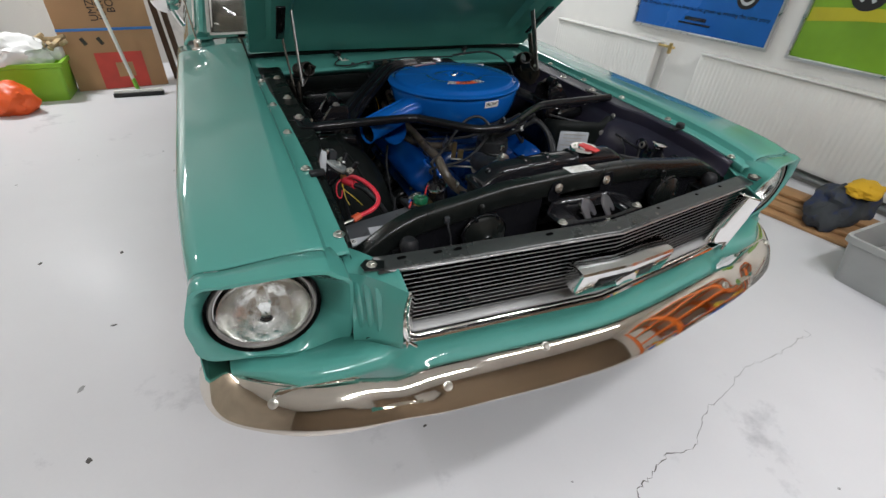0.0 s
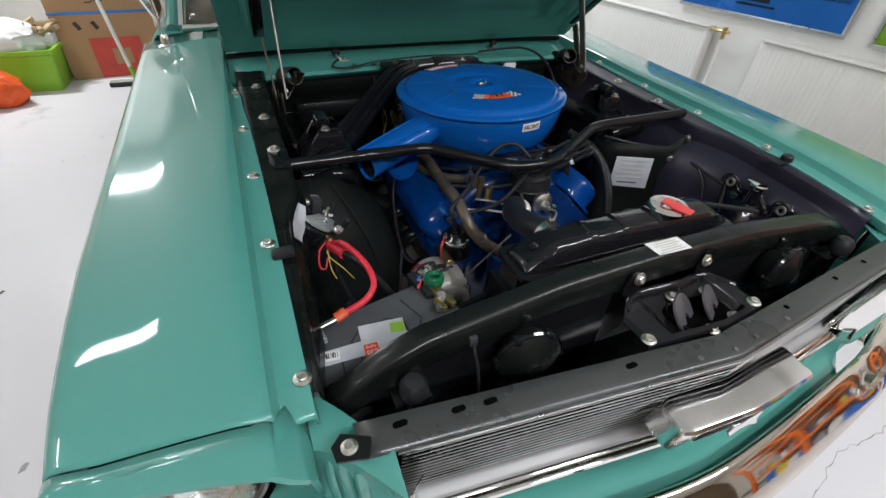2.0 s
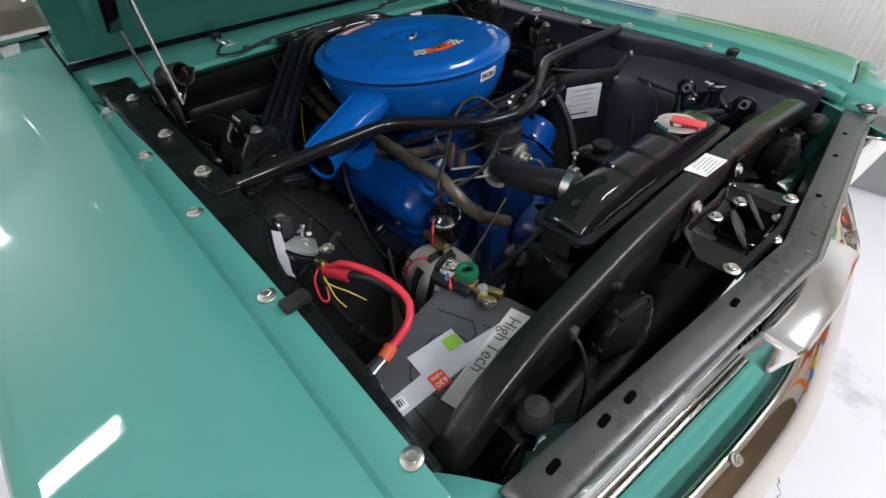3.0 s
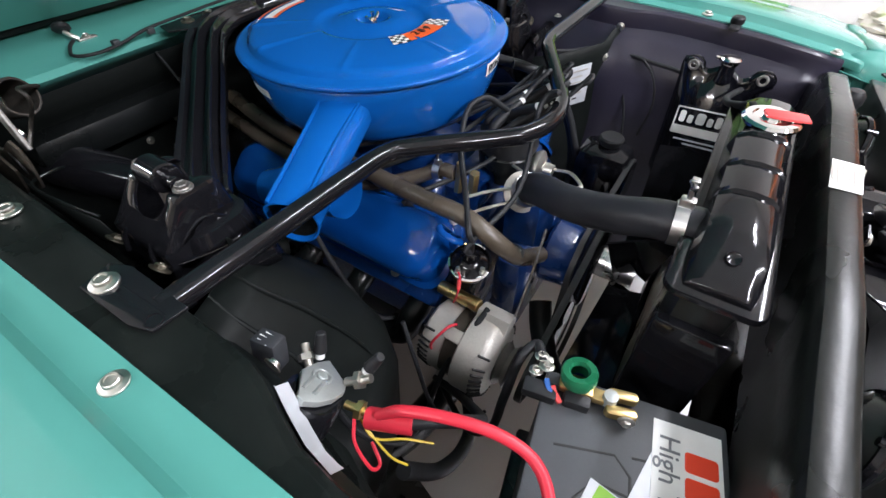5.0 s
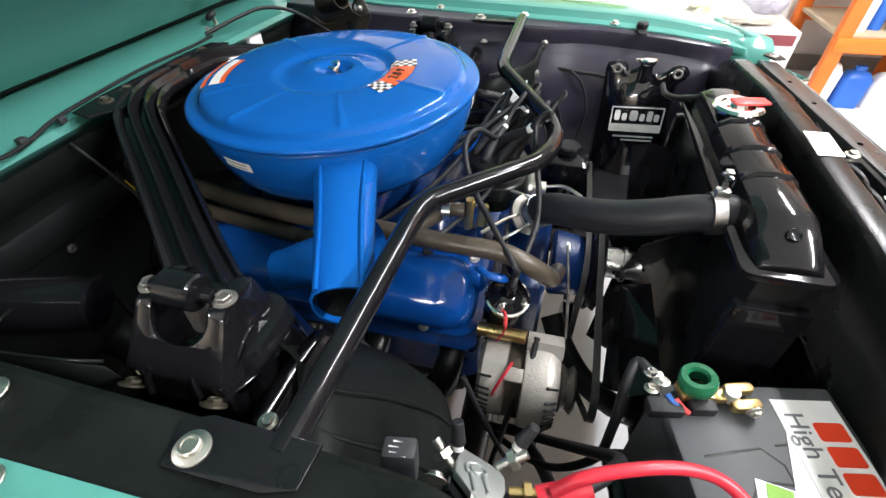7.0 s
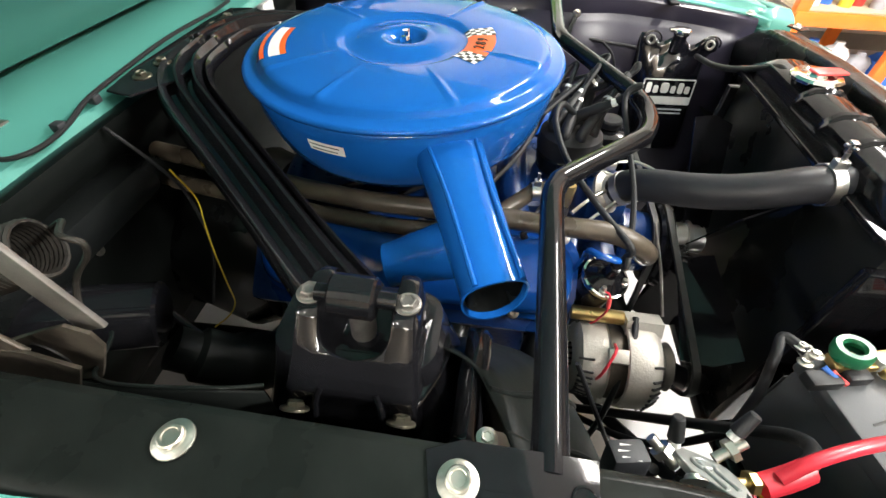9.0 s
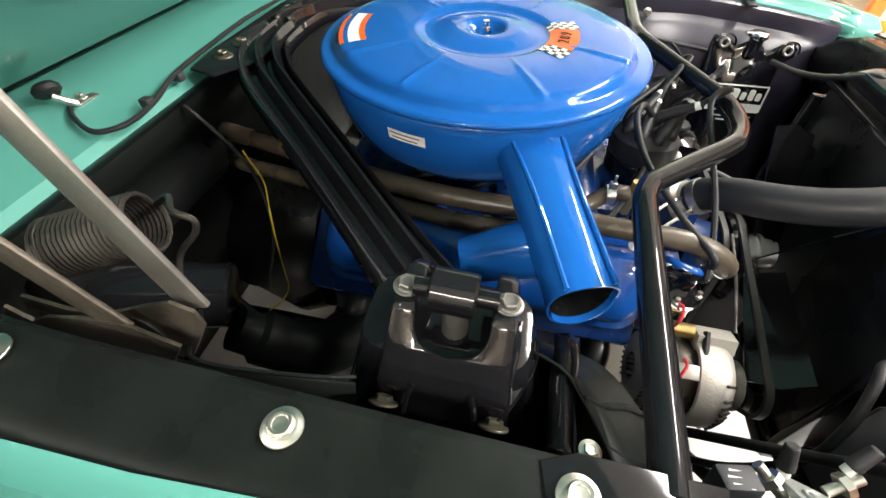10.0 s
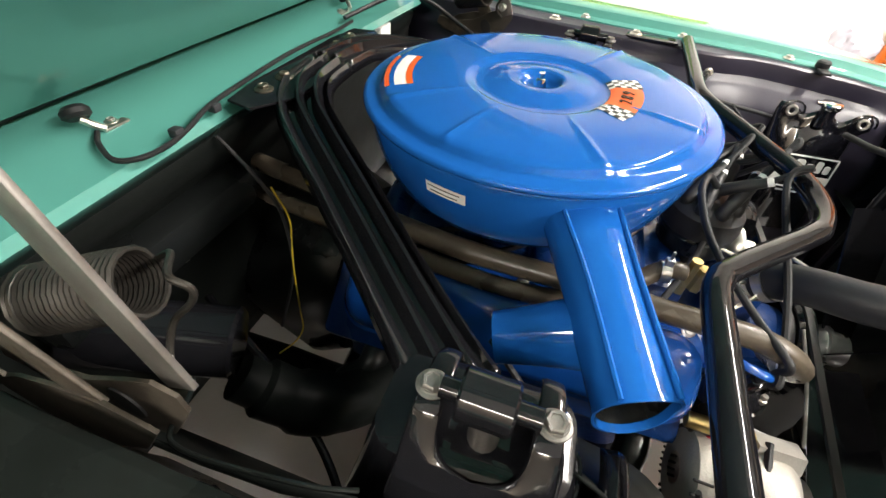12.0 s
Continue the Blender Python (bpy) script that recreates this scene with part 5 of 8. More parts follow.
def belt(pulleys, y, w=0.010):
    """A flat loop round circles (x, z, r) in one plane."""
    pts = [Vector((x + (r + 0.003) * math.cos(a), z + (r + 0.003) * math.sin(a))) for x, z, r in pulleys for a in [2 * math.pi * k / 40 for k in range(40)]]
    pts.sort(key=lambda p: (p.x, p.y))
    hull = []
    for seq in (pts, pts[::-1]):
        part_ = []
        for p in seq:
            while len(part_) > 1 and (part_[-1] - part_[-2]).cross(p - part_[-2]) <= 0:
                part_.pop()
            part_.append(p)
        hull += part_[:-1]
    c = sum(hull, Vector((0, 0))) / len(hull)
    bm = bmesh.new()
    rows = []
    for p in hull:
        o = (p - c).normalized() * 0.007
        rows.append([(p.x, y - w / 2, p.y), (p.x, y + w / 2, p.y), (p.x + o.x, y + w / 2, p.y + o.y), (p.x + o.x, y - w / 2, p.y + o.y)])
    rows.append(rows[0])
    loft(bm, rows, closed=True)
    return bm


ALT = Vector((-0.236, 0.640, 0.540))
BELT = mat("worn_v_belt", (0.022, 0.022, 0.022), 0.5, 0.0, 0.2, 30.0)
part("fan_belt", belt([(EX, 0.555, 0.072), (EX, 0.335, 0.072), (ALT.x, ALT.z, 0.032)], 0.541), BELT, engine, "worn grey-black fan belt")
part("fan_belt", belt([(EX, 0.335, 0.075), (0.27, 0.56, 0.055), (EX, 0.555, 0.06)], 0.561), BELT, engine, "worn grey-black drive belt")

# distributor with cap and plug leads
bm = bmesh.new()
lathe(bm, [(0.03, 0), (0.03, 0.03), (0.048, 0.035), (0.05, 0.06), (0.046, 0.065)], T(0.035, 0.735, 0.665), 28)
dist = part("distributor", bm, SATIN, engine, "black distributor body")
bm = bmesh.new()
lathe(bm, [(0.050, 0.0), (0.052, 0.008), (0.049, 0.03), (0.036, 0.04), (0.0, 0.042)], T(0.035, 0.735, 0.73), 28, cap=False)
part("distributor_cap", bm, RUBBER, dist, "black distributor cap")
bm = bmesh.new()
lathe(bm, [(0.012, 0), (0.024, 0.004), (0.028, 0.010), (0.028, 0.016), (0.020, 0.022), (0.012, 0.024), (0.011, 0.04), (0.0, 0.042)], frame_to((0.04, 0.69, 0.705), (0.05, -1, -0.05)), 24)
part("vacuum_advance", bm, ZINC, dist, "bright zinc vacuum advance can")
random.seed(5)
ENDS = [(-0.16, 0.80, 0.70), (-0.17, 0.92, 0.69), (-0.16, 1.04, 0.69), (-0.15, 1.15, 0.69), (0.2, 0.80, 0.70), (0.21, 0.92, 0.69), (0.2, 1.04, 0.69), (0.2, 1.15, 0.69)]
for k in range(9):
    if k < 8:
        a = 2 * math.pi * (k + 0.4) / 8
        c = Vector((0.035 + 0.033 * math.cos(a), 0.735 + 0.033 * math.sin(a), 0.765))
    else:
        a, c = 4.2, Vector((0.035, 0.735, 0.775))
    side = 1 if k < 4 else -1
    drift = Vector((0.052, -0.018, 0.022)) if k % 2 else Vector((0.045, -0.035, 0.030))
    if k == 8:
        drift = Vector((-0.01, -0.045, 0.03))
    tip = c + Vector((0, 0, 0.012)) + drift
    bm = bmesh.new()
    tube(bm, [c, c + Vector((0, 0, 0.010)), c + Vector((0, 0, 0.012)) + drift * 0.6, tip], [0.009, 0.0085, 0.008, 0.0065], 10, 4)
    lead = part("plug_lead", bm, RUBBER, dist, "black rubber plug lead with its boot")
    bm = bmesh.new()
    cyl(bm, tip - drift * 0.04, tip + drift.normalized() * 0.007, 0.0058, seg=10)
    part("lead_ferrule", bm, WHITEPAPER, lead, "white marker sleeve")
    end = ENDS[k] if k < 8 else (-0.20, 0.672, 0.70)
    bm = bmesh.new()
    hump = tip + drift * 0.7 + Vector((0, 0, 0.012))
    tube(bm, [tip, hump, hump + Vector((-0.01, 0.02, -0.02)), ((hump.x + end[0]) / 2, (hump.y + end[1]) / 2 - 0.01, 0.735 + 0.006 * (k % 3)), (end[0], end[1], end[2] + 0.02), end], 0.0042, 8)
    part("lead_wire", bm, RUBBER, lead)

# ---- air cleaner ----
cleaner = thing("air_cleaner", (EX, 1.0, 0.775), "gloss blue round air cleaner on the engine", "air cleaner")
LID = mat("air_cleaner_blue", (0.003, 0.092, 0.37), 0.055, 0.0, 0.05, 8.0, 0.06, 500, spread=0.02, spec=0.36, bump=0.02, bump_scale=35)
CM = Matrix.Translation((0.020, 0.997, 0.887)) @ pose(0, 0, 0, -0.5, -1.1, 0) @ Matrix.Translation((0, 0, -0.870))
RL = 0.2245
bm = bmesh.new()
prof = [(0.001, 0.8655), (0.016, 0.866), (0.022, 0.870), (0.026, 0.8765), (0.034, 0.8785), (0.05, 0.8765), (0.068, 0.872), (0.082, 0.8705), (0.088, 0.8725), (0.094, 0.8755), (0.10, 0.8765), (0.15, 0.8755), (0.190, 0.8740), (0.1975, 0.8725), (0.2015, 0.8690), (0.2040, 0.8645), (0.2065, 0.8625), (0.2195, 0.8622), (RL, 0.8605), (RL + 0.0015, 0.8575), (RL, 0.854), (RL - 0.005, 0.852), (0.18, 0.851)]
N = 288
RIBS = [radians(a) for a in (160, 207, 253, 330, 52, 128)]
rows = []
for r, z in prof:
    row = []
    for k in range(N):
        a = 2 * math.pi * k / N
        dz = 0.0
        if 0.10 < r < 0.20:
            for b in RIBS:
                d = abs((a - b + math.pi) % (2 * math.pi) - math.pi) * r
                w = math.exp(-(d / 0.0036) ** 2)
                dz = max(dz, 0.0030 * w)
        row.append(CM @ Vector((r * math.cos(a), r * math.sin(a), z + dz)))
    rows.append(row)
g = loft(bm, rows, closed=True)
bm.faces.new(g[0][::-1])
lid = part("lid", bm, LID, cleaner, "gloss blue ribbed lid", angle=50)
bm = bmesh.new()
prof = [(0.214, 0.853), (0.2175, 0.846), (0.217, 0.835), (0.213, 0.812), (0.206, 0.79), (0.198, 0.770), (0.188, 0.757), (0.165, 0.750), (0.09, 0.748), (0.06, 0.745)]
rows = []
for r, z in prof:
    rows.append([CM @ Vector((r * math.cos(2 * math.pi * k / 96), r * math.sin(2 * math.pi * k / 96), z)) for k in range(96)])
loft(bm, rows, closed=True)
body = part("body", bm, LID, cleaner, "gloss blue body pan", thick=0.001)
# snorkel
S0, S1 = Vector((-0.145, 0.917, 0.830)), Vector((-0.341, 0.842, 0.784))
d = (S1 - S0).normalized()
side = d.cross(Vector((0, 0, 1))).normalized()
up = side.cross(d).normalized()
bm = bmesh.new()
rows = []
for f, w, h in ((-0.25, 0.05, 0.026), (0.0, 0.046, 0.026), (0.1, 0.042, 0.029), (0.5, 0.036, 0.031), (0.96, 0.033, 0.032), (1.0, 0.0345, 0.033), (1.0, 0.0318, 0.0305), (0.97, 0.0312, 0.0300)):
    c = S0 + (S1 - S0) * f
    rows.append([c + d * (0.008 * max(0, f - 0.5) * 2 * max(0, -math.sin(a))) + side * (w * math.cos(a)) + up * (h * math.copysign(abs(math.sin(a)) ** (0.62 if math.sin(a) > 0 else 0.95), math.sin(a))) for a in [2 * math.pi * k / 40 for k in range(40)]])
loft(bm, rows, closed=True)
snorkel = part("snorkel", bm, LID, cleaner, "gloss blue intake snorkel")
# Separate black lining: the shade inside the blue snorkel is put into its colour.
bm = bmesh.new()
loft(bm, [[S0 + (S1 - S0) * f + d * (0.008 * max(0, f - 0.5) * 2 * max(0, -math.sin(a))) + side * (w * math.cos(a)) + up * (h * math.copysign(abs(math.sin(a)) ** (0.62 if math.sin(a) > 0 else 0.95), math.sin(a))) for a in [2 * math.pi * k / 40 for k in range(40)]]
          for f, w, h in ((0.968, 0.0311, 0.0299), (0.7, 0.032, 0.029), (0.3, 0.034, 0.026), (-0.15, 0.036, 0.022))], closed=True)
part("snorkel_throat", bm, SATIN, snorkel, "black lining painting the shade inside the snorkel")
for q in (-1, 1):
    bm = bmesh.new()
    p = S0 + side * (q * 0.030) + up * 0.0225
    tube(bm, [p, S0 + (S1 - S0) * 0.5 + side * (q * 0.024) + up * 0.0280, S0 + (S1 - S0) * 0.99 + side * (q * 0.0235) + up * 0.0290], 0.0028, 8)
    part("snorkel_bead", bm, LID, snorkel)
bm = bmesh.new()
DUCT = [(f, Vector((-0.256 - 0.024 * f, 0.838 + 0.126 * f, 0.782 - 0.036 * f ** 1.3)), 0.0265 + 0.0185 * (1 - f) ** 1.4 - 0.003 * max(0, 0.15 - f) / 0.15) for f in [k / 16 for k in range(17)]]
axis = Vector((-0.024, 0.126, -0.036)).normalized()
e1 = axis.cross(Vector((0, 0, 1))).normalized()
e2 = e1.cross(axis)
g = loft(bm, [[c + (e1 * math.cos(a) + e2 * math.sin(a)) * rad for a in [2 * math.pi * k / 32 for k in range(32)]] for f, c, rad in DUCT], closed=True)
bm.faces.new(g[-1])
part("heat_duct", bm, LID, snorkel, "flared blue heat riser duct")
for q in (-1, 1):
    c = S0 + side * q * 0.062 + Vector((0.0, 0, 0.006)) - d * 0.008
    bm = bmesh.new()
    cyl(bm, c - d * 0.006, c + d * 0.008, 0.007, 0.006, 12)
    box(bm, (0, 0, 0), (0.004, 0.02, 0.004), Matrix.Translation(c + d * 0.012) @ pose(0, 0, 0, 0, 30, 40 * q))
    part("wing_clip", bm, STEEL, body, "dull steel wing screw")
bm = bmesh.new()
cyl(bm, CM @ Vector((0, 0, 0.860)), CM @ Vector((0, 0, 0.885)), 0.004, seg=10)
lathe(bm, [(0.009, 0.0), (0.009, 0.004), (0.006, 0.011), (0.004, 0.012)], CM @ T(0, 0, 0.866), 14)
for q in (-1, 1):
    tube(bm, [CM @ Vector((q * 0.005, 0, 0.871)), CM @ Vector((q * 0.013, 0, 0.877)), CM @ Vector((q * 0.015, 0, 0.882))], 0.0032, 8, flat=0.7)
part("wing_nut", bm, CHROME, cleaner, "chrome wing nut")


def arc_patch(r0, r1, a0, a1, lift, n=24):
    bm = bmesh.new()
    z = lambda r: lerp_table([(0.082, 0.8705), (0.088, 0.8725), (0.094, 0.8755), (0.10, 0.8765), (0.15, 0.8755), (0.186, 0.874), (0.198, 0.8715)], r) + lift
    loft(bm, [[CM @ Vector((r * math.cos(radians(a0 + (a1 - a0) * k / n)), r * math.sin(radians(a0 + (a1 - a0) * k / n)), z(r))) for k in range(n + 1)] for r in (r0, r0 * 0.8 + r1 * 0.2, (r0 + r1) / 2, r1)])
    return bm


# decals: orange with the displacement, and a red and white one
DEC = -96.5
part("decal", arc_patch(0.088, 0.127, DEC - 17, DEC + 17, 0.0009), ORANGEPRINT, lid, "orange decal with black numerals")
for q in (-1, 1):
    for i in range(4):
        for j in range(6):
            r0 = 0.087 + 0.007 * j
            a0 = DEC + q * (17 + i * 3.3) - (3.3 if q < 0 else 0)
            part("check", arc_patch(r0, r0 + 0.007, a0, a0 + 3.3, 0.0009, 2), INK if (i + j) % 2 else WHITEPAPER, lid)
mm = CM @ pose(0, 0, 0, 0, 0, DEC) @ T(0.1085, 0, 0.8782) @ pose(0, 0, 0, 0, 0, 90)
text_part("numerals", "2 8 9", 0.0215, mm, INK, lid, "black numerals 289", squeeze=0.82)
part("decal", arc_patch(0.166, 0.199, 87, 119, 0.0007), WHITEPAPER, lid, "white and red service decal")
part("decal_band", arc_patch(0.164, 0.172, 87, 119, 0.0012), ORANGEPRINT, lid, "red band")
part("decal_band", arc_patch(0.193, 0.199, 89, 119, 0.0012), ORANGEPRINT, lid)


def wall_patch(a, w, h, z, lift=0.0015):
    """A label on the pan's side at angle a degrees."""
    bm = bmesh.new()
    n = 8
    rad = lambda zz: lerp_table([(0.77, 0.198), (0.79, 0.206), (0.812, 0.213), (0.835, 0.217), (0.846, 0.2175)], zz) + lift
    loft(bm, [[CM @ Vector((rad(zz) * math.cos(radians(a) + (k / n - 0.5) * w / 0.213), rad(zz) * math.sin(radians(a) + (k / n - 0.5) * w / 0.213), zz)) for k in range(n + 1)] for zz in (z - h / 2, z, z + h / 2)])
    return bm


lab = part("side_label", wall_patch(164.5, 0.049, 0.0145, 0.822), WHITEPAPER, body, "small white part label")
for k, w in enumerate((0.040, 0.034)):
    part("print_line", wall_patch(164, w, 0.0016, 0.825 - 0.006 * k, 0.0022), INK, lab)
A_F = -83
lab = part("front_label", wall_patch(A_F, 0.050, 0.020, 0.834), WHITEPAPER, body, "white label reading FRONT")
mm = CM @ pose(0, 0, 0, 0, 0, A_F) @ T(0.2192, 0, 0.834) @ pose(0, 0, 0, 90, 0, 90)
text_part("front_text", "FRONT", 0.0165, mm, INK, lab, "", squeeze=0.85)

# ---- braces ----
brace = thing("export_brace", (0, 1.2, 0.84), "gloss black ribbed brace from bulkhead to shock towers", "brace")
for s in (-1, 1):
    path = smooth_path([(s * 0.376, 0.975, 0.7925), (s * 0.354, 1.000, 0.7990), (s * 0.310, 1.050, 0.8130), (s * 0.221, 1.150, 0.8410), (s * 0.158, 1.222, 0.8610), (s * 0.122, 1.256, 0.8690), (s * 0.070, 1.282, 0.874), (0, 1.288, 0.8755)], 6)
    sec = [(-0.036, -0.014), (-0.034, -0.002), (-0.030, 0.001), (-0.025, 0.0), (-0.020, -0.004), (-0.014, -0.004), (-0.0095, 0.002), (-0.008, 0.0038), (-0.005, 0.0042), (-0.0025, 0.002), (-0.001, -0.001), (0.003, -0.004), (0.008, -0.004),
           (0.0125, 0.002), (0.014, 0.0038), (0.017, 0.0042), (0.0195, 0.002), (0.021, 0.0), (0.026, -0.004), (0.030, 0.001), (0.034, -0.002), (0.036, -0.014)]
    bm = bmesh.new()
    rows = []
    for k, v in enumerate(path):
        t = (path[min(k + 1, len(path) - 1)] - path[max(0, k - 1)]).normalized()
        sd = t.cross(Vector((0, 0, 1))).normalized()
        u = sd.cross(t)
        f = min(1, k / 14)
        rows.append([v + sd * a * (1.12 - 0.16 * f) + u * (2.1 * h * (0.2 + 0.8 * f) if h > -0.01 else h) for a, h in sec])
    loft(bm, rows)
    part("arm", bm, BLACK, brace, "ribbed pressed arm", thick=0.0018)
bm = bmesh.new()
slab(bm, [(-0.160, 1.334), (-0.168, 1.298), (-0.12, 1.268), (0.12, 1.268), (0.168, 1.298), (0.160, 1.334), (0.10, 1.341), (-0.10, 1.341)], 0.8675, 0.8705, None, 0.001)
part("bulkhead_plate", bm, BLACK, brace, "flat bolted plate")
for x in (-0.118, -0.074, 0.066, 0.110):
    put_bolt(brace, (x, 1.314, 0.8705), mesh=DARKBOLT, size=0.95, turn=200 * x)
bar = thing("strut_bar", (0, 0.75, 0.82), "bent gloss black tubular strut bar across the bay", "strut bar")
bm = bmesh.new()
tube(bm, [(-0.515, 0.8040, 0.8300), (-0.45, 0.8010, 0.8305), (-0.30, 0.7945, 0.8318), (-0.24, 0.7915, 0.8322), (-0.212, 0.7850, 0.8322), (-0.19, 0.7700, 0.8318), (-0.10, 0.6820, 0.8285), (-0.075, 0.6640, 0.8275), (-0.04, 0.6520, 0.8265), (0.0, 0.6500, 0.8265), (0.045, 0.6610, 0.828),
          (0.08, 0.680, 0.830), (0.185, 0.742, 0.838), (0.212, 0.755, 0.840), (0.25, 0.762, 0.841), (0.35, 0.761, 0.8425), (0.515, 0.759, 0.845)], 0.0125, 18, 5)
part("tube", bm, BLACK, bar)
for s in (-1, 1):
    bm = bmesh.new()
    slab(bm, [(s * 0.504, 0.775), (s * 0.535, 0.778), (s * 0.542, 0.80), (s * 0.543, 0.875), (s * 0.512, 0.882), (s * 0.503, 0.86)], 0, 0.0035, Matrix.Translation((0, 0, zt(0.8) - 0.0185)), 0.0008)
    part("end_plate", bm, BLACK, bar, "flat bolted end plate")
    put_bolt(bar, (s * 0.528, 0.860, zt(0.8) - 0.015), size=1.15)
    bm = bmesh.new()
    lathe(bm, [(0.0082, 0.0), (0.0078, 0.0012), (0.0066, 0.0012), (0.0062, 0.0002), (0.0, 0.0001)], Matrix.Translation((s * 0.5275, 0.786, zt(0.8) - 0.0149)), 24, cap=False)
    part("hole_rim", bm, BLACK, bar, "rolled rim of the empty hole")
    put_bolt(bar, (s * 0.484, 0.842, 0.8005), mesh=SMALLBOLT, size=1.2)

# ---- radiator ----
rad = thing("radiator", (0, 0.40, 0.33), "gloss black radiator with a ribbed top tank and chrome cap", "radiator")
bm = bmesh.new()
rows = []
RX0, RX1 = -0.218, 0.225
PROFILE = [(0.360, 0.0), (0.361, 0.35), (0.366, 0.75), (0.377, 0.95), (0.396, 1.0), (0.414, 0.95), (0.426, 0.75), (0.431, 0.35), (0.432, 0.0)]
for x, k in ((RX0, 0.05), (RX0 + 0.003, 0.22), (RX0 + 0.012, 0.36), (RX0 + 0.036, 0.72), (RX0 + 0.052, 0.93), (RX0 + 0.062, 1.0), (-0.095, 1.0), (-0.092, 1.1), (-0.084, 1.1), (-0.081, 1.0), (-0.03, 1.0), (-0.027, 1.1), (-0.019, 1.1), (-0.016, 1.0),
             (0.045, 1.0), (0.048, 1.1), (0.054, 1.1), (0.057, 1.0), (RX1 - 0.062, 1.0), (RX1 - 0.052, 0.93), (RX1 - 0.036, 0.72), (RX1 - 0.012, 0.36), (RX1 - 0.003, 0.22), (RX1, 0.05)):
    rows.append([(x, 0.396 + (y - 0.396) * (0.86 if k < 0.3 else 0.93 if k < 0.7 else 1.0), 0.808 + 0.041 * h * k) for y, h in PROFILE])
g = loft(bm, rows)
part("top_tank", bm, BLACK, rad, "gloss black pressed top tank", thick=0.001)
bm = bmesh.new()
slab(bm, [(x + 0.003, y + 0.396) for x, y in rounded(0.462, 0.094, 0.016)], 0.801, 0.809, None, 0.002)
part("header_plate", bm, BLACK, rad)
bm = bmesh.new()
box(bm, (0, 0.398, 0.585), (0.45, 0.05, 0.43), bevel=0.002)
part("core", bm, SATIN, rad, "black finned core")
for x in (-0.230, 0.236):
    bm = bmesh.new()
    box(bm, (x, 0.398, 0.56), (0.016, 0.075, 0.42), bevel=0.003)
    part("side_frame", bm, BLACK, rad)
bm = bmesh.new()
box(bm, (0, 0.398, 0.36), (0.47, 0.08, 0.05), bevel=0.015)
part("bottom_tank", bm, BLACK, rad)
bm = bmesh.new()
lathe(bm, [(0.0075, 0.0), (0.0065, 0.0012), (0.0052, 0.0002), (0.0, -0.0006)], Matrix.Translation((RX0 + 0.030, 0.396, 0.836)) @ pose(0, 0, 0, 0, -32, 0), 20, cap=False)
part("pressed_dimple", bm, BLACK, rad, "round pressed dimple")
RC = Vector((0.089, 0.396, 0.842))
bm = bmesh.new()
lathe(bm, [(0.027, 0), (0.027, 0.006), (0.031, 0.008), (0.031, 0.011)], Matrix.Translation(RC), 28)
part("filler_neck", bm, BLACK, rad)
bm = bmesh.new()
n = 40
rows = []
for r, z in ((0.029, 0.006), (0.034, 0.007), (0.035, 0.011), (0.032, 0.0145), (0.024, 0.0150), (0.022, 0.0125), (0.014, 0.0130), (0.012, 0.0165), (0.001, 0.0175)):
    rows.append([RC + Vector((r * (1 + (0.05 if r > 0.03 and k % 20 in (0, 1, 19) else 0.02 * (k % 2) if r > 0.034 else 0)) * math.cos(2 * math.pi * k / n), r * (1 + (0.05 if r > 0.03 and k % 20 in (0, 1, 19) else 0)) * math.sin(2 * math.pi * k / n), z)) for k in range(n)])
loft(bm, rows, closed=True)
part("radiator_cap", bm, CHROME, rad, "chrome radiator cap")
bm = bmesh.new()
slab(bm, [(-0.011, 0.010), (0.009, 0.012), (0.012, -0.012), (0.012, -0.040), (-0.008, -0.041), (-0.012, -0.014)], 0, 0.003, Matrix.Translation(RC + Vector((0, 0, 0.0170))) @ pose(0, 0, 0, 2, 0, 12), 0.001)
part("cap_lever", bm, REDTAG, rad, "red safety lever on the cap")
bm = bmesh.new()
tube(bm, [(0.12, 0.412, 0.838), (0.15, 0.418, 0.84), (0.19, 0.43, 0.82), (0.235, 0.445, 0.80), (0.30, 0.45, 0.78), (0.38, 0.44, 0.76), (0.44, 0.43, 0.745)], 0.0055, 10)
single("overflow_hose", bm, RUBBER, "thin black overflow hose from the radiator neck", "hose")

# hoses
hose = thing("upper_radiator_hose", (-0.1, 0.55, 0.70), "fat black rubber radiator hose with a clamp", "hose")
bm = bmesh.new()
tube(bm, [(-0.118, 0.422, 0.806), (-0.122, 0.47, 0.802), (-0.122, 0.51, 0.790), (-0.113, 0.55, 0.775), (-0.098, 0.59, 0.762), (-0.075, 0.625, 0.748), (-0.052, 0.65, 0.728), (-0.042, 0.662, 0.710)], 0.0235, 22, 6)
part("hose_body", bm, mat("smooth_rubber_hose", (0.019, 0.020, 0.024), 0.42, 0.0, 0.15, 14.0, spec=0.28, bump=0.04, bump_scale=160), hose)
bm = bmesh.new()
m = frame_to((-0.1195, 0.449, 0.804), Vector((-0.122, 0.47, 0.802)) - Vector((-0.118, 0.428, 0.806)))
lathe(bm, [(0.0245, -0.007), (0.0262, -0.007), (0.0262, 0.007), (0.0245, 0.007)], m, 30, cap=False)
box(bm, (0, 0, 0), (0.012, 0.016, 0.014), Matrix.Translation((-0.119, 0.450, 0.832)), 0.002)
cyl(bm, (-0.119, 0.450, 0.836), (-0.119, 0.452, 0.862), 0.003, seg=10)
box(bm, (0, 0, 0), (0.016, 0.004, 0.004), Matrix.Translation((-0.119, 0.452, 0.856)) @ pose(0, 0, 0, 0, 0, 30), 0.001)
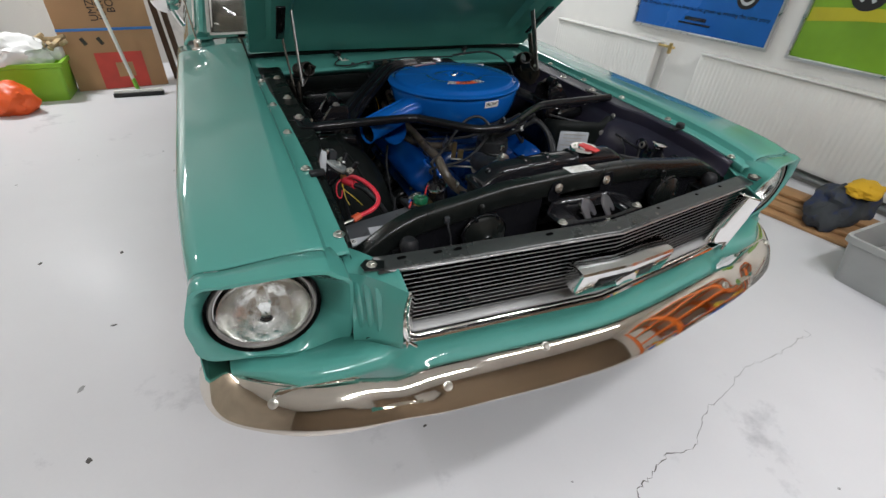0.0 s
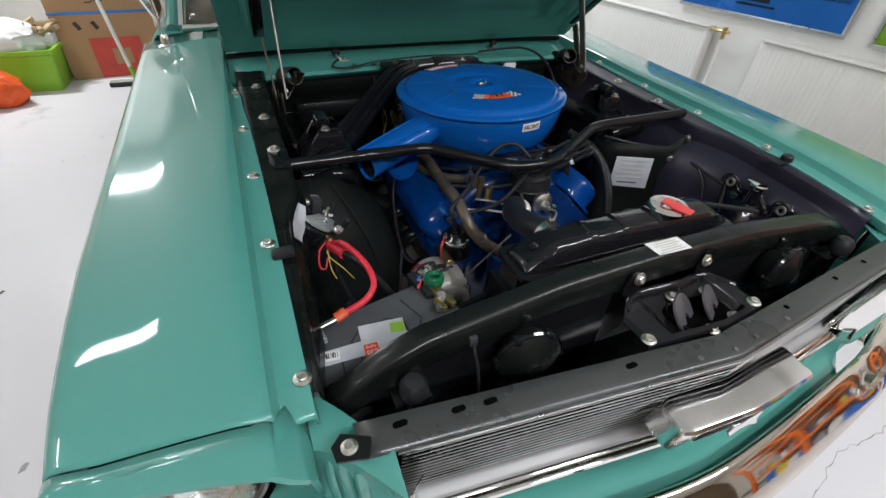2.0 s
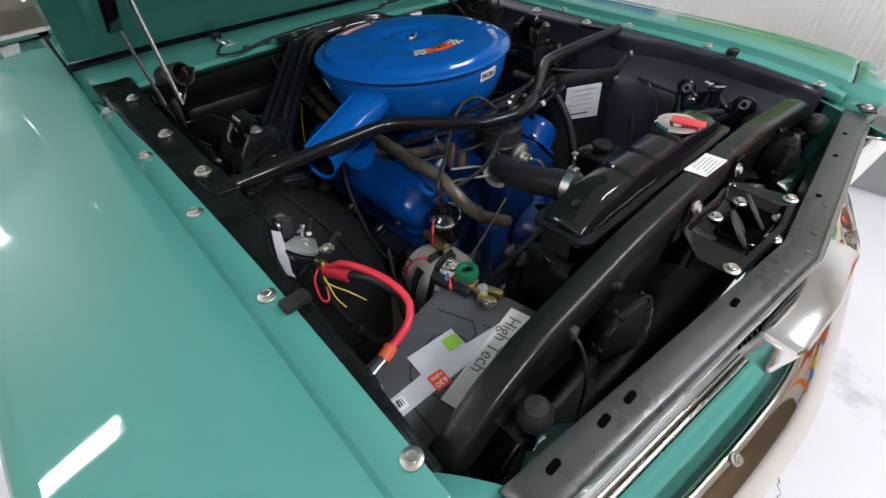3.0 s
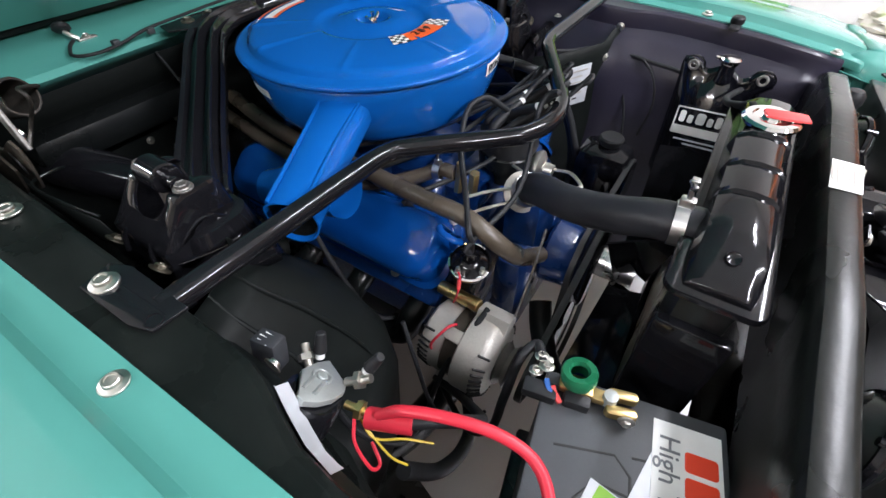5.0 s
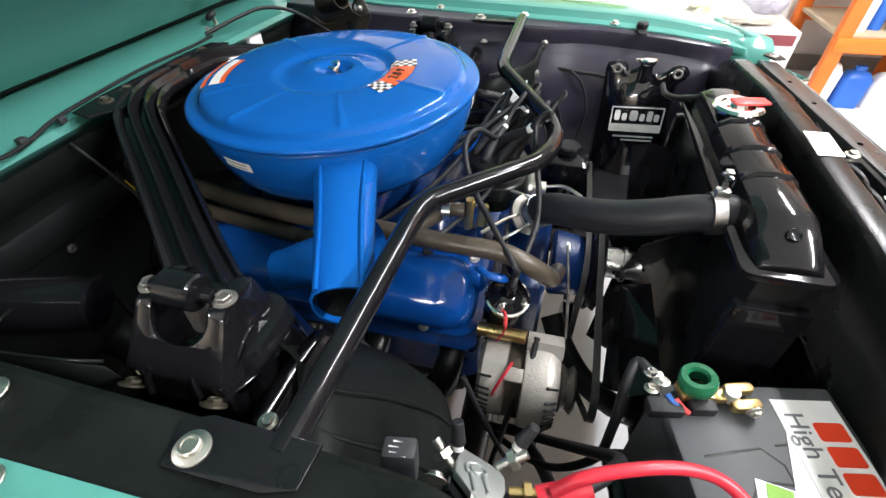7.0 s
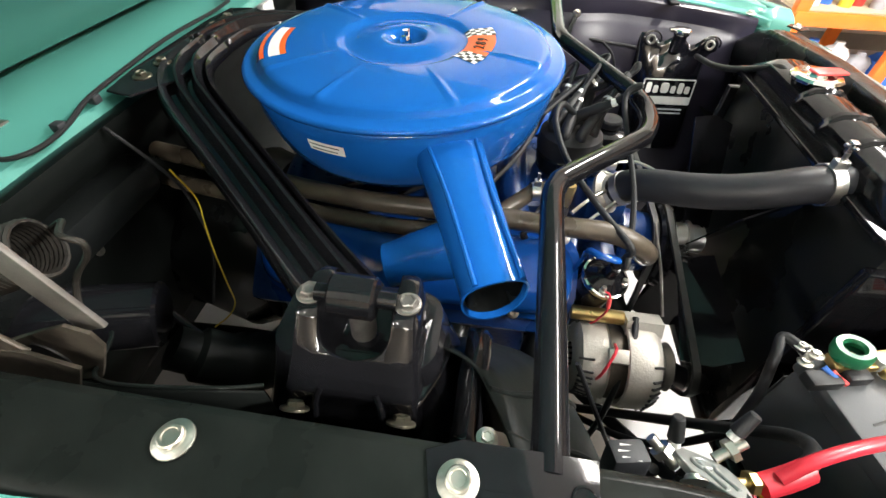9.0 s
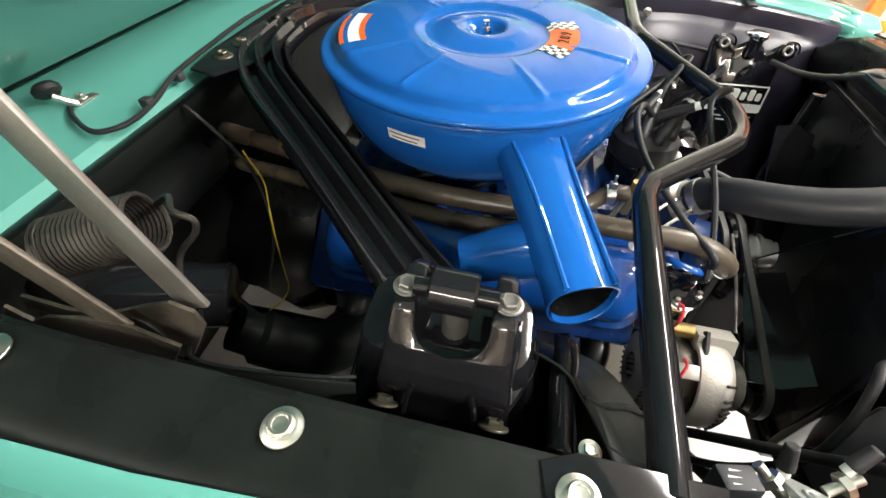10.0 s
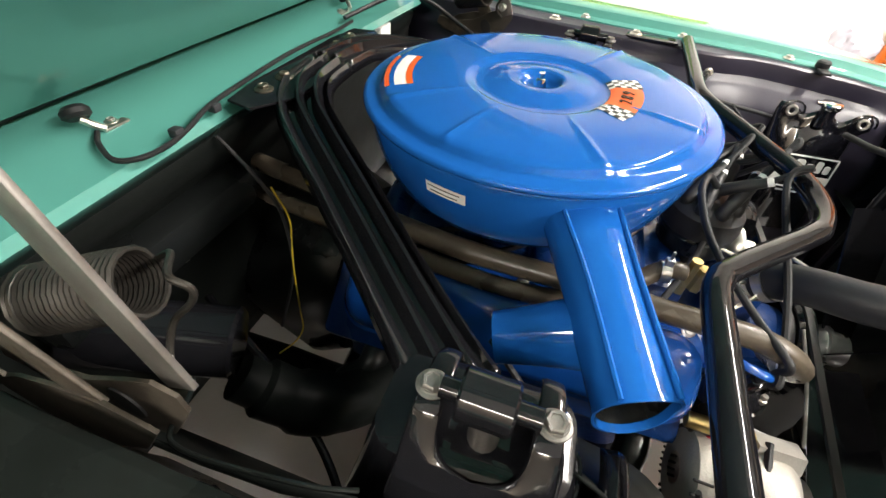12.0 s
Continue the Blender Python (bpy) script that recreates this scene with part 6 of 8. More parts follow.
box(bm, (0, 0, 0), (0.010, 0.008, 0.003), Matrix.Translation((-0.119, 0.452, 0.862)), 0.001)
part("hose_clamp", bm, ALU, hose, "bright metal hose clamp with its screw")
bm = bmesh.new()
m = frame_to((-0.048, 0.655, 0.72), (0.4, 0.5, -0.75))
lathe(bm, [(0.0245, -0.006), (0.0262, -0.006), (0.0262, 0.006), (0.0245, 0.006)], m, 30, cap=False)
part("hose_clamp", bm, ALU, hose)
bm = bmesh.new()
tube(bm, [(-0.085, 1.38, 0.735), (-0.115, 1.26, 0.740), (-0.150, 1.12, 0.742), (-0.163, 1.02, 0.741), (-0.166, 0.92, 0.741), (-0.172, 0.82, 0.741), (-0.174, 0.76, 0.740), (-0.174, 0.70, 0.738), (-0.176, 0.665, 0.728), (-0.165, 0.635, 0.70), (-0.13, 0.62, 0.66), (-0.07, 0.61, 0.62)], 0.0135, 14)
long_hose = single("heater_hose", bm, HOSE, "brownish aged heater hose along the valve cover", "hose", "heater hoses")
bm = bmesh.new()
lathe(bm, [(0.0136, -0.005), (0.0149, -0.005), (0.0149, 0.005), (0.0136, 0.005)], frame_to((-0.148, 0.6275, 0.680), (0.035, -0.015, -0.04)), 22, cap=False)
part("hose_clamp", bm, ALU, long_hose, "small bright hose clamp")
bm = bmesh.new()
tube(bm, [(-0.11, 1.38, 0.70), (-0.145, 1.22, 0.710), (-0.172, 1.07, 0.715), (-0.18, 0.95, 0.715), (-0.16, 0.87, 0.715), (-0.115, 0.82, 0.722), (-0.095, 0.79, 0.735), (-0.09, 0.765, 0.735)], 0.0115, 12)
short_hose = single("heater_hose", bm, HOSE, "brownish heater hose bending to the intake manifold", "hose", "heater hoses")
bm = bmesh.new()
cyl(bm, (-0.088, 0.76, 0.70), (-0.086, 0.757, 0.748), 0.007, seg=6)
cyl(bm, (-0.086, 0.757, 0.748), (-0.086, 0.757, 0.754), 0.0065, seg=12)
cyl(bm, (-0.075, 0.74, 0.70), (-0.074, 0.738, 0.735), 0.009, seg=6)
part("brass_fitting", bm, BRASS, engine, "brass water fitting")
bm = bmesh.new()
lathe(bm, [(0.0125, -0.006), (0.0138, -0.006), (0.0138, 0.006), (0.0125, 0.006)], frame_to((-0.098, 0.79, 0.735), (0.1, -1, 0.1)), 20, cap=False)
box(bm, (-0.10, 0.79, 0.752), (0.008, 0.01, 0.01), bevel=0.001)
cyl(bm, (-0.10, 0.79, 0.752), (-0.10, 0.79, 0.768), 0.002, seg=8)
part("hose_clamp", bm, ALU, short_hose, "small bright hose clamp")
bm = bmesh.new()
tube(bm, [(0.045, 0.65, 0.705), (0.04, 0.62, 0.712), (0.012, 0.592, 0.715), (0.0, 0.60, 0.715), (-0.03, 0.648, 0.715), (-0.07, 0.70, 0.715), (-0.11, 0.735, 0.712)], 0.0028, 8)
part("vacuum_line", bm, ZINC, engine, "thin bright metal vacuum line")
bm = bmesh.new()
tube(bm, [(0.01, 0.742, 0.72), (-0.01, 0.69, 0.722), (-0.03, 0.66, 0.722), (-0.06, 0.66, 0.71), (-0.10, 0.70, 0.70), (-0.13, 0.73, 0.69)], 0.0026, 8)
part("fuel_line", bm, ZINC, engine, "thin bright metal fuel line")

# ignition coil and its leads
coil = thing("ignition_coil", (-0.165, 0.69, 0.60), "black round ignition coil with red leads", "ignition coil")
m = frame_to((-0.165, 0.690, 0.600), (-0.25, -0.15, 1))
bm = bmesh.new()
lathe(bm, [(0.028, 0), (0.029, 0.004), (0.029, 0.055), (0.031, 0.057), (0.031, 0.061), (0.026, 0.063), (0.018, 0.072), (0.011, 0.075), (0.009, 0.094), (0.007, 0.095)], m, 28)
part("canister", bm, BLACK, coil)
bm = bmesh.new()
lathe(bm, [(0.0315, 0.054), (0.033, 0.056), (0.033, 0.063), (0.030, 0.064)], m, 28, cap=False)
part("rim", bm, CHROME, coil, "bright rolled rim")
bm = bmesh.new()
tube(bm, [(-0.160, 0.722, 0.640), (-0.175, 0.718, 0.690), (-0.190, 0.722, 0.715), (-0.200, 0.722, 0.727), (-0.212, 0.710, 0.731), (-0.214, 0.692, 0.728), (-0.204, 0.684, 0.720), (-0.193, 0.692, 0.712), (-0.190, 0.708, 0.708)], 0.0052, 10, 5, flat=0.6)
part("lifting_eye", bm, BLUE, coil, "gloss blue lifting eye")
bm = bmesh.new()
tube(bm, [m @ Vector((0, 0, 0.09)), m @ Vector((0.0, 0.0, 0.12)), (-0.20, 0.675, 0.74), (-0.15, 0.71, 0.755), (-0.09, 0.755, 0.785), (-0.04, 0.775, 0.815), (0.0, 0.765, 0.822), (0.03, 0.74, 0.795)], 0.0045, 10)
part("coil_lead", bm, RUBBER, coil, "thick black coil lead")
for q in (-1, 1):
    t0 = m @ Vector((0.018 * q, -0.018, 0.066))
    bm = bmesh.new()
    lathe(bm, [(0.0055, -0.004), (0.0055, 0.001), (0.0035, 0.002), (0.0035, 0.008), (0.0, 0.0085)], Matrix.Translation(t0), 6, cap=False)
    part("terminal", bm, ZINC, coil)
t0 = m @ Vector((-0.018, -0.018, 0.066))
bm = bmesh.new()
tube(bm, [t0, t0 + Vector((-0.008, -0.008, 0.001)), t0 + Vector((-0.014, -0.010, -0.022)), t0 + Vector((-0.012, -0.004, -0.05)), t0 + Vector((-0.006, 0.004, -0.072))], 0.0016, 8)
part("lead", bm, REDWIRE, coil, "thin red lead")
bm = bmesh.new()
cyl(bm, t0 + Vector((-0.010, -0.009, -0.004)), t0 + Vector((-0.014, -0.010, -0.020)), 0.0030, seg=10, bevel=0.0008)
part("lead_sleeve", bm, REDTAG, coil, "red crimp sleeve")

# ---- alternator ----
alt = thing("alternator", (ALT.x, ALT.y, 0.46), "grey cast alternator with cooling slots", "alternator")
AM = Matrix.Translation((ALT.x, ALT.y + 0.055, ALT.z)) @ pose(0, 0, 0, 90, 0, 0)  # its z runs forward
bm = bmesh.new()
prof = [(0.020, -0.014), (0.046, -0.012), (0.055, -0.006), (0.0575, 0.004), (0.0580, 0.028), (0.0600, 0.030)]
lathe(bm, prof, AM, 64, cap=False)
case = part("rear_case", bm, CAST, alt, "grey cast aluminium rear half of the case")
bm = bmesh.new()
prof = [(0.0640, 0.052), (0.0668, 0.054), (0.0672, 0.060), (0.0665, 0.084), (0.0645, 0.092), (0.058, 0.101), (0.045, 0.105), (0.020, 0.107)]
lathe(bm, prof, AM, 64, cap=False)
front = part("front_case", bm, CAST, alt, "smooth grey cast aluminium front half of the case")
for shell, zz, rr, nn, tilt, ln in ((case, -0.001, 0.0555, 40, 12, 0.022), (front, 0.0945, 0.0622, 40, -35, 0.020)):
    slot = bpy.data.meshes.new("slot")
    bm = bmesh.new()
    box(bm, (0, 0, 0), (0.005, 0.0036, ln), None, 0.0012, 1)
    bm.to_mesh(slot)
    bm.free()
    slot.materials.append(INK)
    for k in range(nn):
        if k % 8 == 7 or math.sin(2 * math.pi * k / nn) > 0.88:
            continue
        ob = new("slot", slot)
        under(ob, shell)
        ob.matrix_basis = AM @ pose(0, 0, 0, 0, 0, 360 * k / nn) @ T(rr, 0, zz) @ pose(0, 0, 0, 0, tilt, 0)
bm = bmesh.new()
lathe(bm, [(0.054, 0.024), (0.0560, 0.030), (0.0560, 0.054), (0.054, 0.058)], AM, 48, cap=False)
part("stator_band", bm, BROWNSTEEL, alt, "dark laminated stator band")
for k in range(4):
    bm = bmesh.new()
    box(bm, (0.0605, 0, 0.041), (0.009, 0.020, 0.030), AM @ pose(0, 0, 0, 0, 0, 28 + 90 * k), 0.002)
    part("clamp_boss", bm, CAST, alt, "cast boss joining the two halves")
bm = bmesh.new()
lathe(bm, [(0.012, 0.104), (0.032, 0.106), (0.036, 0.110), (0.028, 0.118), (0.036, 0.126), (0.030, 0.13), (0.010, 0.132)], AM, 28)
part("pulley", bm, STEEL, alt, "steel pulley")
bm = bmesh.new()
cyl(bm, (-0.203, 0.718, 0.603), (-0.209, 0.645, 0.609), 0.0105, seg=18, bevel=0.001)
part("spacer_tube", bm, BRASS, alt, "brass-coloured mounting spacer")
bm = bmesh.new()
slab(bm, [(-0.016, -0.012), (0.014, -0.014), (0.022, 0.0), (0.014, 0.010), (-0.012, 0.010)], -0.022, 0.030, Matrix.Translation((ALT.x + 0.026, 0.62, ALT.z + 0.062)) @ pose(0, 0, 0, 90, 20, 0), 0.003)
part("mounting_ear", bm, CAST, alt)
bm = bmesh.new()
tube(bm, [(-0.200, 0.590, 0.612), (-0.14, 0.596, 0.655), (-0.085, 0.605, 0.690)], 0.0022, 8)
part("adjuster_strut", bm, DULLSTEEL, alt, "bright adjuster strut")
bm = bmesh.new()
tube(bm, [(-0.27, 0.68, 0.53), (-0.29, 0.68, 0.58), (-0.27, 0.665, 0.61), (-0.25, 0.66, 0.60)], 0.0022, 8)
part("red_plug", bm, REDWIRE, alt, "red plug lead")

# power steering pump on the driver's side
ps = thing("steering_pump", (0.275, 0.60, 0.52), "black power steering pump with a round cap", "pump")
bm = bmesh.new()
box(bm, (0.275, 0.615, 0.585), (0.095, 0.11, 0.12), bevel=0.025)
part("reservoir", bm, BLACK, ps)
bm = bmesh.new()
lathe(bm, [(0.02, 0), (0.02, 0.012), (0.024, 0.013), (0.025, 0.02), (0.022, 0.024), (0.0, 0.025)], T(0.28, 0.612, 0.64), 24, cap=False)
part("filler_cap", bm, RUBBER, ps, "ribbed black filler cap")
bm = bmesh.new()
lathe(bm, [(0.02, 0), (0.055, 0.001), (0.06, 0.006), (0.054, 0.014), (0.06, 0.022), (0.03, 0.026)], Matrix.Translation((0.27, 0.575, 0.56)) @ pose(0, 0, 0, 90), 30)
part("pulley", bm, BLACK, ps)

# ---- things in the engine bay ----
# battery, turned a little in its tray
batt = thing("battery", (-0.41, 0.385, 0.50), "dark grey car battery with a label and a green terminal knob", "battery")
BU, BV = Vector((-0.98, -0.2, 0)).normalized(), Vector((0.2, -0.98, 0)).normalized()
BA = Vector((-0.316, 0.507, 0.715))
BM = Matrix((( BU.x, BV.x, 0, BA.x), (BU.y, BV.y, 0, BA.y), (0, 0, 1, BA.z), (0, 0, 0, 1)))
CASE = mat("battery_case_grey", (0.07, 0.074, 0.08), 0.5, 0.0, 0.12, 14.0, 0.3, 500, bump=0.06, bump_scale=500)
bm = bmesh.new()
box(bm, (0.13, 0.0865, -0.10), (0.255, 0.170, 0.17), BM, 0.004)
case = part("case", bm, CASE, batt, "dark grey battery case")
bm = bmesh.new()
box(bm, (0.13, 0.0865, -0.011), (0.262, 0.175, 0.022), BM, 0.004)
top = part("lid", bm, CASE, batt, "dark grey battery lid")
for a, b, w, d in ((0.030, -0.004, 0.018, 0.034), (0.028, 0.033, 0.016, 0.026)):
    bm = bmesh.new()
    box(bm, (a, b, 0.006), (w, d, 0.014), BM, 0.003)
    part("plug_cover", bm, RUBBER, top, "small black plug cover")
GROOVE = [[(0.075, 0.02), (0.065, 0.075), (0.08, 0.09), (0.12, 0.092), (0.125, 0.11)], [(0.10, 0.125), (0.095, 0.06), (0.115, 0.045), (0.165, 0.045), (0.185, 0.06), (0.185, 0.13)], [(0.062, 0.09), (0.055, 0.14), (0.055, 0.16)],
          [(0.115, 0.13), (0.112, 0.075), (0.125, 0.065), (0.155, 0.066), (0.168, 0.078), (0.168, 0.12)], [(0.21, 0.08), (0.225, 0.14)]]
for g in GROOVE:
    bm = bmesh.new()
    tube(bm, [BM @ Vector((a, b, 0.0)) for a, b in g], 0.0015, 6, 1, flat=0.35)
    part("lid_groove", bm, INK, top)
bm = bmesh.new()
box(bm, (0.100, 0.137, 0.0006), (0.170, 0.060, 0.0012), BM)
lab = part("label", bm, WHITEPAPER, top, "white label with red and grey lettering bars")
for k in range(5):
    bm = bmesh.new()
    slab(bm, rounded(0.0185, 0.028, 0.003), 0.0012, 0.0020, BM @ T(0.048 + 0.0235 * k, 0.149, 0))
    part("letter_bar", bm, REDPRINT, lab, "red block shape")
text_part("print", "High Tech", 0.026, BM @ T(0.080, 0.121, 0.0014), mat("grey_print", (0.16, 0.17, 0.18), 0.5), lab, "grey lettering High Tech", squeeze=0.95)
bm = bmesh.new()
slab(bm, [(0.163, 0.037), (0.0926, 0.0572), (0.1025, 0.0876), (0.029, 0.1139), (0.033, 0.128), (0.250, 0.079), (0.2445, 0.053), (0.1719, 0.0675)], 0.0001, 0.0006, BM)
part("silver_label", bm, GREYPAPER, top, "silver printed label")
bm = bmesh.new()
slab(bm, rounded(0.022, 0.021, 0.001), 0.0006, 0.0012, BM @ T(0.110, 0.0712, 0) @ pose(0, 0, 0, 0, 0, -20))
part("eco_mark", bm, mat("green_print", (0.25, 0.5, 0.05), 0.5), top, "green square mark")
bm = bmesh.new()
slab(bm, rounded(0.0215, 0.0235, 0.001), 0.0006, 0.0012, BM @ T(0.165, 0.0905, 0) @ pose(0, 0, 0, 0, 0, -15))
rating = part("rating_mark", bm, REDPRINT, top, "red rating label reading 630 A(EN)")
for body, v, size in (("630", 0.0045, 0.0115), ("A(EN)", -0.0055, 0.0065)):
    text_part("numerals", body, size, BM @ T(0.165, 0.0905, 0.0014) @ pose(0, 0, 0, 0, 0, -15) @ T(0, v, 0), WHITEPAPER, rating)
bm = bmesh.new()
slab(bm, rounded(0.0385, 0.0165, 0.0008), 0.0006, 0.0012, BM @ T(0.228, 0.0677, 0) @ pose(0, 0, 0, 0, 0, -18))
code = part("code_label", bm, WHITEPAPER, top, "white label with a row of black bars")
for k in range(11):
    bm = bmesh.new()
    box(bm, (-0.0155 + 0.0031 * k, -0.001, 0.0014), (0.0009 + 0.0008 * (k * 7 % 3), 0.010, 0.0004), BM @ T(0.228, 0.0677, 0) @ pose(0, 0, 0, 0, 0, -18))
    part("print_line", bm, INK, code)
bm = bmesh.new()
box(bm, (-0.0002, 0.075, -0.085), (0.0012, 0.14, 0.085), BM)
side = part("side_label", bm, mat("dull_side_label", (0.045, 0.05, 0.052), 0.45), case, "dull grey side label with faded red bars")
for k in range(5):
    bm = bmesh.new()
    box(bm, (-0.001, 0.020 + 0.026 * k, -0.062), (0.001, 0.018, 0.022), BM)
    part("letter_bar", bm, mat("faded_red_print", (0.22, 0.04, 0.03), 0.5) if k == 0 else bpy.data.materials["faded_red_print"], side)
# terminal clamp with the knob
bm = bmesh.new()
box(bm, (0.014, 0.030, 0.010), (0.020, 0.034, 0.011), BM, 0.003)
box(bm, (0.018, 0.052, 0.010), (0.014, 0.016, 0.010), BM, 0.003)
clamp = part("terminal_clamp", bm, BRASS, batt, "brass terminal clamp")
for a in (0.010, 0.028):
    bm = bmesh.new()
    slab(bm, rounded(0.011, 0.030, 0.005), 0.006, 0.015, BM @ T(a, 0.074, 0) @ pose(0, 0, 0, 0, 0, 6), 0.002)
    part("clamp_ear", bm, BRASS, clamp, "split ear of the clamp")
bm = bmesh.new()
lathe(bm, [(0.0075, 0), (0.0070, 0.013), (0.0, 0.0135)], BM @ T(0.019, 0.062, 0.008), 18, cap=False)
part("post", bm, GREYMETAL, clamp, "lead battery post")
bm = bmesh.new()
lathe(bm, [(0.0085, 0.0), (0.0165, 0.0), (0.0178, 0.004), (0.0178, 0.013), (0.0160, 0.016), (0.0105, 0.016), (0.0085, 0.012)], BM @ T(0.012, 0.030, 0.018) @ pose(0, 0, 0, 8, -6), 36, cap=False)
part("knob", bm, GREENRING, clamp, "green plastic ring knob")
bm = bmesh.new()
box(bm, (0.002, -0.004, 0.012), (0.016, 0.014, 0.010), BM, 0.003)
part("cable_clamp", bm, ZINC, clamp, "bright zinc cable clamp")
for a, b, z in ((-0.002, -0.010, 0.017), (0.008, -0.002, 0.017), (0.012, -0.012, 0.010)):
    put_bolt(clamp, BM @ Vector((a, b, z)), (0.2, 0.1, 1), mesh=SMALLBOLT, size=1.1, turn=30 * b * 100)
for k, mt in enumerate((mat("blue_sleeve", (0.03, 0.12, 0.4), 0.45), REDTAG)):
    bm = bmesh.new()
    tube(bm, [BM @ Vector((0.020 + 0.004 * k, 0.000 + 0.007 * k, 0.014 - 0.002 * k)), BM @ Vector((0.028 + 0.003 * k, 0.004 + 0.008 * k, 0.012 - 0.003 * k)), BM @ Vector((0.034 + 0.002 * k, 0.012 + 0.006 * k, 0.008 - 0.002 * k))], 0.003, 8)
    part("crimp_sleeve", bm, mt, clamp, "blue crimp sleeve" if k == 0 else "red crimp sleeve")
put_bolt(clamp, BM @ Vector((0.034, 0.080, 0.010)), BU, mesh=SMALLBOLT, size=1.2)
bm = bmesh.new()
lathe(bm, [(0.010, 0), (0.009, 0.016), (0.0, 0.0165)], BM @ T(0.232, 0.03, 0.0), 18, cap=False)
part("positive_post", bm, GREYMETAL, batt, "lead battery post")
bm = bmesh.new()
slab(bm, [(-0.016, -0.014), (0.012, -0.016), (0.018, 0.0), (0.012, 0.016), (-0.016, 0.014)], 0, 0.014, BM @ T(0.232, 0.03, 0.002), 0.003)
part("positive_clamp", bm, GREYMETAL, batt, "dull lead clamp")
bm = bmesh.new()
box(bm, (0.13, 0.0865, -0.20), (0.29, 0.20, 0.02), BM, 0.006)
box(bm, (0.13, 0.19, -0.15), (0.29, 0.006, 0.09), BM, 0.002)
single("battery_tray", bm, SATIN, "black steel tray under the battery", "battery tray")

# cables
red = thing("positive_cable", (-0.47, 0.52, 0.74), "thick red cable from solenoid to battery", "cable")
bm = bmesh.new()
tube(bm, [(-0.466, 0.612, 0.758), (-0.455, 0.59, 0.772), (-0.440, 0.55, 0.776), (-0.428, 0.51, 0.770), (-0.428, 0.478, 0.760), (-0.448, 0.456, 0.752), (-0.487, 0.444, 0.746)], 0.0054, 12)
part("sheath", bm, REDWIRE, red)
bm = bmesh.new()
tube(bm, [(-0.483, 0.446, 0.747), (-0.492, 0.443, 0.745), (-0.500, 0.441, 0.743)], [0.0095, 0.0095], 10, flat=0.9)
part("end_boot", bm, mat("orange_boot", (0.6, 0.09, 0.03), 0.5), red, "orange-red end boot")
bm = bmesh.new()
tube(bm, [(-0.500, 0.441, 0.743), (-0.515, 0.438, 0.741), (-0.524, 0.436, 0.740)], 0.005, 8, flat=0.5)
part("lug", bm, ZINC, red, "bright cable lug")
bm = bmesh.new()
tube(bm, [(-0.470, 0.622, 0.748), (-0.462, 0.60, 0.752), (-0.454, 0.583, 0.752)], 0.010, 12)
boot2 = thing("starter_cable", (-0.46, 0.58, 0.70), "black starter cable with a red rubber boot", "cable")
part("boot", bm, REDWIRE, boot2, "red rubber boot")
bm = bmesh.new()
tube(bm, [(-0.456, 0.588, 0.752), (-0.435, 0.565, 0.745), (-0.40, 0.545, 0.70), (-0.36, 0.56, 0.62), (-0.30, 0.62, 0.50), (-0.25, 0.70, 0.40)], 0.0068, 10)
part("sheath", bm, RUBBER, boot2)
for q in range(2):
    bm = bmesh.new()
    tube(bm, [(-0.474, 0.628, 0.748), (-0.478, 0.61, 0.735), (-0.478 + 0.02 * q, 0.592, 0.715), (-0.472 + 0.03 * q, 0.580 - 0.01 * q, 0.70)], 0.0012, 6)
    part("thin_lead", bm, YELLOWWIRE, boot2, "thin yellow lead")
bm = bmesh.new()
tube(bm, [(-0.477, 0.632, 0.75), (-0.492, 0.62, 0.74), (-0.497, 0.60, 0.722), (-0.488, 0.598, 0.715), (-0.48, 0.612, 0.728)], 0.0018, 6)
part("thin_lead", bm, REDWIRE, boot2, "thin red lead")
bm = bmesh.new()
tube(bm, [BM @ Vector((0.004, -0.008, 0.016)), (-0.302, 0.528, 0.728), (-0.322, 0.538, 0.715), (-0.345, 0.540, 0.66), (-0.352, 0.548, 0.58), (-0.32, 0.60, 0.46), (-0.24, 0.70, 0.38)], 0.0055, 10)
single("ground_cable", bm, RUBBER, "black ground cable from the battery to the engine", "cable")

# starter solenoid on the apron
sol = thing("starter_solenoid", (-0.487, 0.665, 0.74), "grey metal starter solenoid bolted to the apron", "solenoid")
SM = frame_to((-0.484, 0.668, 0.770), (0.62, -0.18, 0.76))
bm = bmesh.new()
lathe(bm, [(0.027, -0.045), (0.028, -0.04), (0.028, -0.004), (0.026, 0.0)], SM, 28)
part("body", bm, BLACK, sol, "black solenoid body")
bm = bmesh.new()
INV = SM.inverted()
COVER = [(INV @ Vector(p)).xy for p in ((-0.4478, 0.6876, 0.7556), (-0.4585, 0.6557, 0.7567), (-0.466, 0.650, 0.762), (-0.4797, 0.6483, 0.7723), (-0.4917, 0.6519, 0.7829), (-0.5000, 0.659, 0.791), (-0.4995, 0.667, 0.793), (-0.489, 0.675, 0.787), (-0.4759, 0.6896, 0.779), (-0.4585, 0.6909, 0.7652))]
slab(bm, COVER, 0.002, 0.008, SM, 0.0015)
part("cover", bm, GREYMETAL, sol, "grey pressed cover")
hub = INV @ Vector((-0.4690, 0.6735, 0.7700))
foot = (INV @ Vector((-0.4985, 0.662, 0.7920))).xy - hub.xy
ang = math.atan2(foot.y, foot.x)
bm = bmesh.new()
arc = [Vector((hub.x + 0.0085 * math.cos(ang + a), hub.y + 0.0085 * math.sin(ang + a), 0.0085)) for a in [radians(d) for d in range(40, 321, 20)]]
